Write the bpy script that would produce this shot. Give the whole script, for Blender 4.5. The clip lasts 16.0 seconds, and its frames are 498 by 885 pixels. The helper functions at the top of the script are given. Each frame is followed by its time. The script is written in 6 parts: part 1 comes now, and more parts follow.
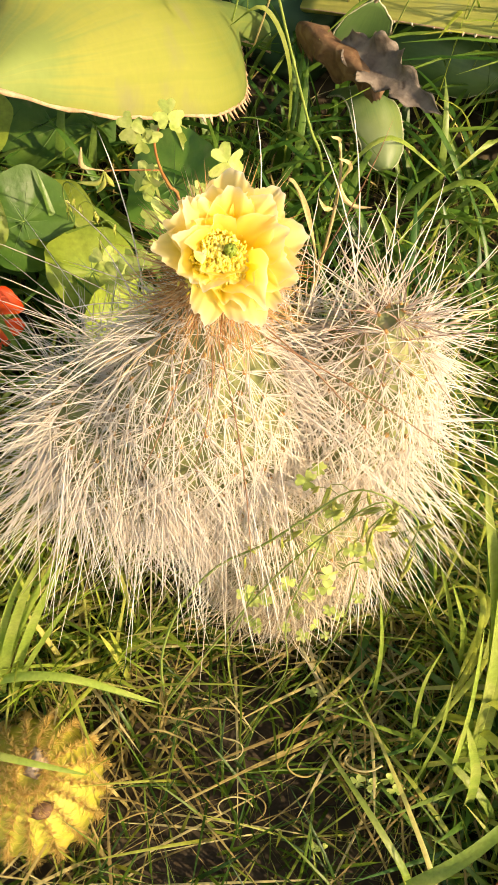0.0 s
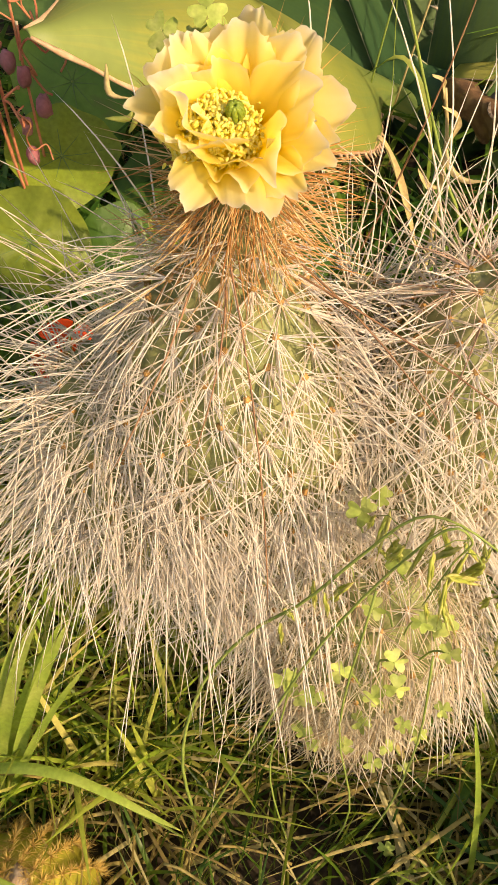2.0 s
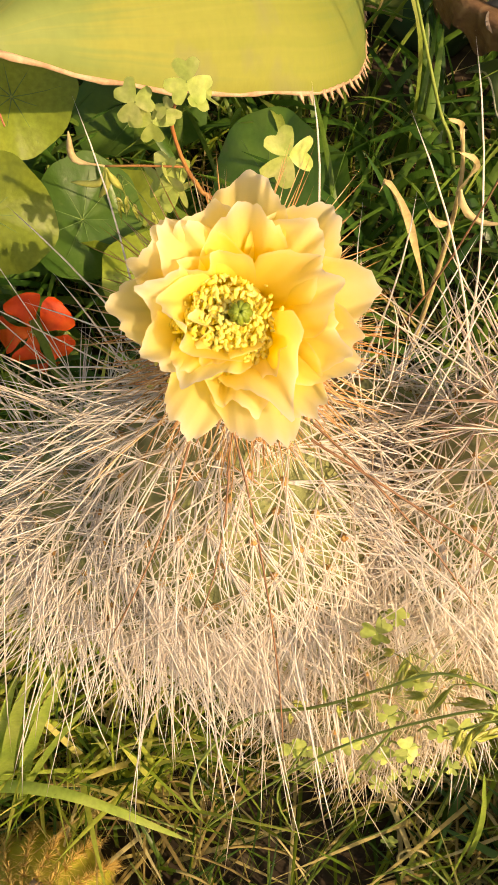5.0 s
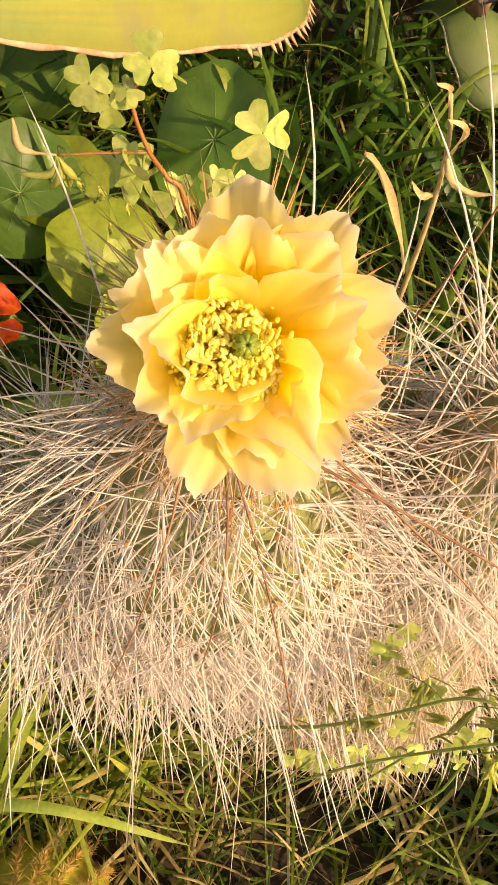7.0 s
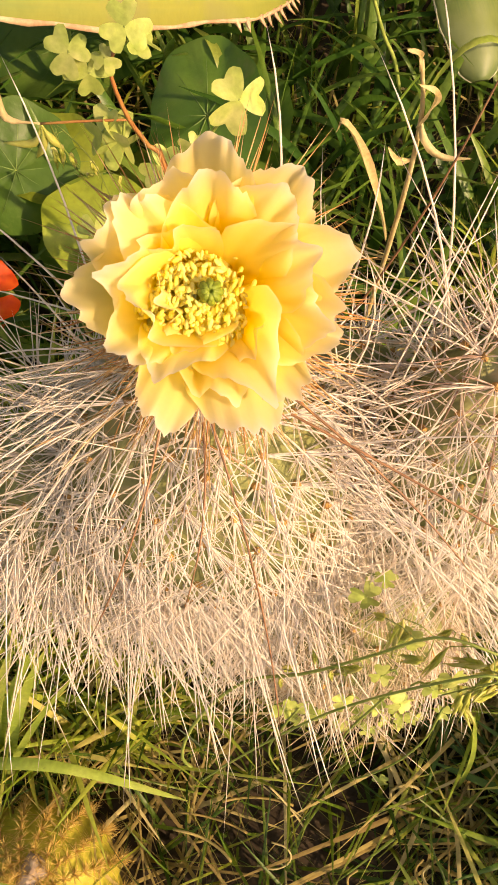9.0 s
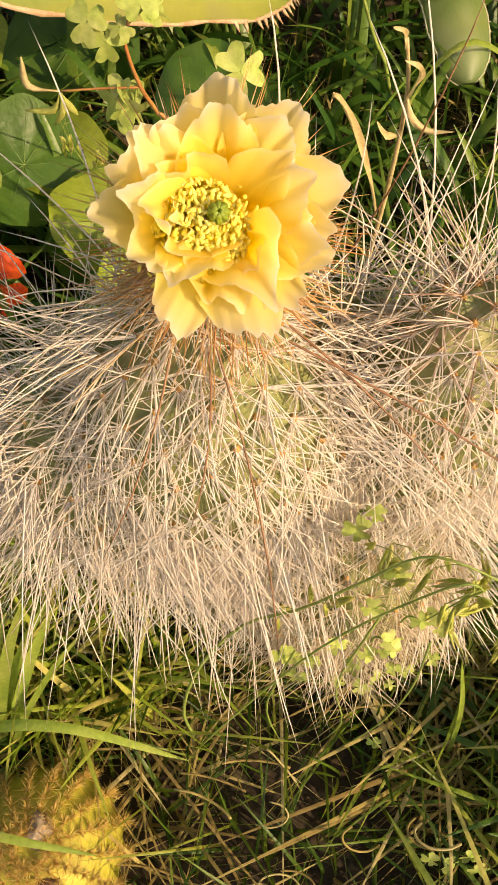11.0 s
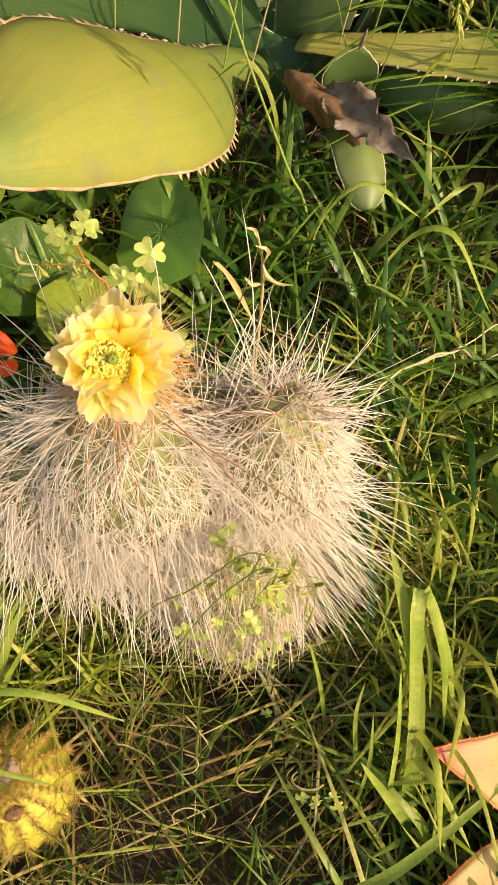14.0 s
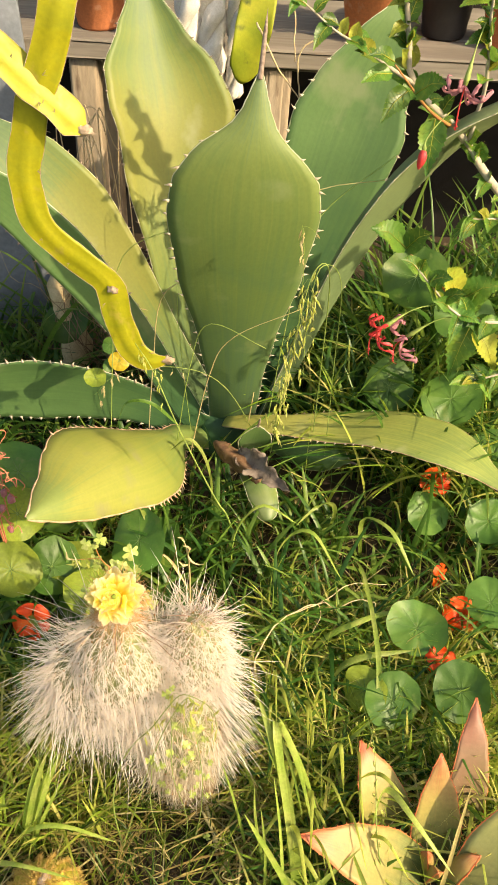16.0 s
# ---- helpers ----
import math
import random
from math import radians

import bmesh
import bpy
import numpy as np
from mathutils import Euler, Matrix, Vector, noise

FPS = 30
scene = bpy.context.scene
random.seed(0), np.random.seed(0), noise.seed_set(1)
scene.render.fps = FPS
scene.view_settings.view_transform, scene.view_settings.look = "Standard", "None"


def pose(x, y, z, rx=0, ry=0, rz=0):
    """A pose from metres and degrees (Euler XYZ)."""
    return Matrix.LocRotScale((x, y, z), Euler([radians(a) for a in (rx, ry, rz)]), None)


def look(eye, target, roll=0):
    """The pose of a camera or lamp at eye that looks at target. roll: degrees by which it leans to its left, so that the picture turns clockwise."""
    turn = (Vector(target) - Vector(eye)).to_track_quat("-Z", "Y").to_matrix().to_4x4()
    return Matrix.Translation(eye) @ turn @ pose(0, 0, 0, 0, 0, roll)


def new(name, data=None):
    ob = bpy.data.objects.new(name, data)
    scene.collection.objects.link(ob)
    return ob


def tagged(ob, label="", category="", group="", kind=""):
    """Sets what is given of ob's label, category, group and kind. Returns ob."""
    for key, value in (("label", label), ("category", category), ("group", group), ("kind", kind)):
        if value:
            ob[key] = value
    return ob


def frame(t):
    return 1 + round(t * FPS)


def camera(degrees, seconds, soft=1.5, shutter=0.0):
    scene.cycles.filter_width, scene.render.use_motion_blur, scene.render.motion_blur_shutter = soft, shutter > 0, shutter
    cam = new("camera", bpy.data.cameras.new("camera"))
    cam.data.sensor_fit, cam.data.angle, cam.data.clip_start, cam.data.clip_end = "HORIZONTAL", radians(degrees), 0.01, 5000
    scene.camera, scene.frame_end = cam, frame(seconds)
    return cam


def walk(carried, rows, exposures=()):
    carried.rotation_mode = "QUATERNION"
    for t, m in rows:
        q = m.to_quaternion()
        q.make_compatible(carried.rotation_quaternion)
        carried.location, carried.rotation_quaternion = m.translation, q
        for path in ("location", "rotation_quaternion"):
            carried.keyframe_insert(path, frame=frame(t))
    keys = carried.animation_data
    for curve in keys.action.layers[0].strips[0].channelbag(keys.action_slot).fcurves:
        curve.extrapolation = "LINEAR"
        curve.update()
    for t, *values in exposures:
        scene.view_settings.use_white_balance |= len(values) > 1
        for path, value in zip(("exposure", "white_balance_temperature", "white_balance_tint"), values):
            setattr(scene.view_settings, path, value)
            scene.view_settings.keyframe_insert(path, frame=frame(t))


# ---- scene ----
cam = camera(32.3, 16.0)
PATH = [
    (0, (0.012, 0.009, 0.789), (0.14, 0.95, -0.971), 10.5),
    (0.5, (0.041, 0.075, 0.7), (0.128, 1.052, -1.043), 10.0),
    (1, (0.05, 0.091, 0.66), (0.034, 1.144, -1.04), 5.2),
    (1.5, (0.052, 0.073, 0.655), (-0.061, 1.222, -0.978), 2.8),
    (2, (0.078, 0.028, 0.639), (-0.192, 1.215, -0.948), -1.8),
    (2.5, (0.092, 0.002, 0.627), (-0.221, 1.202, -0.942), -3.4),
    (3, (0.101, -0.003, 0.638), (-0.247, 1.211, -0.913), -4.3),
    (3.5, (0.091, 0.046, 0.686), (-0.247, 1.231, -0.89), -4.3),
    (4, (0.07, 0.092, 0.683), (-0.189, 1.131, -1.007), -3.2),
    (4.5, (0.06, 0.122, 0.677), (-0.159, 1.078, -1.067), -3.2),
    (5, (0.047, 0.137, 0.674), (-0.111, 1.025, -1.111), -1.8),
    (7.5, (0.027, 0.172, 0.655), (0.008, 0.947, -1.189), 2.2),
    (8, (0.032, 0.172, 0.662), (0.002, 0.926, -1.19), 1.3),
    (8.5, (0.038, 0.165, 0.663), (-0.003, 0.919, -1.189), 0.3),
    (11, (0.038, 0.116, 0.678), (0.007, 0.918, -1.154), 1.0),
    (11.5, (0.043, 0.105, 0.677), (0.013, 0.923, -1.148), 1.4),
    (12, (0.041, 0.114, 0.695), (0.011, 0.945, -1.124), 1.7),
    (12.5, (0.041, 0.111, 0.708), (0.01, 0.955, -1.105), 1.9),
    (13, (0.041, 0.107, 0.707), (0.012, 0.961, -1.101), 2.5),
    (13.5, (0.065, 0.097, 0.724), (0.034, 0.959, -1.08), 2.6),
    (14, (0.101, 0.03, 0.87), (0.081, 0.935, -0.913), 3.1),
    (14.5, (0.145, -0.078, 1.06), (0.118, 0.922, -0.672), 1.9),
    (15, (0.153, -0.178, 1.169), (0.121, 0.962, -0.474), 1.0),
    (15.5, (0.179, -0.27, 1.243), (0.135, 1.039, -0.269), 0.3),
    (16, (0.193, -0.351, 1.33), (0.168, 1.104, -0.043), 0.6),
]
walk(cam, [(t, look(eye, target, roll)) for t, eye, target, roll in PATH], [(0, 1.22, 7900, 11), (0.5, 0.92, 8200, 11), (1, 0.77, 8300, 15), (3, 0.80, 8200, 14), (4.5, 0.82, 8500, 16), (6, 0.91, 9000, 23), (9, 0.91, 9000, 25), (11.5, 0.75, 8300, 15), (12, 0.75, 8200, 14), (13.5, 0.70, 8200, 12), (14, 0.91, 7900, 14), (15, 1.44, 7600, 8), (16, 1.27, 7500, 10)])

# ---- world, sun ----
world = bpy.data.worlds.new("world")
scene.world = world
world.use_nodes = True
SUN_FROM = Vector((0.70, -0.42, 0.52)).normalized()
sky = world.node_tree.nodes.new("ShaderNodeTexSky")
sky.air_density, sky.dust_density = 1.3, 3.0
sky.sky_type, sky.sun_disc = "NISHITA", False
sky.sun_elevation = math.asin(SUN_FROM.z)
sky.sun_rotation = math.atan2(SUN_FROM.x, SUN_FROM.y)
world.node_tree.links.new(sky.outputs[0], world.node_tree.nodes["Background"].inputs[0])
world.node_tree.nodes["Background"].inputs[1].default_value = 0.12
sun = new("sun", bpy.data.lights.new("sun", "SUN"))
sun.data.energy, sun.data.angle, sun.data.color = 3.1, radians(0.6), (1.0, 0.84, 0.60)
sun.matrix_world = look(SUN_FROM * 10, (0, 0, 0))


# ---- materials ----
def material(name, colours, scale=20.0, rough=0.5, bump=0.0, bump_scale=120.0, through_light=0.0, island=False,
             spread=0.0, speck=None, speck_scale=60.0, uv_ramp=None, sheen=0.0, distort=0.6, gloss=0.4, stretch=(1, 1, 1), grain=0.35, streak=0.0, middle=False):
    """Noise between colours, a finer grain over it, relief, and light that shines through where the thing is thin."""
    m = bpy.data.materials.new(name)
    m.use_nodes = True
    nt, n, ln = m.node_tree, m.node_tree.nodes, m.node_tree.links
    p, out = n["Principled BSDF"], n["Material Output"]
    co = n.new("ShaderNodeTexCoord")
    mp = n.new("ShaderNodeMapping")
    mp.inputs["Scale"].default_value = stretch
    ln.new(co.outputs["Object"], mp.inputs["Vector"])
    big = n.new("ShaderNodeTexNoise")
    big.inputs["Scale"].default_value, big.inputs["Detail"].default_value, big.inputs["Distortion"].default_value = scale, 5, distort
    ln.new(mp.outputs[0], big.inputs["Vector"])
    ramp = n.new("ShaderNodeValToRGB")
    e = ramp.color_ramp.elements
    while len(e) < len(colours):
        e.new(0.5)
    for k, c in enumerate(colours):
        e[k].position, e[k].color = (k + 0.0) / max(1, len(colours) - 1) * 0.5 + 0.25, (*c, 1)
    if uv_ramp or island:
        for k in range(len(colours)):
            e[k].position = k / max(1, len(colours) - 1)
    fac = big.outputs["Fac"]
    if island:
        geo = n.new("ShaderNodeNewGeometry")
        add = n.new("ShaderNodeMath")
        add.operation = "MULTIPLY_ADD"
        add.inputs[1].default_value, add.inputs[2].default_value = 0.35, -0.17
        ln.new(big.outputs["Fac"], add.inputs[0])
        add2 = n.new("ShaderNodeMath")
        ln.new(geo.outputs["Random Per Island"], add2.inputs[0])
        ln.new(add.outputs[0], add2.inputs[1])
        fac = add2.outputs[0]
    if uv_ramp:
        uv = n.new("ShaderNodeUVMap")
        sep = n.new("ShaderNodeSeparateXYZ")
        ln.new(uv.outputs[0], sep.inputs[0])
        add = n.new("ShaderNodeMath")
        add.operation = "MULTIPLY_ADD"
        add.inputs[1].default_value, add.inputs[2].default_value = uv_ramp, -uv_ramp / 2
        ln.new(big.outputs["Fac"], add.inputs[0])
        add2 = n.new("ShaderNodeMath")
        base = sep.outputs["Y"]
        if middle:
            for op, val in (("SUBTRACT", 0.5), ("ABSOLUTE", 0.0), ("MULTIPLY", 1.9)):
                step = n.new("ShaderNodeMath")
                step.operation = op
                ln.new(base, step.inputs[0])
                if op != "ABSOLUTE":
                    step.inputs[1].default_value = val
                base = step.outputs[0]
        ln.new(base, add2.inputs[0])
        ln.new(add.outputs[0], add2.inputs[1])
        fac = add2.outputs[0]
    if streak:
        uvs = n.new("ShaderNodeUVMap")
        lay = n.new("ShaderNodeMapping")
        lay.inputs["Scale"].default_value = (26, 1.6, 1)
        ln.new(uvs.outputs[0], lay.inputs["Vector"])
        lines = n.new("ShaderNodeTexNoise")
        lines.inputs["Scale"].default_value, lines.inputs["Detail"].default_value, lines.inputs["Distortion"].default_value = 1.0, 6, 0.5
        ln.new(lay.outputs[0], lines.inputs["Vector"])
        more = n.new("ShaderNodeMath")
        more.operation = "MULTIPLY_ADD"
        more.inputs[1].default_value = streak
        low = n.new("ShaderNodeMath")
        low.operation = "SUBTRACT"
        low.inputs[1].default_value = streak * 0.5
        ln.new(fac, low.inputs[0])
        ln.new(lines.outputs["Fac"], more.inputs[0])
        ln.new(low.outputs[0], more.inputs[2])
        fac = more.outputs[0]
    ln.new(fac, ramp.inputs["Fac"])
    fine = n.new("ShaderNodeTexNoise")
    fine.inputs["Scale"].default_value, fine.inputs["Detail"].default_value = bump_scale, 4
    ln.new(mp.outputs[0], fine.inputs["Vector"])
    mul = n.new("ShaderNodeMix")
    mul.data_type, mul.blend_type = "RGBA", "OVERLAY"
    mul.inputs["Factor"].default_value = grain
    ln.new(ramp.outputs["Color"], mul.inputs["A"])
    ln.new(fine.outputs["Fac"], mul.inputs["B"])
    colour = mul.outputs["Result"]
    if spread:
        info = n.new("ShaderNodeObjectInfo")
        hsv = n.new("ShaderNodeHueSaturation")
        rng = n.new("ShaderNodeMapRange")
        rng.inputs["To Min"].default_value, rng.inputs["To Max"].default_value = 1 - spread, 1 + spread
        ln.new(info.outputs["Random"], rng.inputs["Value"])
        ln.new(rng.outputs[0], hsv.inputs["Value"])
        ln.new(colour, hsv.inputs["Color"])
        colour = hsv.outputs[0]
    if speck:
        vor = n.new("ShaderNodeTexNoise")
        vor.inputs["Scale"].default_value, vor.inputs["Detail"].default_value = speck_scale, 6
        ln.new(mp.outputs[0], vor.inputs["Vector"])
        cut = n.new("ShaderNodeMapRange")
        cut.inputs["From Min"].default_value, cut.inputs["From Max"].default_value = 0.60, 0.72
        ln.new(vor.outputs["Fac"], cut.inputs["Value"])
        mx = n.new("ShaderNodeMix")
        mx.data_type = "RGBA"
        ln.new(cut.outputs[0], mx.inputs["Factor"])
        ln.new(colour, mx.inputs["A"])
        mx.inputs["B"].default_value = (*speck, 1)
        colour = mx.outputs["Result"]
    ln.new(colour, p.inputs["Base Color"])
    rr = n.new("ShaderNodeMapRange")
    rr.inputs["To Min"].default_value, rr.inputs["To Max"].default_value = max(0.05, rough - 0.12), min(1, rough + 0.12)
    ln.new(fine.outputs["Fac"], rr.inputs["Value"])
    ln.new(rr.outputs[0], p.inputs["Roughness"])
    p.inputs["Specular IOR Level"].default_value = gloss
    if sheen:
        p.inputs["Sheen Weight"].default_value = sheen
    if bump:
        bp = n.new("ShaderNodeBump")
        bp.inputs["Strength"].default_value, bp.inputs["Distance"].default_value = bump, 0.002
        ln.new(fine.outputs["Fac"], bp.inputs["Height"])
        ln.new(bp.outputs[0], p.inputs["Normal"])
    if through_light:
        tr = n.new("ShaderNodeBsdfTranslucent")
        ln.new(colour, tr.inputs["Color"])
        mix = n.new("ShaderNodeMixShader")
        mix.inputs[0].default_value = through_light
        ln.new(p.outputs[0], mix.inputs[1])
        ln.new(tr.outputs[0], mix.inputs[2])
        ln.new(mix.outputs[0], out.inputs["Surface"])
    return m


SOIL = material("soil", [(0.028, 0.019, 0.011), (0.07, 0.048, 0.028)], 9, 0.95, 0.8, 90, speck=(0.13, 0.10, 0.06), speck_scale=45)
GRASS = material("grass", [(0.022, 0.060, 0.007), (0.05, 0.11, 0.012), (0.095, 0.165, 0.017), (0.17, 0.23, 0.026), (0.30, 0.32, 0.05)], 14, 0.45, 0.2, 300, 0.4, island=True)
# Lighter copy of the grass colours, with sunlight on the blades painted in.
GRASS_SUN_TONE = material("painted_sunlit_grass", [(0.18, 0.30, 0.03), (0.30, 0.40, 0.05), (0.44, 0.47, 0.09), (0.58, 0.50, 0.18)], 14, 0.45, 0.2, 300, 0.45, island=True)
GRASS_BROAD = material("broad_grass", [(0.026, 0.086, 0.015), (0.060, 0.150, 0.022), (0.107, 0.206, 0.031), (0.189, 0.275, 0.050)], 10, 0.36, 0.2, 260, 0.4, island=True)
SHOOT = material("pale_grass", [(0.20, 0.33, 0.05), (0.32, 0.42, 0.08), (0.45, 0.49, 0.15)], 22, 0.4, 0.3, 300, 0.45, spread=0.3, stretch=(1, 1, 1))
THATCH = material("thatch", [(0.22, 0.15, 0.05), (0.44, 0.35, 0.12), (0.60, 0.52, 0.26)], 14, 0.8, 0.2, 300, 0.35, island=True)
SPINE = material("spine", [(0.89, 0.79, 0.69), (0.93, 0.86, 0.79), (0.95, 0.92, 0.89)], 40, 0.42, 0.0, 200, 0.45, island=True, gloss=0.5)
SPINE_TAN = material("tan_spine", [(0.593, 0.479, 0.342), (0.775, 0.661, 0.513), (0.935, 0.844, 0.707)], 40, 0.5, 0.0, 200, 0.4, island=True, gloss=0.4)
SPINE_DARK = material("dark_spine", [(0.16, 0.07, 0.035), (0.36, 0.20, 0.11)], 60, 0.5, 0.0, 200, 0.1)
SPINE_RUST = material("rust_spine", [(0.60, 0.28, 0.09), (0.76, 0.48, 0.22), (0.86, 0.70, 0.46)], 40, 0.5, 0.0, 200, 0.4, island=True)
SPINE_MAUVE = material("mauve_spine", [(0.46, 0.30, 0.23), (0.68, 0.53, 0.44), (0.84, 0.74, 0.66)], 40, 0.5, 0.0, 200, 0.3, island=True)
FELT = material("areole_felt", [(0.40, 0.21, 0.07), (0.55, 0.34, 0.13)], 200, 0.95, 0.6, 900)
PAD = material("cactus_skin", [(0.164, 0.197, 0.061), (0.221, 0.238, 0.090), (0.279, 0.279, 0.123)], 35, 0.6, 0.35, 260, speck=(0.38, 0.33, 0.19), speck_scale=120)
PAD_OLD = material("old_cactus_skin", [(0.24, 0.165, 0.09), (0.34, 0.24, 0.14), (0.28, 0.23, 0.11)], 30, 0.85, 0.7, 200)
PETAL = material("petal", [(0.95, 0.78, 0.05), (0.96, 0.83, 0.17), (0.97, 0.85, 0.36), (0.97, 0.86, 0.54), (0.98, 0.91, 0.78)], 45, 0.6, 0.10, 500, 0.68, uv_ramp=0.25, grain=0.06)
STAMEN = material("stamen", [(0.97, 0.80, 0.10), (0.97, 0.86, 0.22)], 400, 0.7, 0.6, 900, 0.6)
ANTHER = material("anther", [(0.97, 0.89, 0.24), (0.98, 0.95, 0.46)], 200, 0.7, 0.2, 900, 0.6, island=True)
STIGMA = material("stigma", [(0.13, 0.20, 0.02), (0.24, 0.32, 0.04)], 200, 0.5, 0.4, 900, 0.15)
AGAVE = material("agave_skin", [(0.052, 0.105, 0.057), (0.068, 0.125, 0.046), (0.093, 0.145, 0.041), (0.125, 0.168, 0.044), (0.093, 0.145, 0.055)], 7, 0.5, 0.12, 150, uv_ramp=0.8, grain=0.15, speck=(0.162, 0.204, 0.085), speck_scale=9, streak=0.7)
AGAVE_BLUE = material("grey_agave_skin", [(0.032, 0.087, 0.035), (0.047, 0.104, 0.035), (0.065, 0.131, 0.041), (0.087, 0.156, 0.048)], 7, 0.52, 0.12, 150, uv_ramp=0.8, grain=0.15, speck=(0.119, 0.162, 0.076), speck_scale=9, streak=0.7)
AGAVE_GREEN_GREY = material("grey_green_agave_skin", [(0.10, 0.16, 0.07), (0.13, 0.18, 0.08), (0.16, 0.20, 0.09)], 7, 0.6, 0.12, 150, uv_ramp=0.8)
AGAVE_YELLOW = material("yellowing_agave_skin", [(0.109, 0.189, 0.058), (0.150, 0.206, 0.051), (0.206, 0.234, 0.048), (0.246, 0.258, 0.058), (0.173, 0.224, 0.063)], 7, 0.55, 0.12, 150, 0.04, uv_ramp=0.7, grain=0.14, speck=(0.212, 0.212, 0.093), speck_scale=11, streak=0.6)
DEAD_GREY = material("grey_dead_leaf", [(0.085, 0.065, 0.052), (0.15, 0.12, 0.10), (0.21, 0.18, 0.15)], 60, 0.85, 0.9, 120, speck=(0.06, 0.04, 0.028), speck_scale=50)
AGAVE_BAND = material("banded_agave_skin", [(0.183, 0.191, 0.038), (0.162, 0.183, 0.038), (0.119, 0.166, 0.043), (0.085, 0.140, 0.051), (0.068, 0.123, 0.051)], 7, 0.55, 0.12, 150, 0.03, uv_ramp=0.8, grain=0.14, speck=(0.22, 0.24, 0.10), speck_scale=11, streak=0.7, middle=True)
# Paler copy of the yellowing skin; sunlight on one leaf put into the colour.
AGAVE_LIT = material("lit_agave_skin", [(0.427, 0.410, 0.106), (0.384, 0.380, 0.099), (0.278, 0.320, 0.076), (0.181, 0.249, 0.068), (0.363, 0.360, 0.099)], 7, 0.55, 0.12, 150, 0.03, uv_ramp=0.8, grain=0.14, speck=(0.34, 0.36, 0.15), speck_scale=11, streak=0.8)
MARGIN = material("leaf_margin", [(0.34, 0.19, 0.11), (0.55, 0.40, 0.27)], 60, 0.6, 0.3, 300)
MARGIN_GREY = material("grey_leaf_margin", [(0.30, 0.31, 0.20), (0.46, 0.46, 0.34)], 60, 0.6, 0.3, 300)
THORN = material("thorn", [(0.10, 0.065, 0.045), (0.32, 0.25, 0.20)], 120, 0.5, 0.2, 400)
THORN_PALE = material("pale_thorn", [(0.40, 0.30, 0.22), (0.66, 0.56, 0.45)], 120, 0.5, 0.2, 400)
DEAD = material("dead_leaf", [(0.08, 0.04, 0.022), (0.15, 0.08, 0.04), (0.21, 0.13, 0.07)], 70, 0.8, 0.9, 120)
ALOE = material("aloe_skin", [(0.11, 0.15, 0.045), (0.20, 0.20, 0.06), (0.30, 0.25, 0.075), (0.33, 0.20, 0.075), (0.36, 0.09, 0.045)], 14, 0.5, 0.2, 150, 0.05, uv_ramp=0.6, grain=0.25, streak=0.4)
ALOE_BROAD = material("grey_aloe_skin", [(0.16, 0.18, 0.08), (0.25, 0.26, 0.10), (0.34, 0.31, 0.11), (0.36, 0.30, 0.12)], 12, 0.5, 0.2, 150, 0.05, uv_ramp=0.8, grain=0.2, streak=0.3)
ALOE_PINK = material("pink_aloe_skin", [(0.14, 0.14, 0.05), (0.20, 0.12, 0.07), (0.24, 0.085, 0.055)], 12, 0.5, 0.2, 150, 0.05, uv_ramp=0.8, grain=0.2, streak=0.4)
ALOE_RED = material("aloe_margin", [(0.55, 0.10, 0.04), (0.62, 0.22, 0.08)], 60, 0.5, 0.2, 300)
BARREL = material("barrel_skin", [(0.27, 0.27, 0.03), (0.42, 0.38, 0.05), (0.34, 0.34, 0.04)], 40, 0.6, 0.4, 200, speck=(0.36, 0.24, 0.08), speck_scale=50)
BARREL_SPINE = material("barrel_spine", [(0.58, 0.37, 0.09), (0.74, 0.56, 0.20)], 60, 0.5, 0, 200, 0.3, island=True)
CORK = material("cork", [(0.20, 0.13, 0.08), (0.46, 0.38, 0.29)], 90, 0.9, 0.8, 300)
NAST = material("nasturtium_leaf", [(0.053, 0.140, 0.024), (0.088, 0.196, 0.033), (0.153, 0.269, 0.050)], 16, 0.42, 0.25, 200, 0.4, spread=0.35, speck=(0.17, 0.25, 0.065), speck_scale=40, grain=0.15)
NAST_LIME = material("lime_nasturtium_leaf", [(0.204, 0.289, 0.034), (0.289, 0.357, 0.051)], 16, 0.45, 0.25, 200, 0.45, spread=0.2)
NAST_GOLD = material("yellowed_nasturtium_leaf", [(0.42, 0.33, 0.02), (0.52, 0.38, 0.03)], 16, 0.5, 0.25, 200, 0.4)
VEIN = material("leaf_vein", [(0.10, 0.20, 0.05), (0.15, 0.25, 0.07)], 60, 0.5, 0.1, 300, 0.2)
STALK = material("green_stalk", [(0.20, 0.30, 0.06), (0.33, 0.40, 0.11)], 60, 0.5, 0.2, 300, 0.2)
RED_STALK = material("red_stalk", [(0.36, 0.20, 0.06), (0.45, 0.16, 0.06)], 60, 0.5, 0.2, 300, 0.1)
ORANGE = material("nasturtium_petal", [(0.72, 0.04, 0.007), (0.84, 0.09, 0.010), (0.88, 0.17, 0.015)], 40, 0.5, 0.2, 300, 0.35)
OXALIS = material("oxalis_leaf", [(0.291, 0.403, 0.078), (0.448, 0.538, 0.146), (0.582, 0.605, 0.246)], 90, 0.5, 0.2, 400, 0.45, spread=0.25)
STRAW = material("straw", [(0.46, 0.35, 0.16), (0.64, 0.53, 0.30)], 90, 0.7, 0.3, 400, 0.25)
OAT = material("oat_head", [(0.44, 0.50, 0.09), (0.57, 0.60, 0.15), (0.67, 0.63, 0.25)], 60, 0.6, 0.2, 300, 0.45, island=True)
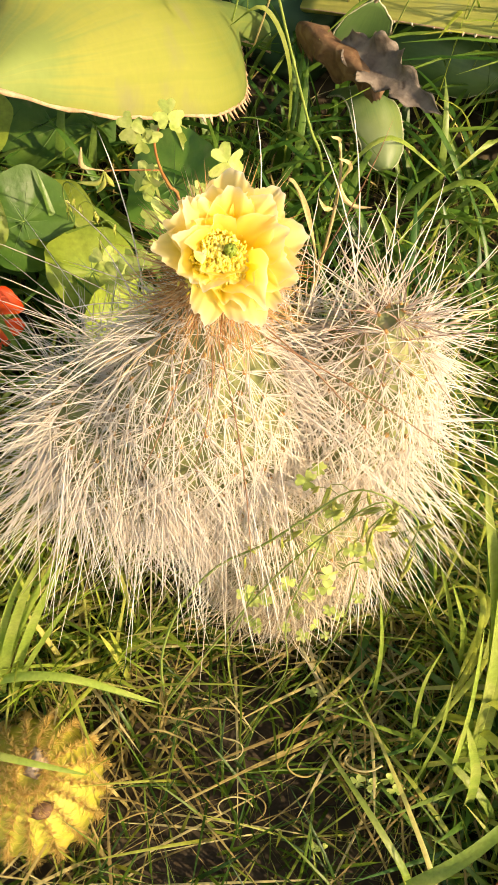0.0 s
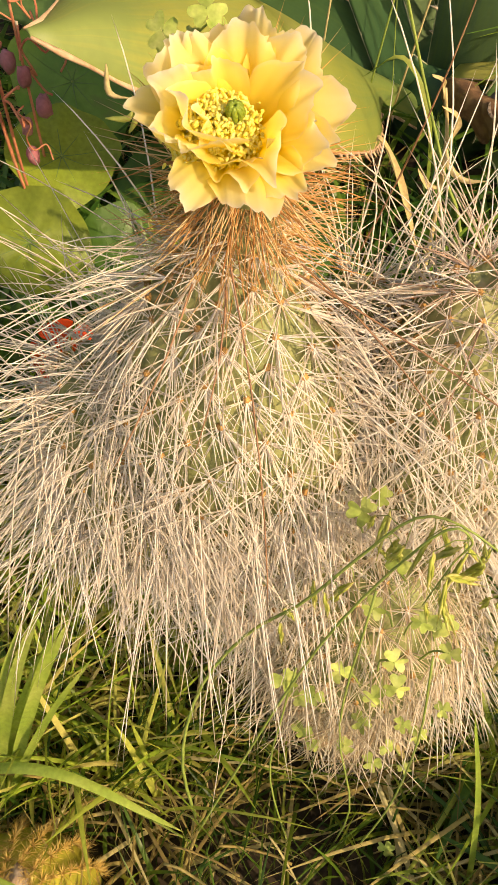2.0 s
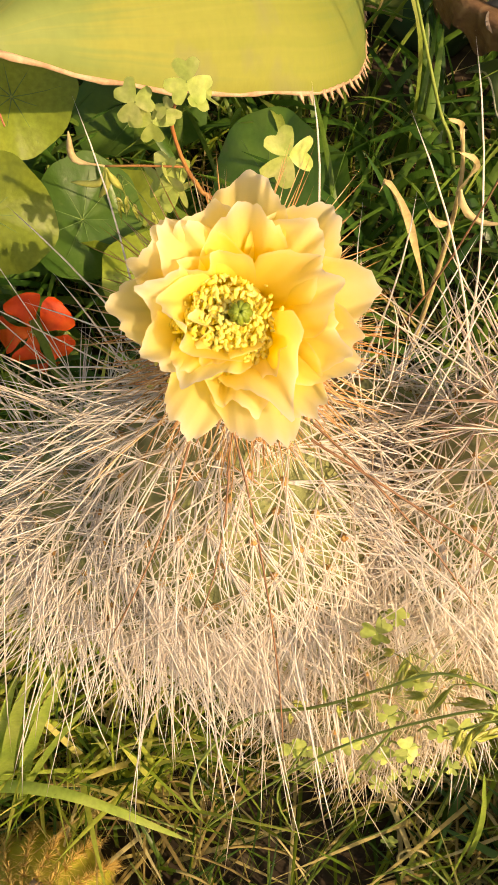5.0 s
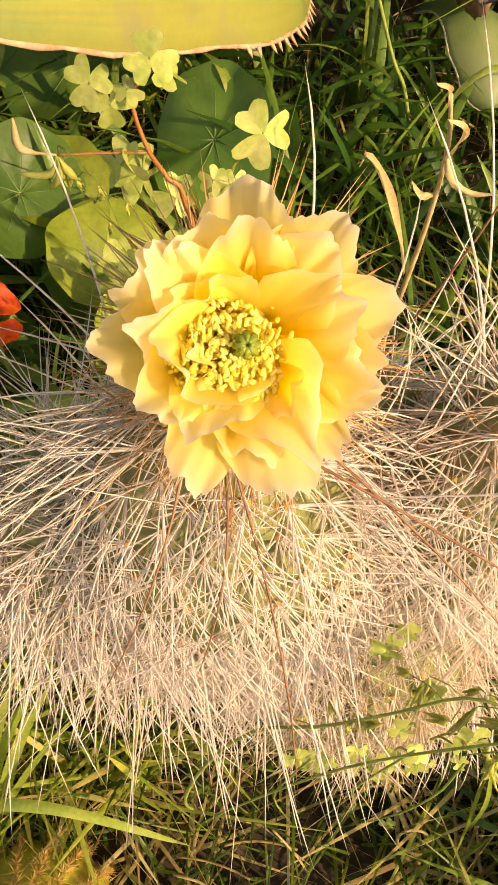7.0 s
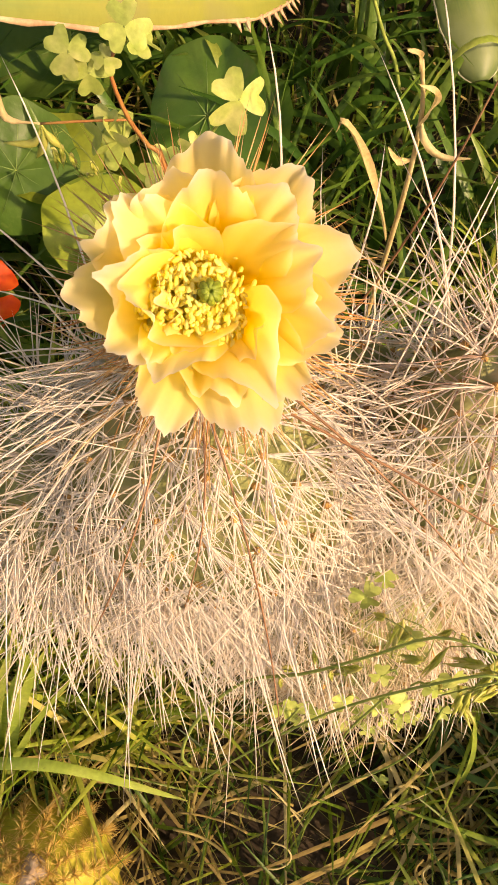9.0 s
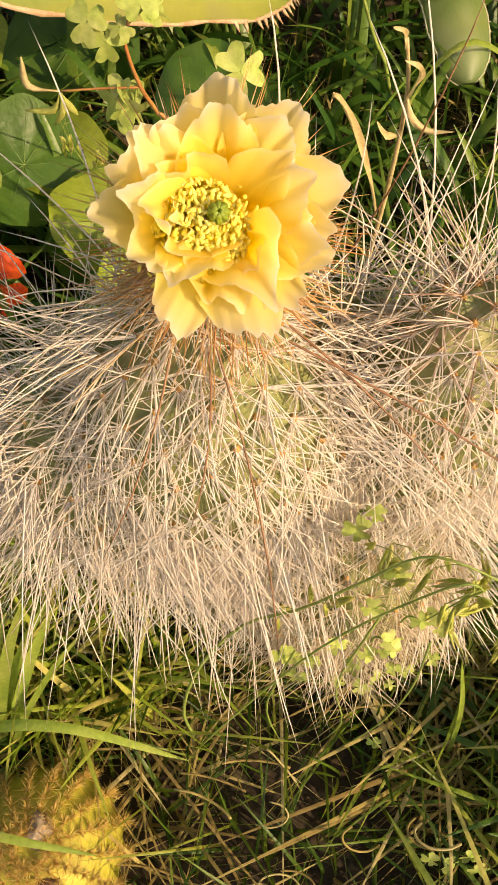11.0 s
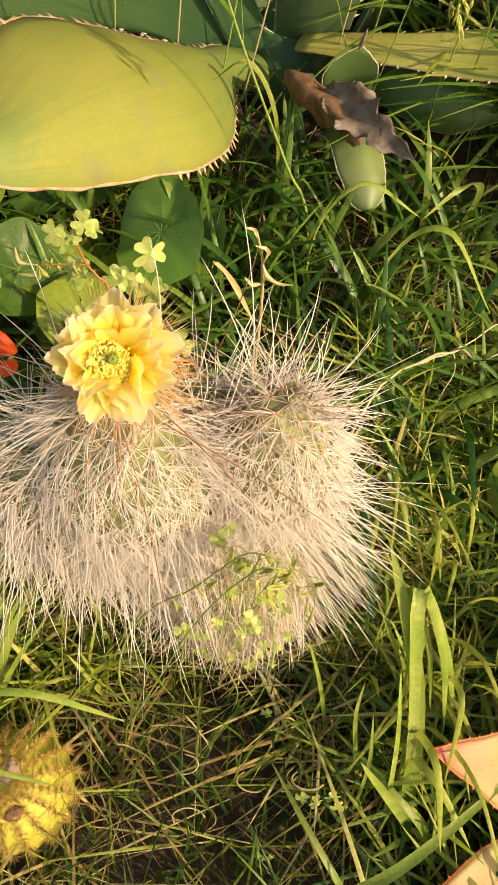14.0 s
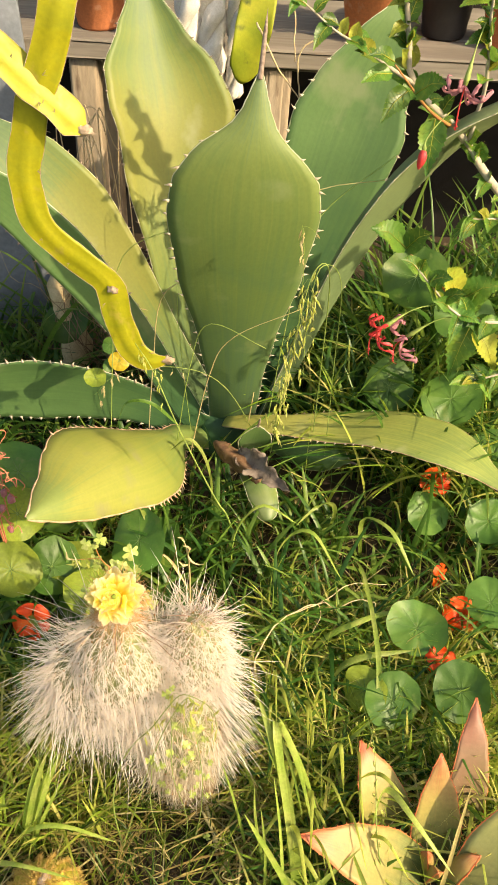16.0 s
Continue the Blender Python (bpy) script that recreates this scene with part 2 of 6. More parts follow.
TWIG = material("twig", [(0.46, 0.34, 0.18), (0.60, 0.48, 0.29)], 60, 0.8, 0.5, 300)
TANGLE = material("dry_stalk", [(0.15, 0.085, 0.045), (0.30, 0.19, 0.10), (0.46, 0.35, 0.20)], 60, 0.8, 0.5, 300, island=True)
LIME_STEM = material("yellow_stem", [(0.224, 0.246, 0.009), (0.315, 0.303, 0.012), (0.246, 0.277, 0.021)], 14, 0.5, 0.15, 150, 0.10, speck=(0.34, 0.29, 0.05), speck_scale=40, grain=0.2)
GREEN_STEM = material("green_stem", [(0.16, 0.22, 0.015), (0.26, 0.29, 0.02), (0.34, 0.33, 0.03)], 14, 0.5, 0.2, 150, 0.08, speck=(0.07, 0.09, 0.02), speck_scale=26, grain=0.2)
TIMBER = material("weathered_timber", [(0.133, 0.113, 0.089), (0.199, 0.176, 0.146), (0.265, 0.239, 0.199)], 10, 0.85, 0.7, 90, stretch=(0.12, 1.4, 1.4), speck=(0.13, 0.105, 0.08), speck_scale=30)
TIMBER_UP = material("upright_timber", [(0.20, 0.155, 0.11), (0.30, 0.24, 0.17), (0.36, 0.31, 0.24)], 12, 0.85, 0.7, 90, stretch=(1.4, 1.4, 0.3), speck=(0.12, 0.085, 0.06), speck_scale=24)
CLAY = material("terracotta", [(0.44, 0.14, 0.055), (0.56, 0.20, 0.08)], 20, 0.75, 0.3, 160, spread=0.1, speck=(0.60, 0.32, 0.2), speck_scale=30)
BLACK = material("black_plastic", [(0.015, 0.015, 0.017), (0.03, 0.03, 0.033)], 30, 0.45, 0.1, 100)
COTTON = material("cotton_cord", [(0.60, 0.56, 0.50), (0.74, 0.70, 0.64)], 60, 0.9, 0.6, 300)
SLATE = material("grey_board", [(0.12, 0.14, 0.17), (0.19, 0.21, 0.24)], 10, 0.7, 0.3, 80)
# Near-black to paint in the deep shade below and behind the planks.
WALL_SHADE = material("shade_black_wall", [(0.006, 0.005, 0.004), (0.013, 0.010, 0.009)], 5, 0.9, 0.6, 60)
HIB = material("hibiscus_leaf", [(0.045, 0.125, 0.022), (0.080, 0.190, 0.030), (0.135, 0.260, 0.040), (0.21, 0.31, 0.045)], 20, 0.36, 0.2, 160, 0.4, spread=0.45)
# Brighter leaf copy with sunlight put into its yellow-green; veins share the tone.
HIB_GOLD = material("sun_tone_hibiscus_leaf", [(0.22, 0.31, 0.04), (0.34, 0.36, 0.05), (0.44, 0.39, 0.05)], 20, 0.4, 0.2, 160, 0.4, spread=0.3)
BARK = material("grey_bark", [(0.30, 0.26, 0.19), (0.44, 0.40, 0.31)], 40, 0.85, 0.6, 160)
CRIMSON = material("hibiscus_petal", [(0.62, 0.035, 0.03), (0.66, 0.08, 0.09)], 50, 0.5, 0.3, 300, 0.3)
MAUVE = material("faded_petal", [(0.42, 0.13, 0.17), (0.50, 0.24, 0.27)], 50, 0.6, 0.4, 300, 0.3)
RUST_THREAD = material("rust_thread", [(0.52, 0.13, 0.08), (0.60, 0.27, 0.15)], 60, 0.7, 0.2, 300, 0.1)


# ---- mesh helpers ----
rng = random.Random(7)


class Buf:
    """Gathers vertices and faces for one mesh."""

    def __init__(self):
        self.v, self.f, self.uv = [], [], []

    def add(self, v, f, uv=None):
        k = len(self.v)
        self.v += [tuple(p) for p in v]
        self.f += [tuple(i + k for i in q) for q in f]
        self.uv += list(uv) if uv else [(0.0, 0.0)] * len(v)


def part(name, buf, mat, parent=None, label="", smooth=True, place=None):
    me = bpy.data.meshes.new(name)
    me.from_pydata(buf.v, [], buf.f)
    me.materials.append(mat)
    if any(u != (0.0, 0.0) for u in buf.uv):
        layer = me.uv_layers.new(name="UVMap")
        idx = np.empty(len(me.loops), dtype=np.int32)
        me.loops.foreach_get("vertex_index", idx)
        layer.data.foreach_set("uv", np.array(buf.uv, dtype=np.float32)[idx].ravel())
    if smooth:
        me.polygons.foreach_set("use_smooth", [True] * len(me.polygons))
    me.update()
    ob = new(name, me)
    if parent is not None:
        ob.parent = parent
    if place is not None:
        ob.matrix_basis = place
    if label:
        ob["label"] = label
    return ob


def thing(name, label, category, group="", at=(0, 0, 0)):
    ob = tagged(new(name), label, category, group)
    ob.location = at
    ob.empty_display_size = 0.02
    return ob


def V(*a):
    return Vector(a)


def curve(points, n):
    """n + 1 points on a smooth line through the given ones."""
    P = [Vector(p) for p in points]
    P = [P[0] * 2 - P[1]] + P + [P[-1] * 2 - P[-2]]
    out, m = [], len(P) - 3
    for i in range(n + 1):
        u = i / n * m
        k = min(int(u), m - 1)
        t = u - k
        a, b, c, d = P[k:k + 4]
        out.append(0.5 * (2 * b + (c - a) * t + (2 * a - 5 * b + 4 * c - d) * t * t + (3 * b - a - 3 * c + d) * t ** 3))
    return out


def table(s, rows):
    for (a, x), (b, y) in zip(rows, rows[1:]):
        if s <= b:
            t = (s - a) / (b - a) if b > a else 0
            t = t * t * (3 - 2 * t) * 0.5 + t * 0.5
            return x + (y - x) * t
    return rows[-1][1]


def across(d):
    d = d.normalized()
    a = d.cross(V(0, 0, 1) if abs(d.z) < 0.9 else V(1, 0, 0)).normalized()
    return a, d.cross(a)


def tube(buf, pts, radii, sides=6, cap=True):
    n = len(pts)
    pts = [Vector(p) for p in pts]
    r = radii if hasattr(radii, "__len__") else [radii] * n
    a, b = across(pts[1] - pts[0])
    v, f = [], []
    for i in range(n):
        d = (pts[min(i + 1, n - 1)] - pts[max(i - 1, 0)]).normalized()
        a = (a - d * a.dot(d)).normalized()
        b = d.cross(a)
        for k in range(sides):
            w = 2 * math.pi * k / sides
            v.append(pts[i] + (a * math.cos(w) + b * math.sin(w)) * r[i])
    for i in range(n - 1):
        for k in range(sides):
            j = (k + 1) % sides
            f.append((i * sides + k, i * sides + j, (i + 1) * sides + j, (i + 1) * sides + k))
    if cap:
        f.append(tuple(reversed(range(sides))))
        f.append(tuple((n - 1) * sides + k for k in range(sides)))
    buf.add(v, f, [(0.0, 0.05 + i / n) for i in range(n) for _ in range(sides)])


def spike(buf, root, tip, r, bend=V(0, 0, 0), sides=3, steps=3):
    """A thin tapering thorn, bent in its middle."""
    pts = [root + (tip - root) * (i / steps) + bend * (4 * (i / steps) * (1 - i / steps)) for i in range(steps + 1)]
    a, b = across(tip - root)
    v, f = [], []
    for i in range(steps):
        q = r * (1 - 0.5 * (i / steps) ** 1.5)
        for k in range(sides):
            w = 2 * math.pi * k / sides
            v.append(pts[i] + a * (q * math.cos(w)) + b * (q * math.sin(w)))
    v.append(pts[-1])
    for i in range(steps - 1):
        for k in range(sides):
            j = (k + 1) % sides
            f.append((i * sides + k, i * sides + j, (i + 1) * sides + j, (i + 1) * sides + k))
    for k in range(sides):
        f.append(((steps - 1) * sides + k, (steps - 1) * sides + (k + 1) % sides, len(v) - 1))
    buf.add(v, f)


def blade(buf, pts, half, side0, side1=None, n=28, m=10, hollow=0.15, thick=0.004, wave=0.0, waves=5.0, phase=0.0, round_under=1.0, other=None, rag=0.0):
    """A solid leaf along a midrib. half: rows of (share of length, half width). Returns its two margins."""
    mid = curve(pts, n)
    side0 = Vector(side0).normalized()
    side1 = Vector(side1).normalized() if side1 is not None else side0
    v, f, uv, left, right = [], [], [], [], []
    for i, p in enumerate(mid):
        s = i / n
        d = (mid[min(i + 1, n)] - mid[max(i - 1, 0)]).normalized()
        sd = side0.lerp(side1, s)
        sd = (sd - d * sd.dot(d)).normalized()
        up = sd.cross(d).normalized()
        w = max(table(s, half), 0.0004)
        w2 = max(table(s, other), 0.0004) if other else w
        th = thick(s) if callable(thick) else thick * min(1.0, w / (0.25 * max(h for _, h in half)))
        for row in ((1,) if thick == 0 else (1, -1)):
            for k in range(m + 1):
                u = k / m * 2 - 1
                edge = 1 - u * u
                lift = hollow * w * u * u * 1.2 - hollow * w * 0.5
                lift += wave * w * abs(u) ** 2.5 * math.sin(waves * 6.283 * s + phase + (1.9 if u > 0 else 0))
                t = th * 0.5 * (0.12 + 0.88 * edge) * (row if row > 0 else -round_under)
                tear = 1 + rag * abs(u) ** 3 * noise.noise(V(s * 14, phase * 3 + (5 if u > 0 else 0), 1.7))
                v.append(p + sd * ((w2 if u > 0 else w) * u * tear) + d * (rag * 0.012 * noise.noise(V(u * 5, phase, s * 3)) * s) + up * (lift + t))
                uv.append((k / m, s))
        if thick == 0:
            left.append(v[-(m + 1)])
            right.append(v[-1])
            continue
        left.append(v[-(m + 1)] * 0.5 + v[-2 * (m + 1)] * 0.5)
        right.append(v[-1] * 0.5 + v[-(m + 1) - 1] * 0.5)
    if thick == 0:
        buf.add(v, [(i * (m + 1) + k, i * (m + 1) + k + 1, (i + 1) * (m + 1) + k + 1, (i + 1) * (m + 1) + k) for i in range(n) for k in range(m)], uv)
        return mid, left, right
    row = 2 * (m + 1)
    for i in range(n):
        for k in range(m):
            a, b = i * row + k, (i + 1) * row + k
            f.append((a, a + 1, b + 1, b))
            a, b = a + m + 1, b + m + 1
            f.append((b, b + 1, a + 1, a))
        for k in (0, m):
            a, b = i * row + k, (i + 1) * row + k
            f.append((a, b, b + m + 1, a + m + 1) if k == 0 else (a + m + 1, b + m + 1, b, a))
    for i in (0, n):
        for k in range(m):
            a = i * row + k
            f.append((a, a + m + 1, a + m + 2, a + 1) if i == 0 else (a + 1, a + m + 2, a + m + 1, a))
    buf.add(v, f, uv)
    return mid, left, right


def ribbon(buf, pts, half, side, crease=0.25):
    """A thin folded blade of grass: three points across."""
    n = len(pts)
    v, f, uv = [], [], []
    for i, p in enumerate(pts):
        s = i / (n - 1)
        w = half * (1 - s ** 3) ** 0.6 * (0.55 + 0.45 * min(1, s * 5)) if i < n - 1 else half * 0.04
        d = (pts[min(i + 1, n - 1)] - pts[max(i - 1, 0)]).normalized()
        sd = (side - d * side.dot(d)).normalized()
        up = sd.cross(d)
        v += [p - sd * w + up * (crease * w), p, p + sd * w + up * (crease * w)]
        uv += [(0.0, s), (0.5, s), (1.0, s)]
    for i in range(n - 1):
        a, b = 3 * i, 3 * i + 3
        f += [(a, a + 1, b + 1, b), (a + 1, a + 2, b + 2, b + 1)]
    buf.add(v, f, uv)


def ball(buf, c, r, rings=8, segs=12, squash=(1, 1, 1), lump=0.0, turn=None):
    v, f = [], []
    for i in range(rings + 1):
        a = math.pi * i / rings
        for k in range(segs):
            w = 2 * math.pi * k / segs
            p = V(math.sin(a) * math.cos(w) * squash[0], math.sin(a) * math.sin(w) * squash[1], math.cos(a) * squash[2])
            q = r * (1 + lump * noise.noise(p * 2.3 + Vector(c) * 31))
            p = p * q
            v.append(Vector(c) + (turn @ p if turn else p))
    for i in range(rings):
        for k in range(segs):
            j = (k + 1) % segs
            f.append((i * segs + k, (i + 1) * segs + k, (i + 1) * segs + j, i * segs + j))
    buf.add(v, f)


def box(buf, a, b, rough=0.0, cuts=1):
    """A board between two corners, with its edges taken off and its long sides a little uneven."""
    bm = bmesh.new()
    bmesh.ops.create_cube(bm, size=1)
    a, b = Vector(a), Vector(b)
    for q in bm.verts:
        q.co = V(*[a[i] + (b[i] - a[i]) * (q.co[i] + 0.5) for i in range(3)])
    e = min(abs(b[i] - a[i]) for i in range(3)) * 0.12
    if cuts > 1:
        bmesh.ops.subdivide_edges(bm, edges=bm.edges[:], cuts=cuts, use_grid_fill=True)
        for q in bm.verts:
            q.co += V(*[noise.noise(q.co * 9 + V(3 * i, 0, 0)) * rough for i in range(3)])
        sharp = [ed for ed in bm.edges if ed.is_manifold and ed.calc_face_angle() > 0.9]
    else:
        sharp = bm.edges[:]
    bmesh.ops.bevel(bm, geom=sharp, offset=e, segments=2, affect="EDGES", profile=0.5)
    bm.verts.index_update()
    buf.add([q.co.copy() for q in bm.verts], [[q.index for q in fc.verts] for fc in bm.faces])
    bm.free()


def lathe(buf, profile, segs=32, c=(0, 0, 0)):
    v = [V(c[0] + r * math.cos(2 * math.pi * k / segs), c[1] + r * math.sin(2 * math.pi * k / segs), c[2] + z) for r, z in profile for k in range(segs)]
    f = []
    for i in range(len(profile) - 1):
        for k in range(segs):
            j = (k + 1) % segs
            f.append((i * segs + k, i * segs + j, (i + 1) * segs + j, (i + 1) * segs + k))
    buf.add(v, f)


# ---- ground and closing walls ----
def ground_height(x, y):
    return -0.03 + 0.018 * noise.noise(V(x * 2.2, y * 2.2, 0.3)) + 0.007 * noise.noise(V(x * 11, y * 11, 4))


xs = [-40, -12, -5, -2.5] + [round(-1.5 + 0.05 * i, 3) for i in range(71)] + [2.6, 5, 12, 40]
ys = [-40, -12, -5, -2.5] + [round(-1.2 + 0.05 * i, 3) for i in range(77)] + [3.2, 5, 12, 40]
b = Buf()
b.add([(x, y, ground_height(x, y)) for y in ys for x in xs],
      [(j * len(xs) + i, j * len(xs) + i + 1, (j + 1) * len(xs) + i + 1, (j + 1) * len(xs) + i) for j in range(len(ys) - 1) for i in range(len(xs) - 1)])
tagged(part("ground", b, SOIL), "dark bare soil under the grass", "ground", kind="structure")
# Added wall; its near-black colour stands in for shade under the shelf.
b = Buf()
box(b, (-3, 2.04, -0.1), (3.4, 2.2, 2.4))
tagged(part("wall_north", b, WALL_SHADE), "added wall, near-black for the shade behind the shelf", "wall", kind="structure")


# ---- hairy prickly pear with its flower ----
cactus = thing("prickly_pear_cactus", "hairy prickly pear cactus with cream spines and one open yellow flower", "cactus", at=(0.04, 0.24, -0.03))
CACTUS_INV = Matrix.Translation((-0.04, -0.24, 0.03))


def cactus_part(name, buf, mat, label="", parent=None):
    for i, p in enumerate(buf.v):
        buf.v[i] = (p[0] - 0.04, p[1] - 0.24, p[2] + 0.03)
    return part(name, buf, mat, parent or cactus, label)


def pad(c, size, lean, areoles, per, lengths, mat=PAD, seed=1, single=0, label="", rust_top=0.0, taper=0.0, lay=0.55, rise=0.0, spines=SPINE, crown=SPINE_RUST):
    """One swollen stem: low knobs over its skin, and on every knob a star of short spines and a few long ones that hang. The first that face south are parts of their own."""
    r = random.Random(seed)
    turn = Euler([radians(q) for q in lean]).to_matrix()
    c = Vector(c)
    spots = []
    for i in range(areoles):
        z = 1 - 2 * (i + 0.5) / areoles
        w = i * 2.39996
        q = math.sqrt(1 - z * z)
        spots.append((V(q * math.cos(w), q * math.sin(w), z) + V(r.gauss(0, 0.012), r.gauss(0, 0.012), r.gauss(0, 0.012))).normalized())
    near_at = math.cos(1.9 / math.sqrt(areoles))
    b = Buf()
    rings, segs = 40, 56
    v, f = [], []
    for i in range(rings + 1):
        a = math.pi * i / rings
        for k in range(segs):
            w = 2 * math.pi * k / segs
            n = V(math.sin(a) * math.cos(w), math.sin(a) * math.sin(w), math.cos(a))
            near = max(n.dot(s) for s in spots)
            bulge = 0.055 * max(0.0, (near - near_at) / (1 - near_at))
            q = 1 - taper * max(0.0, n.z) ** 1.3
            p = V(n.x * size[0] * q, n.y * size[1] * q, n.z * size[2]) * (1 + bulge + 0.03 * noise.noise(n * 3 + c * 20))
            v.append(c + turn @ p)
    for i in range(rings):
        for k in range(segs):
            j = (k + 1) % segs
            f.append((i * segs + k, (i + 1) * segs + k, (i + 1) * segs + j, i * segs + j))
    b.add(v, f)
    body = cactus_part("stem_segment", b, mat, label)
    mass, rust, felts = Buf(), Buf(), Buf()
    for s in spots:
        if s.z < -0.9:
            continue
        q = 1 - taper * max(0.0, s.z) ** 1.3
        p = c + turn @ (V(s.x * size[0] * q, s.y * size[1] * q, s.z * size[2]) * 1.055)
        n = (turn @ V(s.x / size[0], s.y / size[1], s.z / size[2])).normalized()
        front = n.y < -0.15 and n.z > -0.3
        back = n.y > 0.35
        if front and single:
            felt = Buf()
            ball(felt, p, 0.0019, 4, 6, lump=0.3)
            cactus_part("areole", felt, FELT, parent=body)
        else:
            ball(felts, p, 0.0019, 4, 6, lump=0.3)
        top = max(0.0, s.z - 0.45) / 0.55
        low = 0.5 - 0.5 * s.z
        fall = V(0, 0, -1) - n * -n.z
        if fall.length < 0.3:
            fall = V(s.x, s.y, 0)
        fall.normalize()
        side = n.cross(fall)
        for k in range(3 if back else 11):
            w = r.gauss(0, 1.1) if k < 6 else r.uniform(-3.1, 3.1)
            d = fall * math.cos(w) + side * math.sin(w) + n * r.uniform(0.25, 0.7)
            t = rust if top * rust_top > r.uniform(0.25, 0.8) else mass
            spike(t, p, p + d.normalized() * r.uniform(0.012, 0.027), r.uniform(0.00026, 0.00036), steps=2)
        for k in range(per // 2 if back else per):
            w = r.gauss(0, 0.72 + 0.4 * top)
            stand = r.uniform(0.25, 1.0) * lay + 0.9 * top
            d = fall * math.cos(w) + side * math.sin(w) + n * stand + V(0, 0, 0.30) * top * r.random()
            length = r.uniform(*lengths) * (0.60 + 0.65 * low + rise * top) * r.uniform(0.75, 1.25)
            d = d.normalized()
            if (p - V(0.018, 0.29, 0.43)).length < 0.030:
                length *= 0.4
            tip = p + d * length
            if (tip - STIGMA_AT).length < 0.046:
                continue
            if tip.z < 0.0:
                tip.z = r.uniform(0, 0.02)
            own = front and single > 0 and k < 2 and top < 0.8
            t = Buf() if own else (rust if top * rust_top > r.uniform(0.3, 0.8) else mass)
            spike(t, p + n * 0.0004, tip, r.uniform(0.00030, 0.00046), V(0, 0, 1) * length * r.uniform(-0.01, 0.06) + side * length * r.gauss(0, 0.02), steps=4)
            if own:
                single -= 1
                cactus_part("spine", t, spines, parent=body)
    for name, t, m_ in (("spine_mass", mass, spines), ("crown_spine_mass", rust, crown), ("areole_mass", felts, FELT)):
        if t.v:
            cactus_part(name, t, m_, parent=body)["kind"] = "stuff"
    return body


AXIS = V(0.06, -0.50, 0.86).normalized()
STIGMA_AT = V(0.023, 0.265, 0.491)
CUP = STIGMA_AT - AXIS * 0.026
pad((0.016, 0.276, 0.335), (0.060, 0.044, 0.098), (-6, -2, 0), 250, 10, (0.034, 0.078), seed=11, rust_top=0.6, single=180, taper=0.55, label="green flowering stem under cream spines")
pad((0.112, 0.288, 0.335), (0.043, 0.036, 0.080), (-4, 4, 0), 190, 9, (0.034, 0.072), seed=12, rust_top=0.65, single=110, taper=0.22, rise=0.10, crown=SPINE_MAUVE)
pad((-0.034, 0.276, 0.278), (0.042, 0.042, 0.072), (-8, -18, 0), 140, 9, (0.036, 0.076), seed=13, lay=0.9, rise=0.3)
pad((0.040, 0.274, 0.235), (0.055, 0.040, 0.070), (-8, 0, 0), 150, 10, (0.036, 0.072), seed=14, lay=0.7)
pad((0.092, 0.256, 0.182), (0.052, 0.042, 0.082), (-10, 8, 0), 150, 11, (0.026, 0.060), seed=15, lay=0.9, spines=SPINE_TAN, label="lower stem matted with pale spines")
pad((0.092, 0.268, 0.050), (0.050, 0.044, 0.085), (0, 0, 0), 60, 6, (0.018, 0.042), PAD_OLD, seed=16, spines=SPINE_TAN, label="corky old base stem with reddish brown skin")
pad((0.066, 0.300, 0.295), (0.036, 0.030, 0.090), (-6, 0, 0), 120, 9, (0.036, 0.075), seed=18, rise=0.3)
# long straight hairs that hang clear of the stems
fr = random.Random(41)
long_hair = Buf()
for i in range(115):
    x = fr.uniform(-0.085, 0.065)
    root = V(x, 0.236 + 3.2 * (x + 0.01) ** 2 + fr.uniform(-0.002, 0.012), fr.uniform(0.25, 0.355))
    d = V(0.8 * (x + 0.005) / 0.08 * 0.35 + fr.gauss(0, 0.22), fr.uniform(-1.15, -0.25), -1).normalized()
    spike(long_hair, root, root + d * fr.uniform(0.07, 0.155), fr.uniform(0.00036, 0.00056), V(0, -0.004, 0.005), steps=5)
for i in range(70):
    x = fr.uniform(0.055, 0.150)
    root = V(x, 0.214 + fr.uniform(0, 0.014), fr.uniform(0.12, 0.25))
    d = V(2.5 * (x - 0.10) + fr.gauss(0, 0.15), fr.uniform(-0.8, -0.2), -1).normalized()
    spike(long_hair, root, root + d * fr.uniform(0.03, 0.075), fr.uniform(0.00030, 0.00048), V(0, -0.003, 0.004), steps=4)
for i in range(85):
    z = fr.uniform(0.22, 0.37)
    root = V(0.148 + fr.uniform(-0.010, 0.004), 0.275 + fr.uniform(-0.02, 0.02), z)
    d = V(fr.uniform(0.5, 1.0), fr.uniform(-0.6, 0.1), fr.uniform(-1.3, 0.2)).normalized()
    spike(long_hair, root, root + d * fr.uniform(0.035, 0.08), fr.uniform(0.00034, 0.0005), V(0, 0, 0.003), steps=4)
for i in range(60):
    root = V(-0.070 + fr.uniform(-0.006, 0.02), 0.272 + fr.uniform(-0.025, 0.02), fr.uniform(0.225, 0.33))
    d = V(fr.uniform(-1.0, -0.35), fr.uniform(-0.6, 0.25), fr.uniform(-0.8, 0.2)).normalized()
    spike(long_hair, root, root + d * fr.uniform(0.045, 0.10), fr.uniform(0.00034, 0.0005), V(0, 0, 0.005), steps=4)
for i in range(55):
    z = fr.uniform(0.30, 0.425)
    root = V(0.018 - 0.056 + 0.30 * max(0.0, z - 0.36), 0.278 + fr.uniform(-0.025, 0.015), z)
    d = V(-1, fr.gauss(-0.3, 0.45), fr.gauss(-0.25, 0.5)).normalized()
    spike(long_hair, root, root + d * fr.uniform(0.04, 0.10), fr.uniform(0.00030, 0.00044), V(0, 0, 0.005), steps=4)
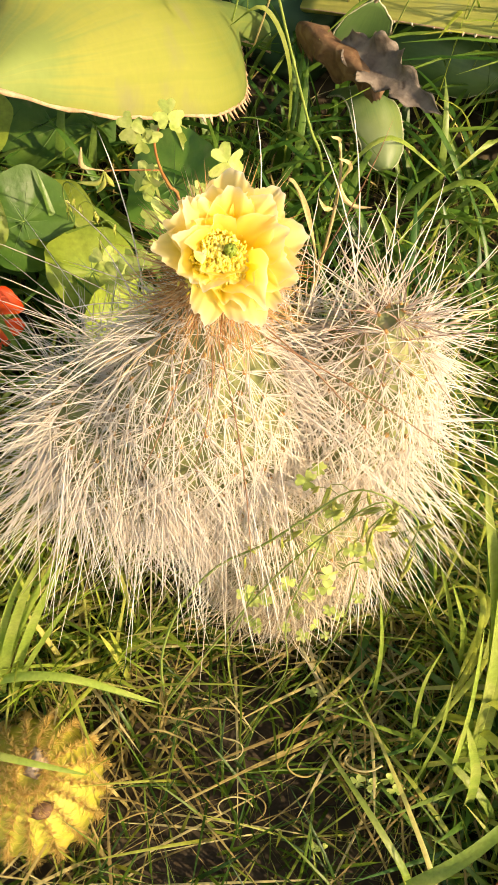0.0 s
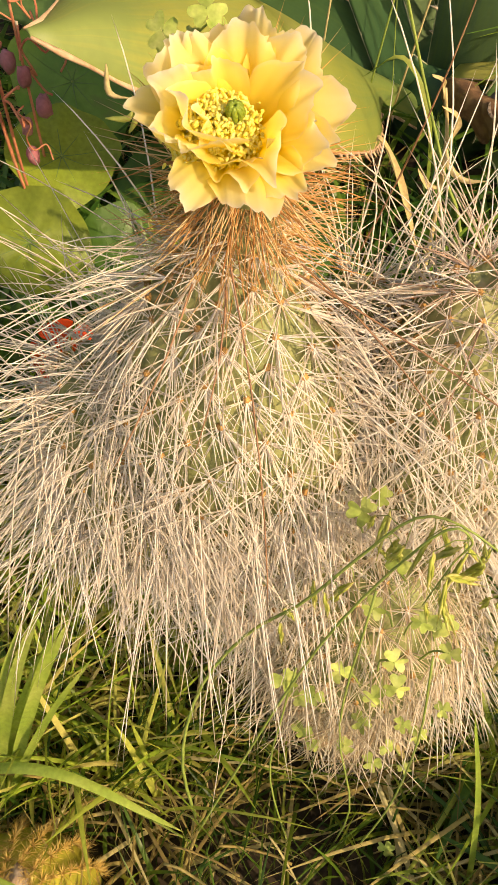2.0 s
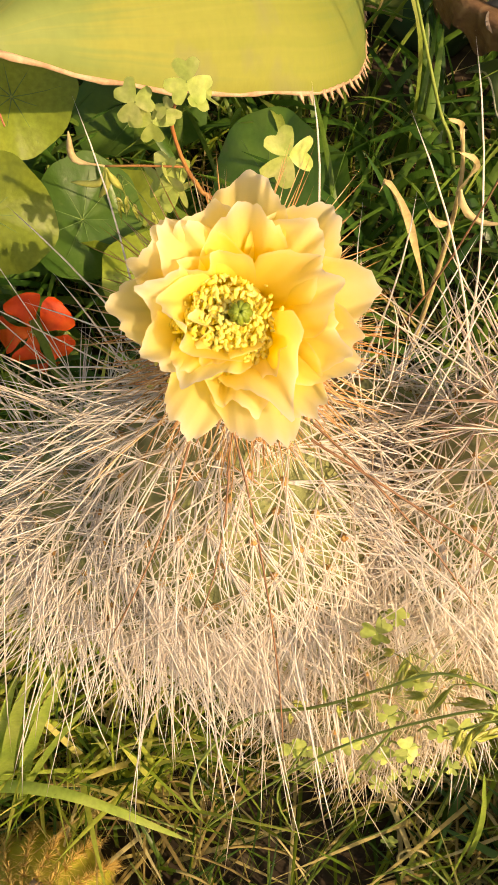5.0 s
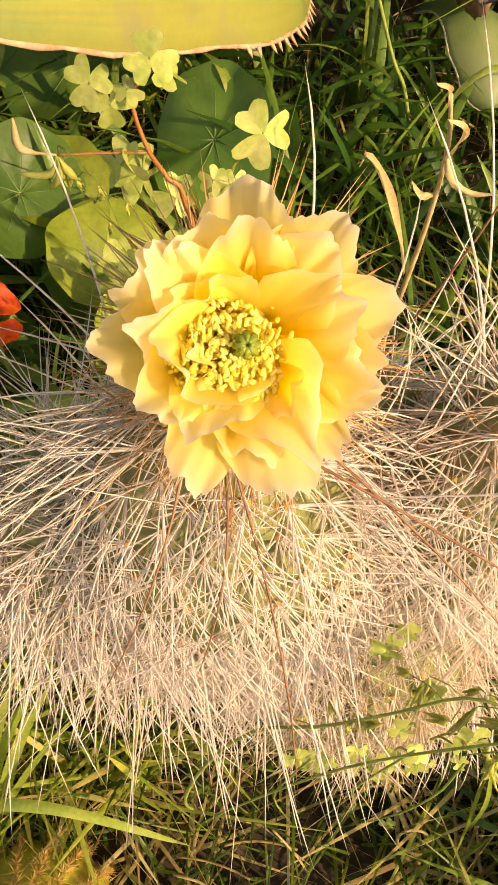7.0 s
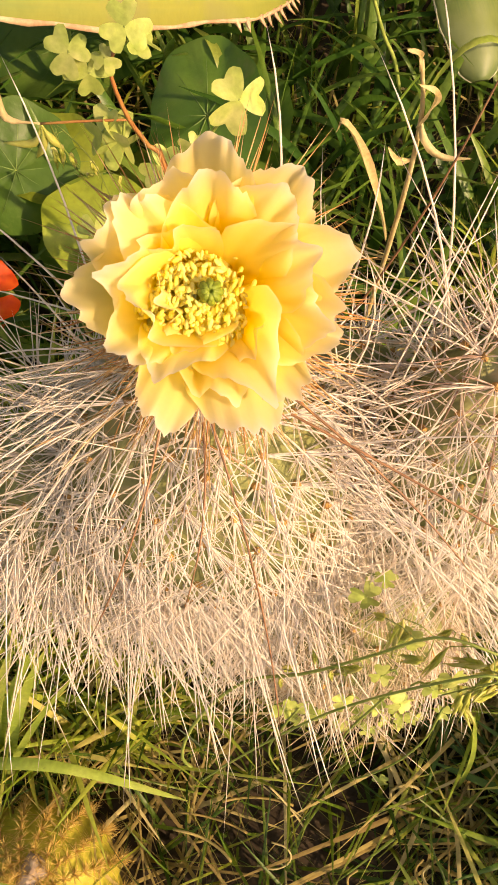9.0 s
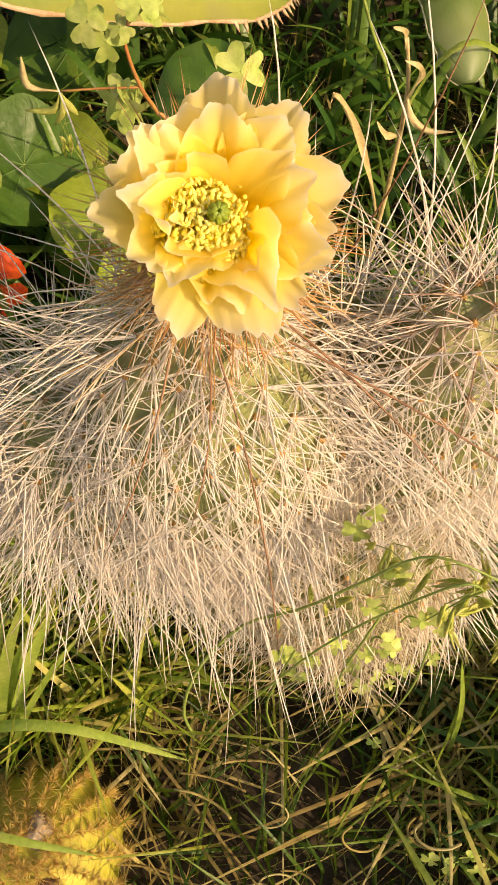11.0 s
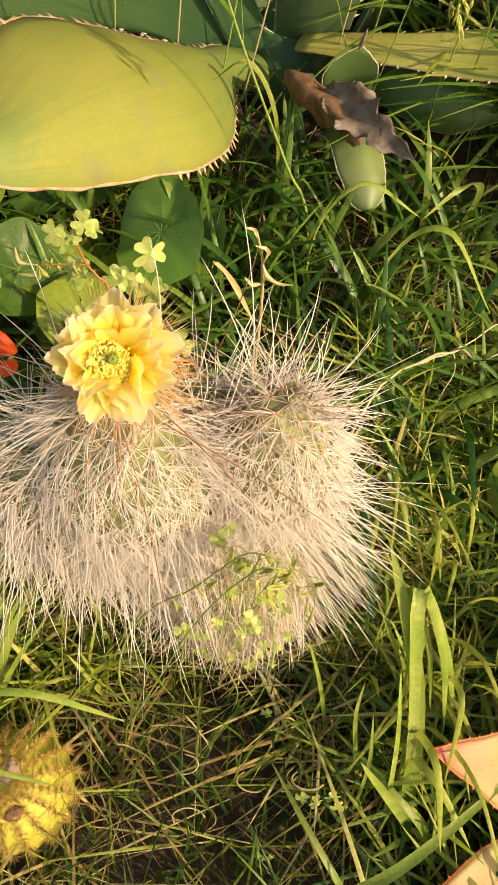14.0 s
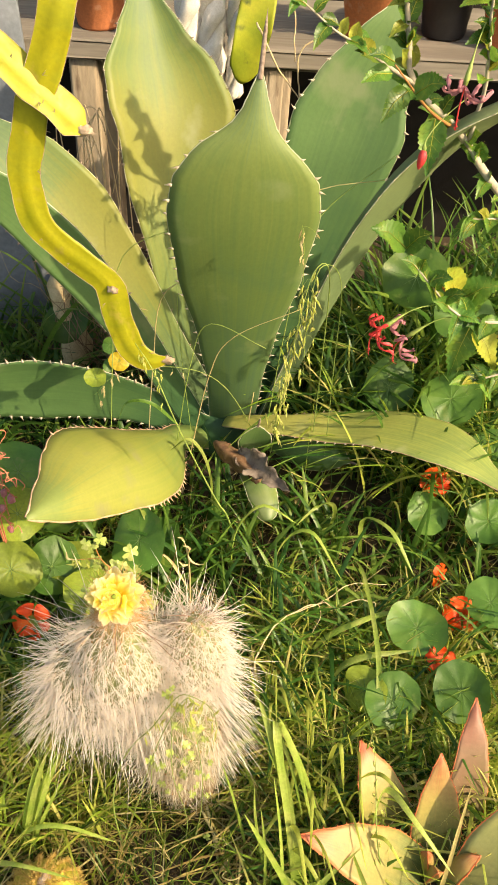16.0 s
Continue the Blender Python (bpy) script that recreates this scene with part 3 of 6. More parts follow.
for i in range(60):
    z = fr.uniform(0.30, 0.42)
    root = V(0.018 + 0.056 - 0.30 * max(0.0, z - 0.36), 0.278 + fr.uniform(-0.025, 0.015), z)
    d = V(1, fr.gauss(-0.4, 0.4), fr.gauss(-0.35, 0.5)).normalized()
    spike(long_hair, root, root + d * fr.uniform(0.03, 0.075), fr.uniform(0.00030, 0.00044), V(0, 0, 0.004), steps=4)
for i in range(34):
    root = V(fr.uniform(0.06, 0.135), 0.292 + fr.uniform(-0.01, 0.012), fr.uniform(0.385, 0.412))
    d = V(fr.gauss(0.1, 0.75), fr.uniform(-0.1, 0.7), 1).normalized()
    spike(long_hair, root, root + d * fr.uniform(0.05, 0.10), fr.uniform(0.00030, 0.00042), V(fr.gauss(0, 0.003), 0, 0.002), steps=4)
for i in range(16):
    root = V(fr.uniform(-0.05, -0.02), 0.285 + fr.uniform(-0.01, 0.012), fr.uniform(0.33, 0.40))
    d = V(fr.gauss(-0.9, 0.4), fr.uniform(-0.2, 0.6), fr.uniform(0.3, 1)).normalized()
    spike(long_hair, root, root + d * fr.uniform(0.05, 0.095), fr.uniform(0.00030, 0.00042), V(0, 0, 0.003), steps=4)
for i in range(70):
    right = i % 2
    z = fr.uniform(0.20, 0.36)
    root = V(0.150 if right else -0.078, 0.268 + fr.uniform(-0.02, 0.015), z)
    d = V((1 if right else -1) * fr.uniform(0.5, 1.0), fr.uniform(-0.7, 0.1), fr.uniform(-0.9, 0.05)).normalized()
    spike(long_hair, root, root + d * fr.uniform(0.055, 0.095), fr.uniform(0.00030, 0.00044), V(0, 0, 0.005), steps=4)
for x, y, z0, z1, dx, dz, low, high, count in ((0.140, 0.258, 0.20, 0.32, 0.75, -1.0, 0.075, 0.115, 70), (-0.068, 0.256, 0.23, 0.32, -0.75, -0.85, 0.075, 0.12, 70), (0.136, 0.248, 0.12, 0.22, 0.6, -1.0, 0.045, 0.08, 55),
                                              (0.052, 0.240, 0.13, 0.20, -0.6, -1.0, 0.045, 0.08, 40)):
    for i in range(count):
        root = V(x + fr.gauss(0, 0.008), y + fr.uniform(-0.012, 0.015), fr.uniform(z0, z1))
        d = V(dx * fr.uniform(0.4, 1.25), fr.uniform(-0.65, -0.05), dz * fr.uniform(0.6, 1.15)).normalized()
        spike(long_hair, root, root + d * fr.uniform(low, high), fr.uniform(0.00030, 0.00046), V(0, -0.002, 0.005), steps=4)
cactus_part("hanging_spine_mass", long_hair, SPINE)["kind"] = "stuff"
# single long spines that stand out against the grass
for root, tip, dark in (((0.095, 0.305, 0.41), (0.080, 0.384, 0.489), 0), ((0.036, 0.318, 0.42), (0.032, 0.344, 0.498), 0), ((0.098, 0.30, 0.41), (0.060, 0.330, 0.505), 0), ((0.062, 0.31, 0.40), (0.095, 0.331, 0.516), 1),
                        ((-0.020, 0.300, 0.40), (-0.049, 0.359, 0.47), 0), ((-0.012, 0.292, 0.41), (-0.063, 0.318, 0.46), 0), ((-0.020, 0.29, 0.38), (-0.042, 0.295, 0.458), 0), ((0.105, 0.29, 0.40), (0.100, 0.315, 0.495), 0),
                        ((0.12, 0.285, 0.40), (0.165, 0.310, 0.478), 0), ((0.11, 0.295, 0.41), (0.130, 0.335, 0.480), 0), ((0.055, 0.31, 0.38), (0.068, 0.335, 0.468), 0), ((0.02, 0.262, 0.43), (0.050, 0.175, 0.315), 1), ((0.045, 0.262, 0.43), (0.155, 0.215, 0.395), 1), ((0.045, 0.268, 0.43), (0.108, 0.222, 0.395), 1),
                        ((0.005, 0.262, 0.42), (-0.020, 0.20, 0.365), 1), ((0.018, 0.262, 0.42), (0.012, 0.21, 0.37), 1)):
    b = Buf()
    spike(b, Vector(root), Vector(tip), 0.00045, V(0.004, -0.002, 0.004), 5, 6)
    cactus_part("spine", b, SPINE_DARK if dark else SPINE, "dark brown long spine" if dark else "")

# the flower: ovary, petals, stamens, stigma
ovary = Buf()
foot = V(0.018, 0.290, 0.430)
line = curve([foot - V(0, 0, 0.012), foot + V(0, 0, 0.008), CUP - AXIS * 0.008, CUP], 10)
tube(ovary, line, [0.016, 0.017, 0.0175, 0.0175, 0.017, 0.0165, 0.016, 0.015, 0.013, 0.010, 0.006], 18)
flower = cactus_part("flower", ovary, PAD, "open yellow flower with peach petal edges")
tuft = Buf()
for i in range(760):
    s = rng.random()
    p = line[min(10, int(s * 9))]
    w = rng.uniform(0, 6.283)
    a, c2 = across(AXIS)
    d = a * math.cos(w) + c2 * math.sin(w)
    root = p + d * 0.0155
    d = (d * 1.0 + AXIS * rng.uniform(-0.55, 0.30) + V(rng.gauss(0, .3), rng.gauss(0, .3), rng.gauss(0, .3))).normalized()
    spike(tuft, root, root + d * rng.uniform(0.010, 0.042), rng.uniform(0.00024, 0.00038))
cactus_part("bristle_collar", tuft, SPINE_RUST, "rust brown bristles round the flower base", parent=flower)["kind"] = "stuff"
A0, A1 = across(AXIS)


def petal(w, open_, length, width, r):
    """A broad thin petal that cups at its foot and widens to an uneven, frilled edge with a small point."""
    out = A0 * math.cos(w) + A1 * math.sin(w)
    tang = AXIS.cross(out)
    L, W = length * r.uniform(0.92, 1.08), width * r.uniform(0.85, 1.15)
    root = CUP + out * 0.0045 + AXIS * 0.001
    o = radians(open_ + r.uniform(-6, 6) - 14 * max(0.0, -out.y) - 5 * max(0.0, out.y))
    pts, p, steps = [root], root.copy(), 24
    curl = r.uniform(-0.35, 0.15)
    for i in range(steps):
        q = (i + 0.5) / steps
        a = o * (0.55 + 0.55 * min(1.0, q * 1.4)) + curl * max(0.0, q - 0.72) / 0.28
        p = p + (out * math.sin(a) + AXIS * math.cos(a)) * (L / steps)
        pts.append(p.copy())
    ph, n, m = r.uniform(0, 50), 24, 28
    cup, twist, crease, at = r.uniform(0.20, 0.60), r.uniform(-0.4, 0.4), r.choice((0.0, 0.4, 0.7, 1.0)), r.uniform(-0.5, 0.5)
    notch, beak, lop = r.uniform(-0.03, 0.07), r.uniform(0.01, 0.08), r.uniform(-0.10, 0.10)
    v, uv = [], []
    for i in range(n + 1):
        for k in range(m + 1):
            u = k / m * 2 - 1
            end = 1 - 0.42 * abs(u) ** 1.9 - notch * math.exp(-(u / 0.3) ** 2) + beak * math.exp(-((u - lop * 3) / 0.10) ** 2) + lop * u + 0.07 * noise.noise(V(u * 4.0, ph, 0)) + 0.034 * noise.noise(V(u * 13, ph, 2))
            q = i / n * end * 0.96
            j = min(steps - 1, int(q * steps))
            p = pts[j].lerp(pts[j + 1], q * steps - j)
            d = (pts[j + 1] - pts[j]).normalized()
            wide = W * (0.24 + 0.76 * math.sin(min(1.0, q * 1.22) * 1.5708) ** 1.25)
            up = d.cross(tang).normalized()
            fold = 0.66 * noise.noise(V(u * 1.2, ph, q * 1.6)) + 0.34 * noise.noise(V(u * 3.2, ph, 3.1 + q))
            frill = 0.16 * abs(u) ** 3 * math.sin(q * 15 + ph + (2.1 if u > 0 else 0)) + 0.13 * max(0.0, q - 0.6) / 0.4 * math.sin(u * 7.0 + ph) + 0.10 * max(0.0, q - 0.75) / 0.25 * noise.noise(V(u * 9, ph, 6))
            lift = W * (cup * (u * u - 0.35) * (1 - 0.45 * q) + (fold + frill) * q ** 1.4 + twist * u * q + crease * q * max(0.0, u - at) * (1 if ph > 25 else -0.7))
            v.append(p + tang * (wide * u) + up * lift)
            uv.append((k / m, min(0.99, q ** 1.7 * 0.78 + 0.25 * abs(u) ** 6 * q + 0.25 * max(0.0, i / n - 0.93) / 0.07)))
    f = [(i * (m + 1) + k, i * (m + 1) + k + 1, (i + 1) * (m + 1) + k + 1, (i + 1) * (m + 1) + k) for i in range(n) for k in range(m)]
    b = Buf()
    b.add(v, f, uv)
    cactus_part("petal", b, PETAL, parent=flower)


pr = random.Random(5)
for count, open_, length, width, start in ((11, 62, 0.0415, 0.0132, 0.0), (10, 47, 0.0405, 0.0128, 0.45), (6, 36, 0.0330, 0.0104, 0.1)):
    for k in range(count):
        w = 6.283 * (k + start + pr.uniform(-0.18, 0.18)) / count
        out = A0 * math.cos(w) + A1 * math.sin(w)
        if count > 6 or out.dot(V(0.55, 0.6, 0.0)) < 0.1:
            petal(w, open_ + 2 * max(0.0, out.x) - 16 * max(0.0, -out.x), length * (1 - 0.08 * max(0.0, out.x)), width * (1 + 0.22 * max(0.0, out.y)), pr)
b = Buf()
heads = Buf()
LEAN = V(-0.0066, -0.0042, -0.0020)
for i in range(1050):
    w = rng.uniform(0, 6.283)
    q = rng.random() ** 0.7 * (1.3 if rng.random() < 0.18 else 1.0)
    out = A0 * math.cos(w) + A1 * math.sin(w)
    root = CUP + out * (0.0025 + 0.005 * q) + AXIS * 0.002
    tip = CUP + LEAN + out * (0.001 + 0.0145 * q) + AXIS * (0.0225 - 0.006 * q * q + rng.uniform(-0.002, 0.003))
    spike(b, root, tip, 0.00028, out * -0.0015)
    turn = Euler((rng.uniform(0, 3), rng.uniform(0, 3), 0)).to_matrix()
    ball(heads, tip, rng.uniform(0.00055, 0.0009), 4, 6, (0.75, 0.75, 1.6), turn=turn)
turn = AXIS.to_track_quat("Z", "Y").to_matrix()
ball(b, CUP + LEAN * 0.9 + AXIS * 0.0070, 0.0149, 20, 36, (1, 1, 0.98), 0.25, turn=turn)
cactus_part("stamen_tuft", b, STAMEN, parent=flower)["kind"] = "stuff"
cactus_part("anther_tuft", heads, ANTHER, parent=flower)["kind"] = "stuff"
b = Buf()
tube(b, [CUP, STIGMA_AT - AXIS * 0.003], 0.0014, 8)
ball(b, STIGMA_AT - AXIS * 0.0012, 0.0021, 8, 12, (1, 1, 1.2), 0.1, turn=turn)
for k in range(8):
    w = 6.283 * k / 8
    out = A0 * math.cos(w) + A1 * math.sin(w)
    tube(b, curve([STIGMA_AT - AXIS * 0.006 + out * 0.0009, STIGMA_AT - AXIS * 0.0025 + out * 0.0023, STIGMA_AT + AXIS * 0.0012 + out * 0.0018, STIGMA_AT + AXIS * 0.0026 + out * 0.0005], 7),
         [0.0007, 0.0009, 0.0010, 0.0011, 0.0011, 0.0010, 0.0009, 0.0006], 7)
cactus_part("stigma", b, STIGMA, "green lobed stigma", parent=flower)


# ---- agave ----
agave = thing("agave", "large agave with broad grey-green toothed leaves", "agave", at=(0.12, 1.09, 0.0))


def agave_part(name, buf, mat, label="", parent=None):
    buf.v = [(p[0] - 0.12, p[1] - 1.09, p[2]) for p in buf.v]
    return part(name, buf, mat, parent or agave, label)


def teeth(line, mid, size, gap, r, first=0.12, last=0.9, hook=0.5):
    """The thorns along one margin, each a small mesh."""
    made = []
    run, nxt = 0.0, gap * 0.5
    total = sum((b - a).length for a, b in zip(line, line[1:]))
    for i in range(len(line) - 1):
        a, b2 = line[i], line[i + 1]
        seg = (b2 - a).length
        while nxt < run + seg:
            s = nxt / total
            if first < s < last:
                p = a + (b2 - a) * ((nxt - run) / seg)
                out = (p - mid[i]).normalized()
                along = (b2 - a).normalized()
                h = size * r.uniform(0.6, 1.2)
                root = p - out * size * 0.2
                bow = along * h * r.uniform(-hook, hook)
                w = size * 0.30
                nrm = out.cross(along) * (size * 0.16)
                buf = Buf()
                m1, q = p + out * h * 0.35 + bow * 0.2, 0.5
                buf.add([root - along * w - nrm, root + along * w - nrm, root + along * w + nrm, root - along * w + nrm,
                         m1 - along * w * q - nrm * q, m1 + along * w * q - nrm * q, m1 + along * w * q + nrm * q, m1 - along * w * q + nrm * q, p + out * h + bow],
                        [(0, 1, 5, 4), (1, 2, 6, 5), (2, 3, 7, 6), (3, 0, 4, 7), (4, 5, 8), (5, 6, 8), (6, 7, 8), (7, 4, 8), (3, 2, 1, 0)])
                made.append(buf)
            nxt += gap * r.uniform(0.7, 1.35)
        run += seg
    return made


def agave_leaf(pts, half, side0, side1=None, mat=AGAVE, hollow=0.2, thick=0.016, tooth=0.0072, gap=0.036, seed=1, wave=0.0, waves=3, margin=0.0011, tip=True, label="", edge=MARGIN_GREY, name="leaf",
               other=None, ends=(0.9, 0.9), thorn=THORN):
    r = random.Random(seed)
    b = Buf()
    mid, left, right = blade(b, pts, half, side0, side1, n=36, m=14, hollow=hollow, thick=thick, wave=wave, waves=waves, phase=seed, round_under=1.6, other=other)
    leaf = agave_part(name, b, mat, label)
    for line, end in ((left, ends[0]), (right, ends[1])):
        b = Buf()
        tube(b, line, [margin * (0.6 if i in (0, 36) else 1 + 0.25 * math.sin(i * 2.3 + seed)) for i in range(37)], 5)
        agave_part("margin", b, edge, parent=leaf)
        for b in teeth(line, mid, tooth, gap, r, last=end):
            agave_part("tooth", b, thorn, parent=leaf)
    if tip:
        b = Buf()
        d = (mid[-1] - mid[-3]).normalized()
        spike(b, mid[-1] - d * 0.006, mid[-1] + d * (0.085 if seed == 4 else 0.03), 0.0046 if seed == 4 else 0.003, sides=6)
        agave_part("end_spine", b, THORN, parent=leaf)
    return leaf


WIDE = lambda w: [(0, w * 0.55), (0.2, w * 0.6), (0.45, w * 0.86), (0.62, w), (0.78, w * 0.86), (0.9, w * 0.45), (0.97, w * 0.1), (1, w * 0.02)]
# the low leaf whose end was trimmed and has healed along the cut
agave_leaf([(0.09, 1.06, 0.01), (0.018, 0.968, 0.096), (-0.028, 0.772, 0.226), (-0.085, 0.611, 0.319), (-0.139, 0.463, 0.402)],
           [(0, 0.040), (0.2, 0.036), (0.28, 0.028), (0.33, 0.036), (0.40, 0.054), (0.53, 0.092), (0.60, 0.110), (0.65, 0.115), (0.70, 0.110), (0.76, 0.090), (0.88, 0.044), (1, 0.003)], (0.699, -0.528, -0.482), mat=AGAVE_YELLOW, hollow=0.20,
           other=[(0, 0.030), (0.2, 0.025), (0.25, 0.032), (0.29, 0.046), (0.34, 0.067), (0.40, 0.085), (0.45, 0.092), (0.54, 0.090), (0.66, 0.070), (0.79, 0.054), (0.89, 0.035), (0.96, 0.016), (1, 0.003)],
           ends=(0.70, 0.60), gap=0.018, tooth=0.012, margin=0.0018, seed=3, edge=MARGIN, tip=False, label="trimmed yellowing leaf with pinkish healed margin", thorn=MARGIN)
agave_leaf([(0.128, 1.08, 0.03), (0.138, 1.00, 0.2), (0.148, 0.93, 0.42), (0.158, 0.87, 0.62), (0.166, 0.85, 0.75), (0.177, 0.86, 0.825), (0.183, 0.875, 0.880)],
           [(0, 0.045), (0.08, 0.050), (0.2, 0.054), (0.3, 0.072), (0.42, 0.104), (0.55, 0.120), (0.63, 0.112), (0.70, 0.085), (0.75, 0.057), (0.80, 0.033), (0.87, 0.019), (0.94, 0.011), (1, 0.004)], (1, 0.05, 0), hollow=-0.04, seed=4, tooth=0.0100, gap=0.030, thorn=THORN_PALE)
agave_leaf([(0.07, 1.15, 0.03), (0.035, 1.19, 0.33), (0.008, 1.25, 0.532), (0.008, 1.30, 0.66), (-0.02, 1.36, 0.78), (-0.055, 1.42, 0.885)], [(0, 0.06), (0.25, 0.075), (0.45, 0.105), (0.62, 0.130), (0.72, 0.125), (0.82, 0.078), (0.90, 0.042), (1, 0.003)], (1, 0.5, 0), hollow=0.3, seed=5, mat=AGAVE_BAND,
           other=[(0, 0.06), (0.25, 0.075), (0.45, 0.105), (0.58, 0.122), (0.68, 0.095), (0.78, 0.05), (0.90, 0.018), (1, 0.003)])
agave_leaf([(0.18, 1.14, 0.03), (0.25, 1.19, 0.33), (0.325, 1.24, 0.58), (0.375, 1.28, 0.73), (0.425, 1.31, 0.86)], [(0, 0.06), (0.2, 0.07), (0.45, 0.105), (0.6, 0.114), (0.72, 0.092), (0.86, 0.05), (1, 0.003)], (0.95, 0.1, -0.3), mat=AGAVE_BLUE, seed=6, tooth=0.0095, thorn=THORN_PALE)
agave_leaf([(0.2, 1.09, 0.04), (0.29, 1.06, 0.33), (0.385, 1.03, 0.58), (0.50, 1.0, 0.745), (0.70, 0.97, 0.86)], WIDE(0.058), (0.60, 0.69, -0.24), mat=AGAVE_GREEN_GREY, seed=7, thorn=THORN_PALE)
# Low leaf turned from the sun; its paler skin makes up the missing light.
agave_leaf([(0.12, 1.03, 0.09), (0.239, 0.975, 0.130), (0.352, 0.94, 0.157), (0.457, 0.89, 0.196), (0.554, 0.825, 0.214), (0.631, 0.755, 0.199), (0.690, 0.69, 0.19)],
           [(0, 0.02), (0.17, 0.032), (0.34, 0.051), (0.5, 0.058), (0.62, 0.057), (0.70, 0.046), (0.8, 0.022), (0.9, 0.008), (1, 0.002)], (-0.62, -0.75, -0.08), hollow=0.10, seed=8, mat=AGAVE_LIT, tooth=0.009, gap=0.022, label="low leaf with yellowing patches, coloured pale as if in sun",
           ends=(0.5, 0.6), edge=MARGIN, thorn=THORN_PALE)
agave_leaf([(0.17, 1.03, 0.05), (0.24, 0.975, 0.085), (0.31, 0.95, 0.085), (0.385, 0.93, 0.07)], WIDE(0.046), (-0.1, 0.6, 0.75), mat=AGAVE_BLUE, seed=9)
# The banded skin's pale middle stands in for sun on this leaf.
agave_leaf([(0.07, 1.1, 0.05), (-0.07, 1.12, 0.33), (-0.20, 1.15, 0.54), (-0.36, 1.18, 0.70)], WIDE(0.080), (0.69, 0.50, 0.35), seed=10, mat=AGAVE_BAND)
agave_leaf([(0.06, 1.05, 0.05), (-0.05, 1.02, 0.31), (-0.19, 1.0, 0.55), (-0.35, 0.97, 0.74)], WIDE(0.048), (0.7, 0.2, 0.7), mat=AGAVE_BLUE, seed=11)
agave_leaf([(0.06, 1.05, 0.05), (-0.1, 1.03, 0.15), (-0.3, 1.02, 0.18), (-0.55, 1.0, 0.15)], WIDE(0.075), (0.1, 0.05, 1.0), mat=AGAVE_BLUE, seed=12, tooth=0.011, gap=0.026, thorn=THORN_PALE)
agave_leaf([(0.17, 0.92, 0.04), (0.185, 0.84, 0.108), (0.203, 0.80, 0.098), (0.213, 0.762, 0.072)], [(0, 0.018), (0.3, 0.025), (0.6, 0.029), (0.85, 0.024), (0.95, 0.017), (1, 0.008)], (0.95, 0.1, 0), mat=AGAVE, seed=13, tooth=0.004, gap=0.012, thick=0.008, tip=False, label="small drying offset leaf", name="offset_leaf")
agave_leaf([(0.17, 1.0, 0.02), (0.18, 0.95, 0.1), (0.19, 0.93, 0.17)], WIDE(0.035), (0.9, 0.1, 0), mat=AGAVE_BLUE, seed=14, tooth=0.004, gap=0.012, thick=0.008, name="offset_leaf")
b = Buf()
blade(b, [(0.115, 0.96, 0.08), (0.112, 0.89, 0.148), (0.147, 0.85, 0.152), (0.178, 0.82, 0.150), (0.19, 0.80, 0.135)], [(0, 0.010), (0.25, 0.016), (0.5, 0.019), (0.8, 0.015), (1, 0.006)], (0.6, 0.6, 0.35), (0.4, 0.5, 0.7),
      n=60, m=18, hollow=1.5, thick=0.0022, wave=0.7, waves=4.3, rag=0.35)
dead = agave_part("dead_leaf", b, DEAD, "curled dry brown dead leaf")
b = Buf()
blade(b, [(0.150, 0.865, 0.160), (0.172, 0.835, 0.168), (0.205, 0.80, 0.166), (0.252, 0.755, 0.163)], [(0, 0.004), (0.2, 0.016), (0.45, 0.024), (0.7, 0.018), (0.9, 0.008), (1, 0.001)], (0.45, 0.55, 0.55), (0.2, 0.6, 0.75),
      n=48, m=16, hollow=-0.5, thick=0.002, wave=0.55, waves=3.6, rag=0.6)
agave_part("leaf_end", b, DEAD_GREY, "grey papery dead leaf end", parent=dead)
b = Buf()
ball(b, (0.12, 1.09, 0.02), 0.085, 10, 16, (1, 1, 0.9), 0.15)
agave_part("heart", b, AGAVE_BLUE)


# ---- aloe ----
aloe = thing("aloe", "aloe rosette with yellow-green leaves and red toothed margins", "aloe", at=(0.46, 0.135, -0.03))


def aloe_leaf(tip, root, w, side, mat=ALOE, seed=1, lift=0.02, label=""):
    r = random.Random(seed)
    tip, root = Vector(tip), Vector(root)
    mid_p = (tip + root) / 2 + V(0, 0, lift)
    b = Buf()
    half = [(0, w * 0.9), (0.3, w), (0.6, w * 0.72), (0.85, w * 0.3), (1, w * 0.02)]
    mid, left, right = blade(b, [root, mid_p, tip], half, side, n=20, m=10, hollow=0.22, thick=0.013, round_under=1.8)
    o = V(0.46, 0.135, -0.03)
    b.v = [tuple(Vector(p) - o) for p in b.v]
    leaf = part("leaf", b, mat, aloe, label)
    b = Buf()
    for line in (left, right):
        tube(b, line, 0.0012, 5)
        for t in teeth(line, mid, 0.0042, 0.0115, r, 0.1, 0.96, 0.2):
            t.v = [tuple(Vector(p) - o) for p in t.v]
            part("tooth", t, ALOE_RED, leaf)
    b.v = [tuple(Vector(p) - o) for p in b.v]
    part("margin", b, ALOE_RED, leaf)


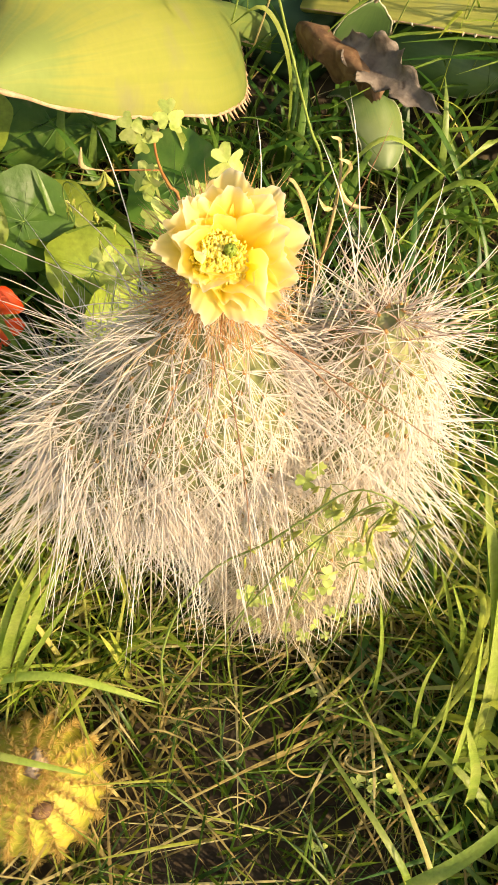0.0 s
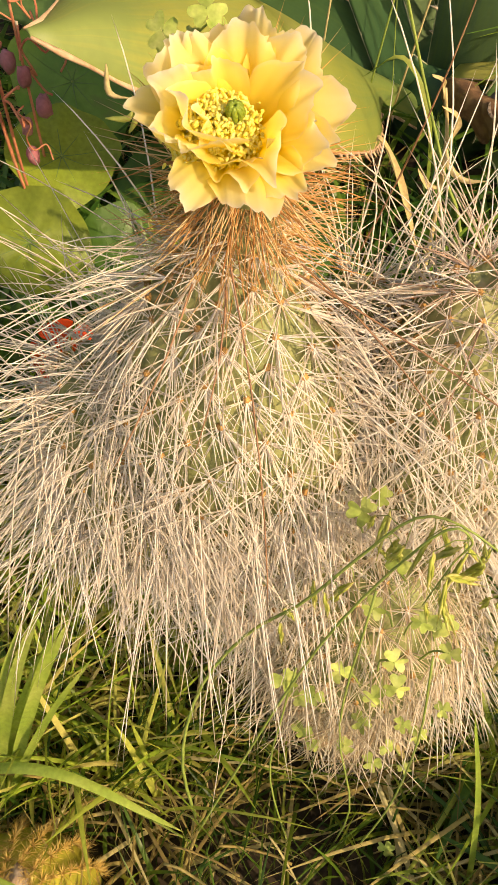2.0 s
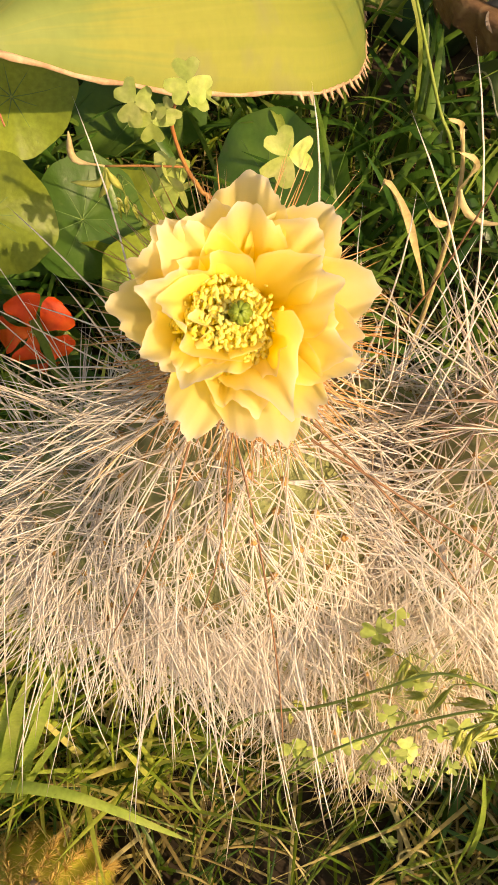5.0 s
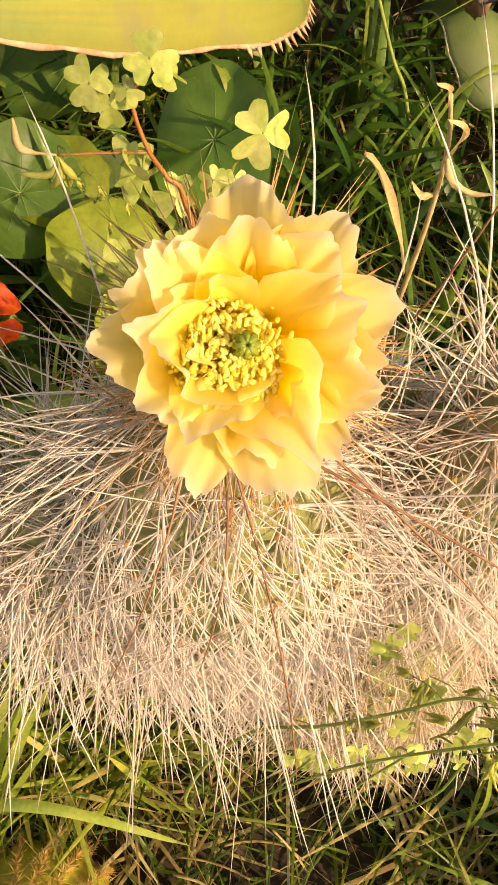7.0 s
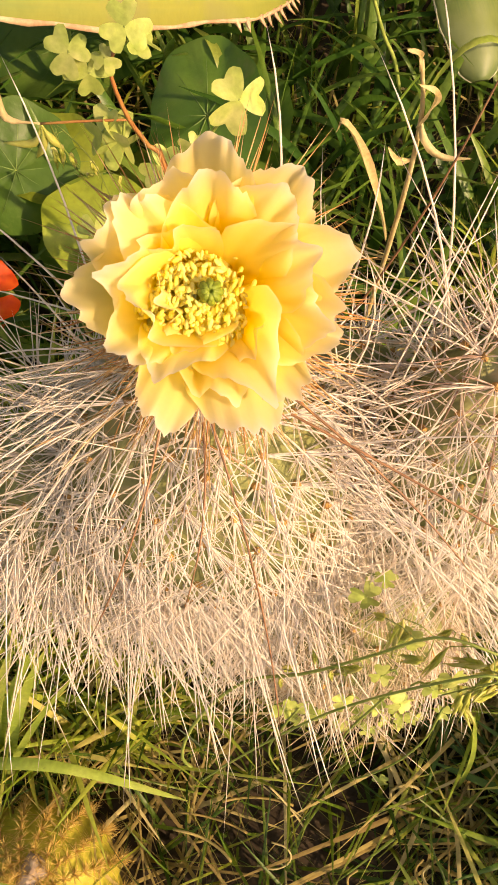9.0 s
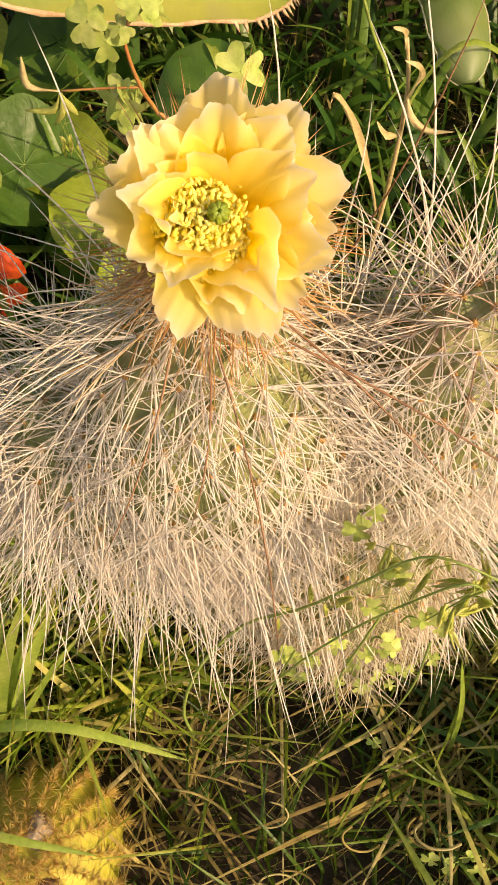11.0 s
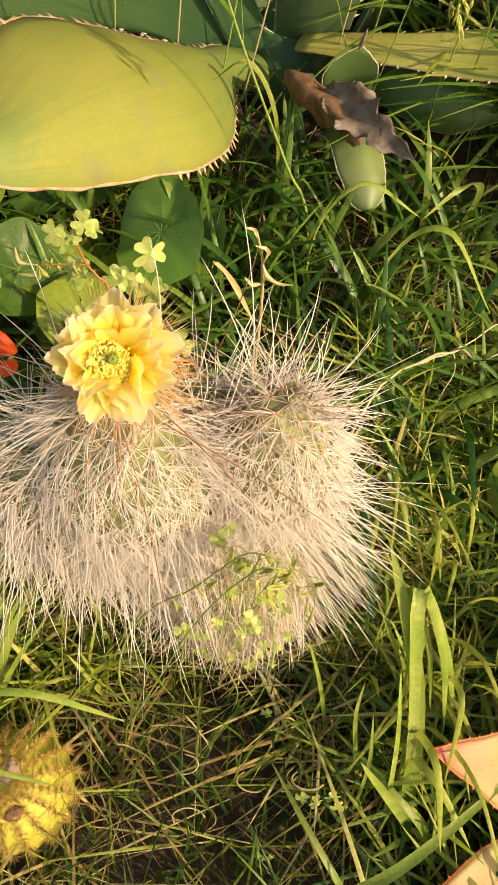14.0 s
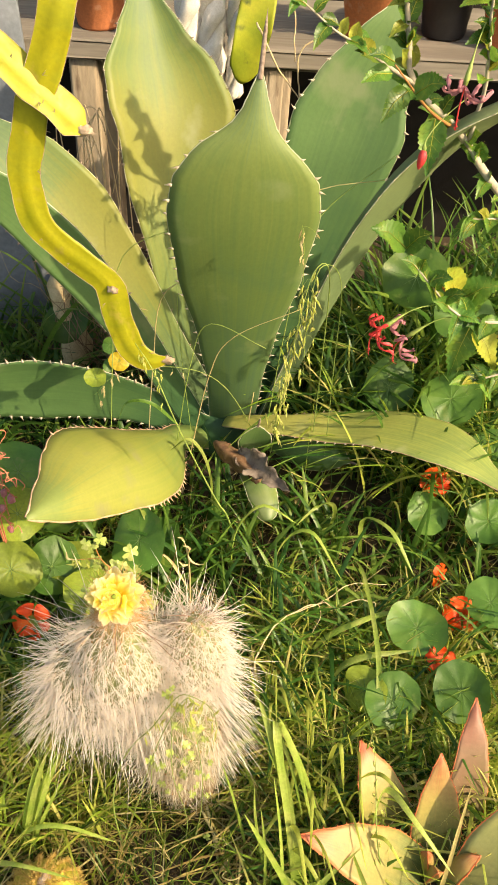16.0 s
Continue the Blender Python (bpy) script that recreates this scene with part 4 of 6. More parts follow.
aloe_leaf((0.26, 0.134, 0.142), (0.445, 0.125, 0.0), 0.050, (0.1, 0.85, 0.35), seed=1)
aloe_leaf((0.354, 0.285, 0.12), (0.405, 0.185, -0.01), 0.042, (0.85, 0.3, -0.2), seed=2)
aloe_leaf((0.248, 0.009, 0.072), (0.445, 0.075, -0.02), 0.050, (-0.3, 0.85, 0.2), seed=3)
aloe_leaf((0.465, 0.25, 0.155), (0.465, 0.165, 0.0), 0.038, (0.95, 0.1, 0), seed=4, lift=0.0)
aloe_leaf((0.535, 0.35, 0.14), (0.515, 0.21, 0.0), 0.030, (0.95, 0.1, 0), ALOE_PINK, seed=5, label="pinkish leaf")
aloe_leaf((0.640, 0.205, 0.25), (0.520, 0.105, -0.01), 0.060, (0.72, -0.55, -0.30), ALOE_BROAD, seed=6, label="broad grey-green leaf")
aloe_leaf((0.50, 0.0, 0.12), (0.48, 0.09, 0.0), 0.046, (-0.95, 0.1, 0), seed=7)
aloe_leaf((0.515, 0.135, 0.085), (0.475, 0.135, 0.0), 0.022, (0.2, 0.9, 0), seed=8, lift=0.01)
aloe_leaf((0.455, 0.115, 0.075), (0.460, 0.135, 0.0), 0.014, (0.8, 0.4, 0), seed=9, lift=0.0)
aloe_leaf((0.445, 0.145, 0.07), (0.460, 0.14, 0.0), 0.013, (0.4, 0.8, 0), seed=10, lift=0.0)


# ---- small yellow barrel cactus ----
barrel = thing("barrel_cactus", "small yellow-spined barrel cactus with a corky scar in grass", "cactus", at=(-0.1, 0.09, -0.03))
b = Buf()
v, f = [], []
R, S = 28, 68
for i in range(R + 1):
    a = math.pi * i / R
    for k in range(S):
        w = 2 * math.pi * k / S
        rib = 0.95 + 0.05 * abs(math.cos(w * 17 / 2)) * math.sin(a)
        dip = 0.006 * math.exp(-(a / 0.25) ** 2)
        v.append((0.056 * rib * math.sin(a) * math.cos(w), 0.056 * rib * math.sin(a) * math.sin(w), 0.030 + 0.055 * math.cos(a) - dip))
for i in range(R):
    for k in range(S):
        j = (k + 1) % S
        f.append((i * S + k, (i + 1) * S + k, (i + 1) * S + j, i * S + j))
b.add(v, f)
body = part("body", b, BARREL, barrel)
for k in range(17):
    w = 2 * math.pi * k / 17
    b = Buf()
    for i in range(13):
        a = radians(12 + i * 7.5)
        n = V(math.sin(a) * math.cos(w), math.sin(a) * math.sin(w), math.cos(a))
        p = V(n.x * 0.056, n.y * 0.056, 0.030 + n.z * 0.055)
        for _ in range(32):
            d = (n * 0.5 + V(rng.gauss(0, .6), rng.gauss(0, .6), rng.gauss(0, .6))).normalized()
            spike(b, p, p + d * rng.uniform(0.005, 0.013), 0.00025, steps=2)
    part("spine_fringe", b, BARREL_SPINE, body)["kind"] = "stuff"
b = Buf()
ball(b, (0.003, 0.012, 0.082), 0.010, 8, 10, (0.8, 1.2, 0.6), 0.5)
part("scar", b, CORK, barrel, "pale corky scar")
b = Buf()
ball(b, (0.012, -0.022, 0.078), 0.008, 8, 10, (1.0, 1.0, 0.6), 0.5)
part("scar", b, DEAD, barrel, "dark brown sunken scar")


# ---- nasturtiums ----
def nasturtium_leaf(plant, origin, c, r_, normal, seed, mat=NAST, foot=None):
    r = random.Random(seed)
    c, n = Vector(c), Vector(normal).normalized()
    a, b2 = across(n)
    b = Buf()
    segs, rings = 54, 8
    v, f = [c - origin - n * r_ * 0.09], []
    for i in range(1, rings + 1):
        q = i / rings
        for k in range(segs):
            w = 6.283 * k / segs
            lobes = 1 + 0.018 * math.cos(9 * w + seed) * q + 0.07 * math.sin(2 * w + seed) + 0.05 * noise.noise(V(math.cos(w) * 1.4, math.sin(w) * 1.4, seed * 2.7)) * q
            up = r_ * (-0.09 + 0.11 * q * q + 0.12 * q * q * math.sin(3 * w + seed) + 0.16 * q * q * q * math.sin(2 * w + 2 * seed) + 0.02 * q * math.cos(9 * w))
            v.append(c - origin + (a * math.cos(w) + b2 * math.sin(w)) * (r_ * q * lobes) + n * up)
    for k in range(segs):
        f.append((0, 1 + k, 1 + (k + 1) % segs))
        for i in range(rings - 1):
            o = 1 + i * segs
            f.append((o + k, o + segs + k, o + segs + (k + 1) % segs, o + (k + 1) % segs))
    b.add(v, f)
    leaf = part("leaf", b, mat, plant)
    b = Buf()
    for k in range(9):
        w = 6.283 * (k + r.uniform(-0.15, 0.15)) / 9
        d = a * math.cos(w) + b2 * math.sin(w)
        pts = [c - origin + d * (r_ * s) + n * (r_ * (-0.09 + 0.11 * s * s + 0.12 * s * s * math.sin(3 * w + seed) + 0.16 * s * s * s * math.sin(2 * w + 2 * seed)) + 0.0002) for s in (0.02, 0.25, 0.5, 0.8)]
        tube(b, pts, [0.0006 * r_ / 0.05, 0.0004 * r_ / 0.05, 0.0003 * r_ / 0.05, 0.0001], 4)
    part("venation", b, VEIN, leaf)
    b = Buf()
    foot = V(*foot) if foot else V(c.x + r.uniform(-0.05, 0.05), c.y + r.uniform(-0.02, 0.06), -0.03)
    tube(b, curve([foot - origin, (foot + c) / 2 - origin + V(r.uniform(-.02, .02), 0.015, 0.0), c - n * 0.02 - origin, c - origin - n * r_ * 0.09], 8), 0.0016, 6)
    part("petiole", b, STALK, leaf)


def nasturtium_flower(plant, origin, c, r_, normal, seed):
    r = random.Random(seed)
    c, n = Vector(c), Vector(normal).normalized()
    a, b2 = across(n)
    b = Buf()
    foot = V(c.x + r.uniform(-.02, .02), c.y + 0.03, -0.03)
    tube(b, curve([foot - origin, (foot + c) / 2 + V(0, 0.02, 0) - origin, c - n * 0.012 - origin, c - origin], 8), [0.0014] * 6 + [0.002, 0.003, 0.004], 6)
    fl = part("flower", b, STALK, plant, "bright orange-red flower")
    for k in range(5):
        w = 6.283 * (k + r.uniform(-.08, .08)) / 5
        out = a * math.cos(w) + b2 * math.sin(w)
        tang = n.cross(out)
        root = c - origin + out * 0.002
        b = Buf()
        W = r_ * 0.52
        blade(b, [root, root + out * r_ * 0.32 + n * r_ * 0.20, root + out * r_ * 0.70 + n * r_ * 0.22, root + out * r_ * 1.02 + n * r_ * r.uniform(-0.02, 0.16)],
              [(0, W * 0.15), (0.35, W * 0.4), (0.65, W * 0.95), (0.85, W), (0.96, W * 0.72), (1, W * 0.35)], -tang, n=14, m=8, hollow=0.10, thick=0, wave=0.22, waves=1.8, phase=r.uniform(0, 6))
        part("petal", b, ORANGE, fl)
    b = Buf()
    for k in range(14):
        w = 6.283 * k / 14
        d = (n * 1.6 + a * math.cos(w) * r.uniform(0.2, 0.8) + b2 * math.sin(w) * r.uniform(0.2, 0.8)).normalized()
        spike(b, c - origin, c - origin + d * r_ * r.uniform(0.28, 0.42), 0.0009, steps=2)
    part("stamen_tuft", b, OAT, fl)


left_bed = thing("nasturtium", "nasturtium with round green leaves and an orange-red flower", "nasturtium", "nasturtiums", (-0.18, 0.66, -0.03))
O = V(-0.18, 0.66, -0.03)
nasturtium_leaf(left_bed, O, (0.005, 0.715, 0.055), 0.050, (-0.3, -0.35, 0.9), 3, NAST)
nasturtium_leaf(left_bed, O, (-0.17, 0.79, 0.07), 0.066, (-0.1, -0.3, 1), 4, NAST)
nasturtium_leaf(left_bed, O, (-0.245, 0.62, 0.085), 0.052, (0.35, -0.35, 0.9), 5, NAST)
nasturtium_leaf(left_bed, O, (-0.29, 0.86, 0.09), 0.050, (0.2, -0.5, 0.8), 6, NAST)
nasturtium_leaf(left_bed, O, (-0.30, 0.72, 0.06), 0.05, (0.1, -0.3, 0.9), 7, NAST)
nasturtium_leaf(left_bed, O, (-0.12, 0.58, 0.05), 0.045, (0.2, -0.2, 1), 8, NAST)
nasturtium_leaf(left_bed, O, (-0.07, 0.50, 0.05), 0.038, (0.3, -0.3, 0.9), 9, NAST_LIME)
nasturtium_leaf(left_bed, O, (-0.2, 0.52, 0.02), 0.035, (0.0, -0.3, 0.9), 10, NAST)
nasturtium_leaf(left_bed, O, (-0.29, 0.56, 0.05), 0.04, (0.2, -0.2, 1), 11, NAST)
nasturtium_leaf(left_bed, O, (-0.12, 0.68, 0.03), 0.042, (0.2, -0.1, 1), 12, NAST_LIME)
nasturtium_leaf(left_bed, O, (-0.26, 1.27, 0.17), 0.05, (0.1, -0.75, 0.6), 13, NAST)
nasturtium_leaf(left_bed, O, (-0.126, 0.93, 0.284), 0.02, (0.1, -0.8, 0.5), 14, NAST_LIME, (-0.10, 1.06, 0.24))
nasturtium_leaf(left_bed, O, (-0.076, 0.93, 0.325), 0.019, (0.2, -0.8, 0.5), 15, NAST_GOLD, (-0.10, 1.06, 0.24))
nasturtium_leaf(left_bed, O, (-0.090, 0.93, 0.362), 0.015, (0.0, -0.8, 0.5), 24, NAST, (-0.10, 1.06, 0.24))
nasturtium_leaf(left_bed, O, (-0.095, 0.93, 0.315), 0.013, (0.1, -0.8, 0.5), 25, NAST, (-0.10, 1.06, 0.24))
nasturtium_leaf(left_bed, O, (-0.099, 0.56, 0.10), 0.046, (0.35, -0.35, 0.85), 16, NAST_LIME)
nasturtium_leaf(left_bed, O, (-0.15, 0.62, 0.11), 0.042, (0.2, -0.3, 0.9), 17, NAST_LIME)
nasturtium_leaf(left_bed, O, (-0.066, 0.505, 0.095), 0.038, (0.4, -0.4, 0.85), 18, NAST_LIME)
nasturtium_leaf(left_bed, O, (-0.17, 0.60, 0.12), 0.05, (0.3, -0.4, 0.85), 19, NAST)
nasturtium_leaf(left_bed, O, (-0.24, 0.68, 0.17), 0.052, (0.4, -0.3, 0.8), 20, NAST_LIME)
nasturtium_leaf(left_bed, O, (-0.028, 0.675, 0.110), 0.060, (-0.40, -0.30, 0.85), 21, NAST)
nasturtium_leaf(left_bed, O, (-0.222, 0.548, 0.176), 0.050, (0.35, -0.45, 0.8), 22, NAST_LIME)
nasturtium_leaf(left_bed, O, (-0.25, 0.755, 0.20), 0.060, (0.3, -0.5, 0.8), 23, NAST)
nasturtium_flower(left_bed, O, (-0.194, 0.508, 0.085), 0.030, (0.1, -0.75, 0.6), 2)
right_bed = thing("nasturtium", "nasturtium trailing in grass with round leaves and orange-red flowers", "nasturtium", "nasturtiums", (0.53, 0.6, -0.03))
O = V(0.53, 0.6, -0.03)
for k, (c, r_, n, m_) in enumerate([
        ((0.470, 0.52, 0.06), 0.050, (-0.1, -0.4, 0.9), NAST), ((0.415, 0.385, 0.055), 0.046, (0.1, -0.45, 0.9), NAST), ((0.372, 0.405, 0.05), 0.038, (-0.4, -0.3, 0.8), NAST_LIME),
        ((0.604, 0.573, 0.065), 0.045, (-0.2, -0.4, 0.9), NAST), ((0.527, 0.40, 0.06), 0.048, (-0.2, -0.4, 0.9), NAST), ((0.52, 0.785, 0.06), 0.042, (0.1, -0.45, 0.9), NAST),
        ((0.46, 1.05, 0.16), 0.055, (0, -0.6, 0.8), NAST), ((0.58, 1.0, 0.17), 0.06, (-0.1, -0.6, 0.8), NAST), ((0.50, 1.15, 0.36), 0.065, (-0.2, -0.8, 0.6), NAST), ((0.60, 1.1, 0.30), 0.06, (0, -0.7, 0.7), NAST),
        ((0.63, 0.75, 0.08), 0.045, (0, -0.4, 0.9), NAST), ((0.66, 0.9, 0.12), 0.05, (0, -0.4, 0.9), NAST)]):
    nasturtium_leaf(right_bed, O, V(*c) + V(0, -0.01, 0.03), r_, n, k + 31, m_)
for k, (c, r_, n) in enumerate([((0.548, 0.865, 0.085), 0.028, (-0.1, -0.8, 0.6)), ((0.528, 0.647, 0.06), 0.022, (0.7, -0.5, 0.3)), ((0.556, 0.559, 0.065), 0.03, (-0.1, -0.6, 0.5)), ((0.507, 0.46, 0.065), 0.025, (0.1, -0.2, 0.9))]):
    nasturtium_flower(right_bed, O, c, r_, n, k + 11)


# ---- shelf, pots, boards ----
SHELF = pose(0.2, 1.7, -0.03, 0, 2.2, 0)
shelf = thing("plank_shelf", "weathered grey plank shelf on timber posts behind the agave", "shelf")
shelf.matrix_basis = SHELF
for y0, y1 in ((1.62, 1.74), (1.75, 1.87), (1.88, 2.0)):
    b = Buf()
    box(b, (-1.2, y0 - 1.7, 0.645), (1.3, y1 - 1.7, 0.69), 0.003, 9)
    part("plank", b, TIMBER, shelf)
for x in (-0.45, -0.01, 0.98):
    for y in (1.67, 1.93):
        b = Buf()
        box(b, (x - 0.033, y - 0.033 - 1.7, -0.06), (x + 0.033, y + 0.033 - 1.7, 0.642), 0.003, 5)
        part("post", b, TIMBER_UP, shelf)
b = Buf()
box(b, (-0.032, -0.065, -0.06), (0.006, -0.03, 0.642), 0.003, 5)
part("post", b, TIMBER_UP, shelf)


def shelf_top(x, y=1.72):
    return (SHELF @ V(x - 0.2, y - 1.7, 0.692)).z


def pot(name, x, y, z, r, h, mat, label):
    b = Buf()
    lathe(b, [(0.0, 0.0), (r * 0.68, 0.0), (r * 0.72, 0.006), (r * 0.92, h * 0.76), (r * 1.02, h * 0.77), (r * 1.06, h * 0.80), (r * 1.08, h * 0.97), (r * 1.05, h), (r * 0.98, h), (r * 0.94, h * 0.86), (0.0, h * 0.86)])
    p = thing(name, label, "plant pot", "pots on the shelf", (x, y, z))
    part("pot_body", b, mat, p)
    b = Buf()
    ball(b, (0, 0, h * 0.83), r * 0.92, 6, 20, (1, 1, 0.12), 0.3)
    part("potting_soil", b, SOIL, p)
    return p


pot("flower_pot", -0.19, 1.72, shelf_top(-0.19), 0.072, 0.14, CLAY, "sunlit terracotta flower pot on the plank shelf")
pot("flower_pot", 0.43, 1.72, shelf_top(0.43), 0.085, 0.17, CLAY, "terracotta flower pot behind hibiscus twigs on the shelf")
pot("flower_pot", 0.74, 1.72, shelf_top(0.74), 0.075, 0.15, CLAY, "small terracotta flower pot on the plank shelf")
pot("nursery_pot", 0.60, 1.78, shelf_top(0.60), 0.07, 0.14, BLACK, "black plastic nursery pot on the plank shelf")


# ---- grass ----
KEEP_OUT = [(0.12, 1.09, 0.15), (0.25, 0.97, 0.07), (0.34, 0.94, 0.07), (0.44, 0.90, 0.05), (0.092, 0.265, 0.052), (-0.1, 0.09, 0.060), (0.46, 0.135, 0.115)]
g, broad, thatch = Buf(), Buf(), Buf()
r = random.Random(21)


def grow(buf, x, y, h, half, lean, way, n=6):
    d = V(math.cos(way), math.sin(way), 0)
    z = ground_height(x, y) - 0.004
    pts = []
    for i in range(n + 1):
        s = i / n
        pts.append(V(x, y, z) + d * (h * lean * s * s) + V(0, 0, h * (s - 0.42 * lean * s * s * s)))
    ribbon(buf, pts, half, V(-d.y, d.x, 0) if r.random() < 0.7 else V(d.x, d.y, 0.2))


def free(x, y):
    return all((x - a) ** 2 + (y - b_) ** 2 > q * q for a, b_, q in KEEP_OUT)


for _ in range(15000):
    x, y = r.uniform(-0.55, 0.85), r.uniform(-0.25, 1.0)
    if free(x, y) and not (-0.05 < x < 0.22 and y < 0.20 and r.random() < 0.74) and not (y > 0.40 and r.random() < 0.72) and not (x > 0.2 and r.random() < 0.45):
        grow(g, x, y, r.uniform(0.03, 0.115), r.uniform(0.0007, 0.0020), r.uniform(0.1, 1.0), r.uniform(0, 6.283), 5)
for _ in range(2500):
    x, y = r.gauss(0.06, 0.12), r.uniform(-0.25, 0.26)
    if free(x, y) and not (-0.05 < x < 0.20 and -0.02 < y < 0.20 and r.random() < 0.6):
        grow(g, x, y, r.uniform(0.045, 0.13), r.uniform(0.0006, 0.0016), r.uniform(0.1, 1.1), r.uniform(0, 6.283), 5)
for _ in range(3000):
    x, y = r.uniform(-0.5, 0.9), r.uniform(0.42, 1.5)
    if free(x, y):
        grow(broad, x, y, r.uniform(0.07, 0.22), r.uniform(0.0022, 0.0062), r.uniform(0.3, 1.25), r.uniform(0, 6.283), 8)
for _ in range(900):
    x, y = r.uniform(0.28, 0.75), r.uniform(0.9, 1.45)
    if free(x, y):
        grow(broad, x, y, r.uniform(0.14, 0.36), r.uniform(0.0028, 0.0056), r.uniform(0.3, 1.1), r.uniform(0, 6.283), 8)
for _ in range(900):
    x, y = r.uniform(0.24, 0.64), r.uniform(-0.25, 0.5)
    if free(x, y):
        grow(broad, x, y, r.uniform(0.06, 0.15), r.uniform(0.0016, 0.0036), r.uniform(0.5, 1.7), r.uniform(0, 6.283), 7)
for _ in range(3600):
    x, y = r.uniform(-0.55, 0.85), -0.25 + 1.65 * r.random() ** 0.75
    if free(x, y) and not (-0.05 < x < 0.22 and y < 0.20 and r.random() < 0.75):
        grow(thatch, x, y, r.uniform(0.03, 0.11), r.uniform(0.0006, 0.0015), r.uniform(1.0, 2.0), r.uniform(0, 6.283), 4)
for _ in range(1500):
    x, y = r.uniform(0.14, 0.50), r.uniform(0.12, 0.58)
    if free(x, y):
        grow(thatch, x, y, r.uniform(0.06, 0.15), r.uniform(0.0008, 0.0020), r.uniform(0.8, 1.9), r.uniform(0, 6.283), 5)
for _ in range(650):
    x, y = r.uniform(-0.34, 0.0), r.uniform(-0.05, 0.26)
    if free(x, y):
        grow(thatch, x, y, r.uniform(0.05, 0.13), r.uniform(0.0007, 0.0018), r.uniform(0.8, 1.9), r.uniform(0, 6.283), 5)
for _ in range(500):
    x, y = r.uniform(0.16, 0.50), r.uniform(0.10, 0.56)
    if free(x, y) and not (x < 0.27 and y < 0.24):
        grow(broad, x, y, r.uniform(0.08, 0.17), r.uniform(0.0024, 0.0050), r.uniform(0.3, 1.1), r.uniform(0, 6.283), 7)
for x0, x1, y0, y1, count in ((0.48, 0.85, 1.15, 1.5, 380), (-0.56, -0.18, 1.15, 1.45, 14)):
    for _ in range(count):
        x, y = r.uniform(x0, x1), r.uniform(y0, y1)
        grow(broad, x, y, r.uniform(0.28, 0.55), r.uniform(0.003, 0.0065), r.uniform(0.2, 0.9), r.uniform(0, 6.283), 9)
for _ in range(9000):
    x, y = r.uniform(-2.2, 2.6), r.uniform(-1.8, 1.62)
    if not (-0.55 < x < 0.85 and -0.25 < y) and math.hypot(x - 0.2, y - 0.3) < 2.3 - 0.5 * noise.noise(V(x, y, 0)):
        grow(broad, x, y, r.uniform(0.06, 0.22), r.uniform(0.004, 0.009), r.uniform(0.4, 1.6), r.uniform(0, 6.283), 5)
for _ in range(26):
    p = V(r.uniform(-0.03, 0.18), r.uniform(0.06, 0.24), r.uniform(0.0, 0.05))
    w, turn_, pts = r.uniform(0, 6.283), r.uniform(-1.1, 1.1), []
    for _k in range(6):
        pts.append(p)
        p = p + V(math.cos(w), math.sin(w) * 0.6, r.uniform(-0.2, 0.6)) * 0.010
        w += turn_
    tube(thatch, curve(pts, 14), [r.uniform(0.0006, 0.0011)] * 15, 5)
# Paler blades that brighten the turf by colour, as sun would.
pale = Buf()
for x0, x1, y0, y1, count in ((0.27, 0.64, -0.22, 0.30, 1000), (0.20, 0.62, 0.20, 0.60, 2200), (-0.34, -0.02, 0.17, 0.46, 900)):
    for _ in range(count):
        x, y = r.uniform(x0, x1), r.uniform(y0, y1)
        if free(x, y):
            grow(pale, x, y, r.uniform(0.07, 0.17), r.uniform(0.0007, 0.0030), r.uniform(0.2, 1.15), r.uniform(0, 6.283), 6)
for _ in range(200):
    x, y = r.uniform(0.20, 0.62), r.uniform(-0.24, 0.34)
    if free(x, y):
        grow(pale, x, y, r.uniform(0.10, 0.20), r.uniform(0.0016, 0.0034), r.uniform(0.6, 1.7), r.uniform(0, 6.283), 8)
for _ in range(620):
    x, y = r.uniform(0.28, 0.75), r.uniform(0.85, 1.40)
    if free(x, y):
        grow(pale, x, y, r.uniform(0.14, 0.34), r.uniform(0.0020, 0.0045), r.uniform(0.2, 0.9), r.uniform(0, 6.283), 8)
tagged(part("painted_sunlit_grass", pale, GRASS_SUN_TONE), "grass blades over the turf, coloured pale yellow-green to look sunlit", "grass", kind="stuff")
tagged(part("grass", g, GRASS), "thin green grass blades growing thickly over soil", "grass", kind="stuff")
tagged(part("tall_grass", broad, GRASS_BROAD), "taller arching grass blades round the agave", "grass", kind="stuff")
tagged(part("dry_grass", thatch, THATCH), "dry straw-coloured grass litter low in the turf", "grass", kind="stuff")


# ---- single broad grass blades ----
def grass_shoot(pts, half, label="broad arching green grass shoot in the turf", mat=SHOOT, side=(1, 0, 0)):
    o = Vector(pts[0])
    line = [p - o for p in curve(pts, 16)]
    b = Buf()
    ribbon(b, line, half * 0.95, Vector(side), 0.35)
    ob = part("grass_shoot", b, mat)
    ob.location = o
    return tagged(ob, label, "grass", "broad grass shoots")


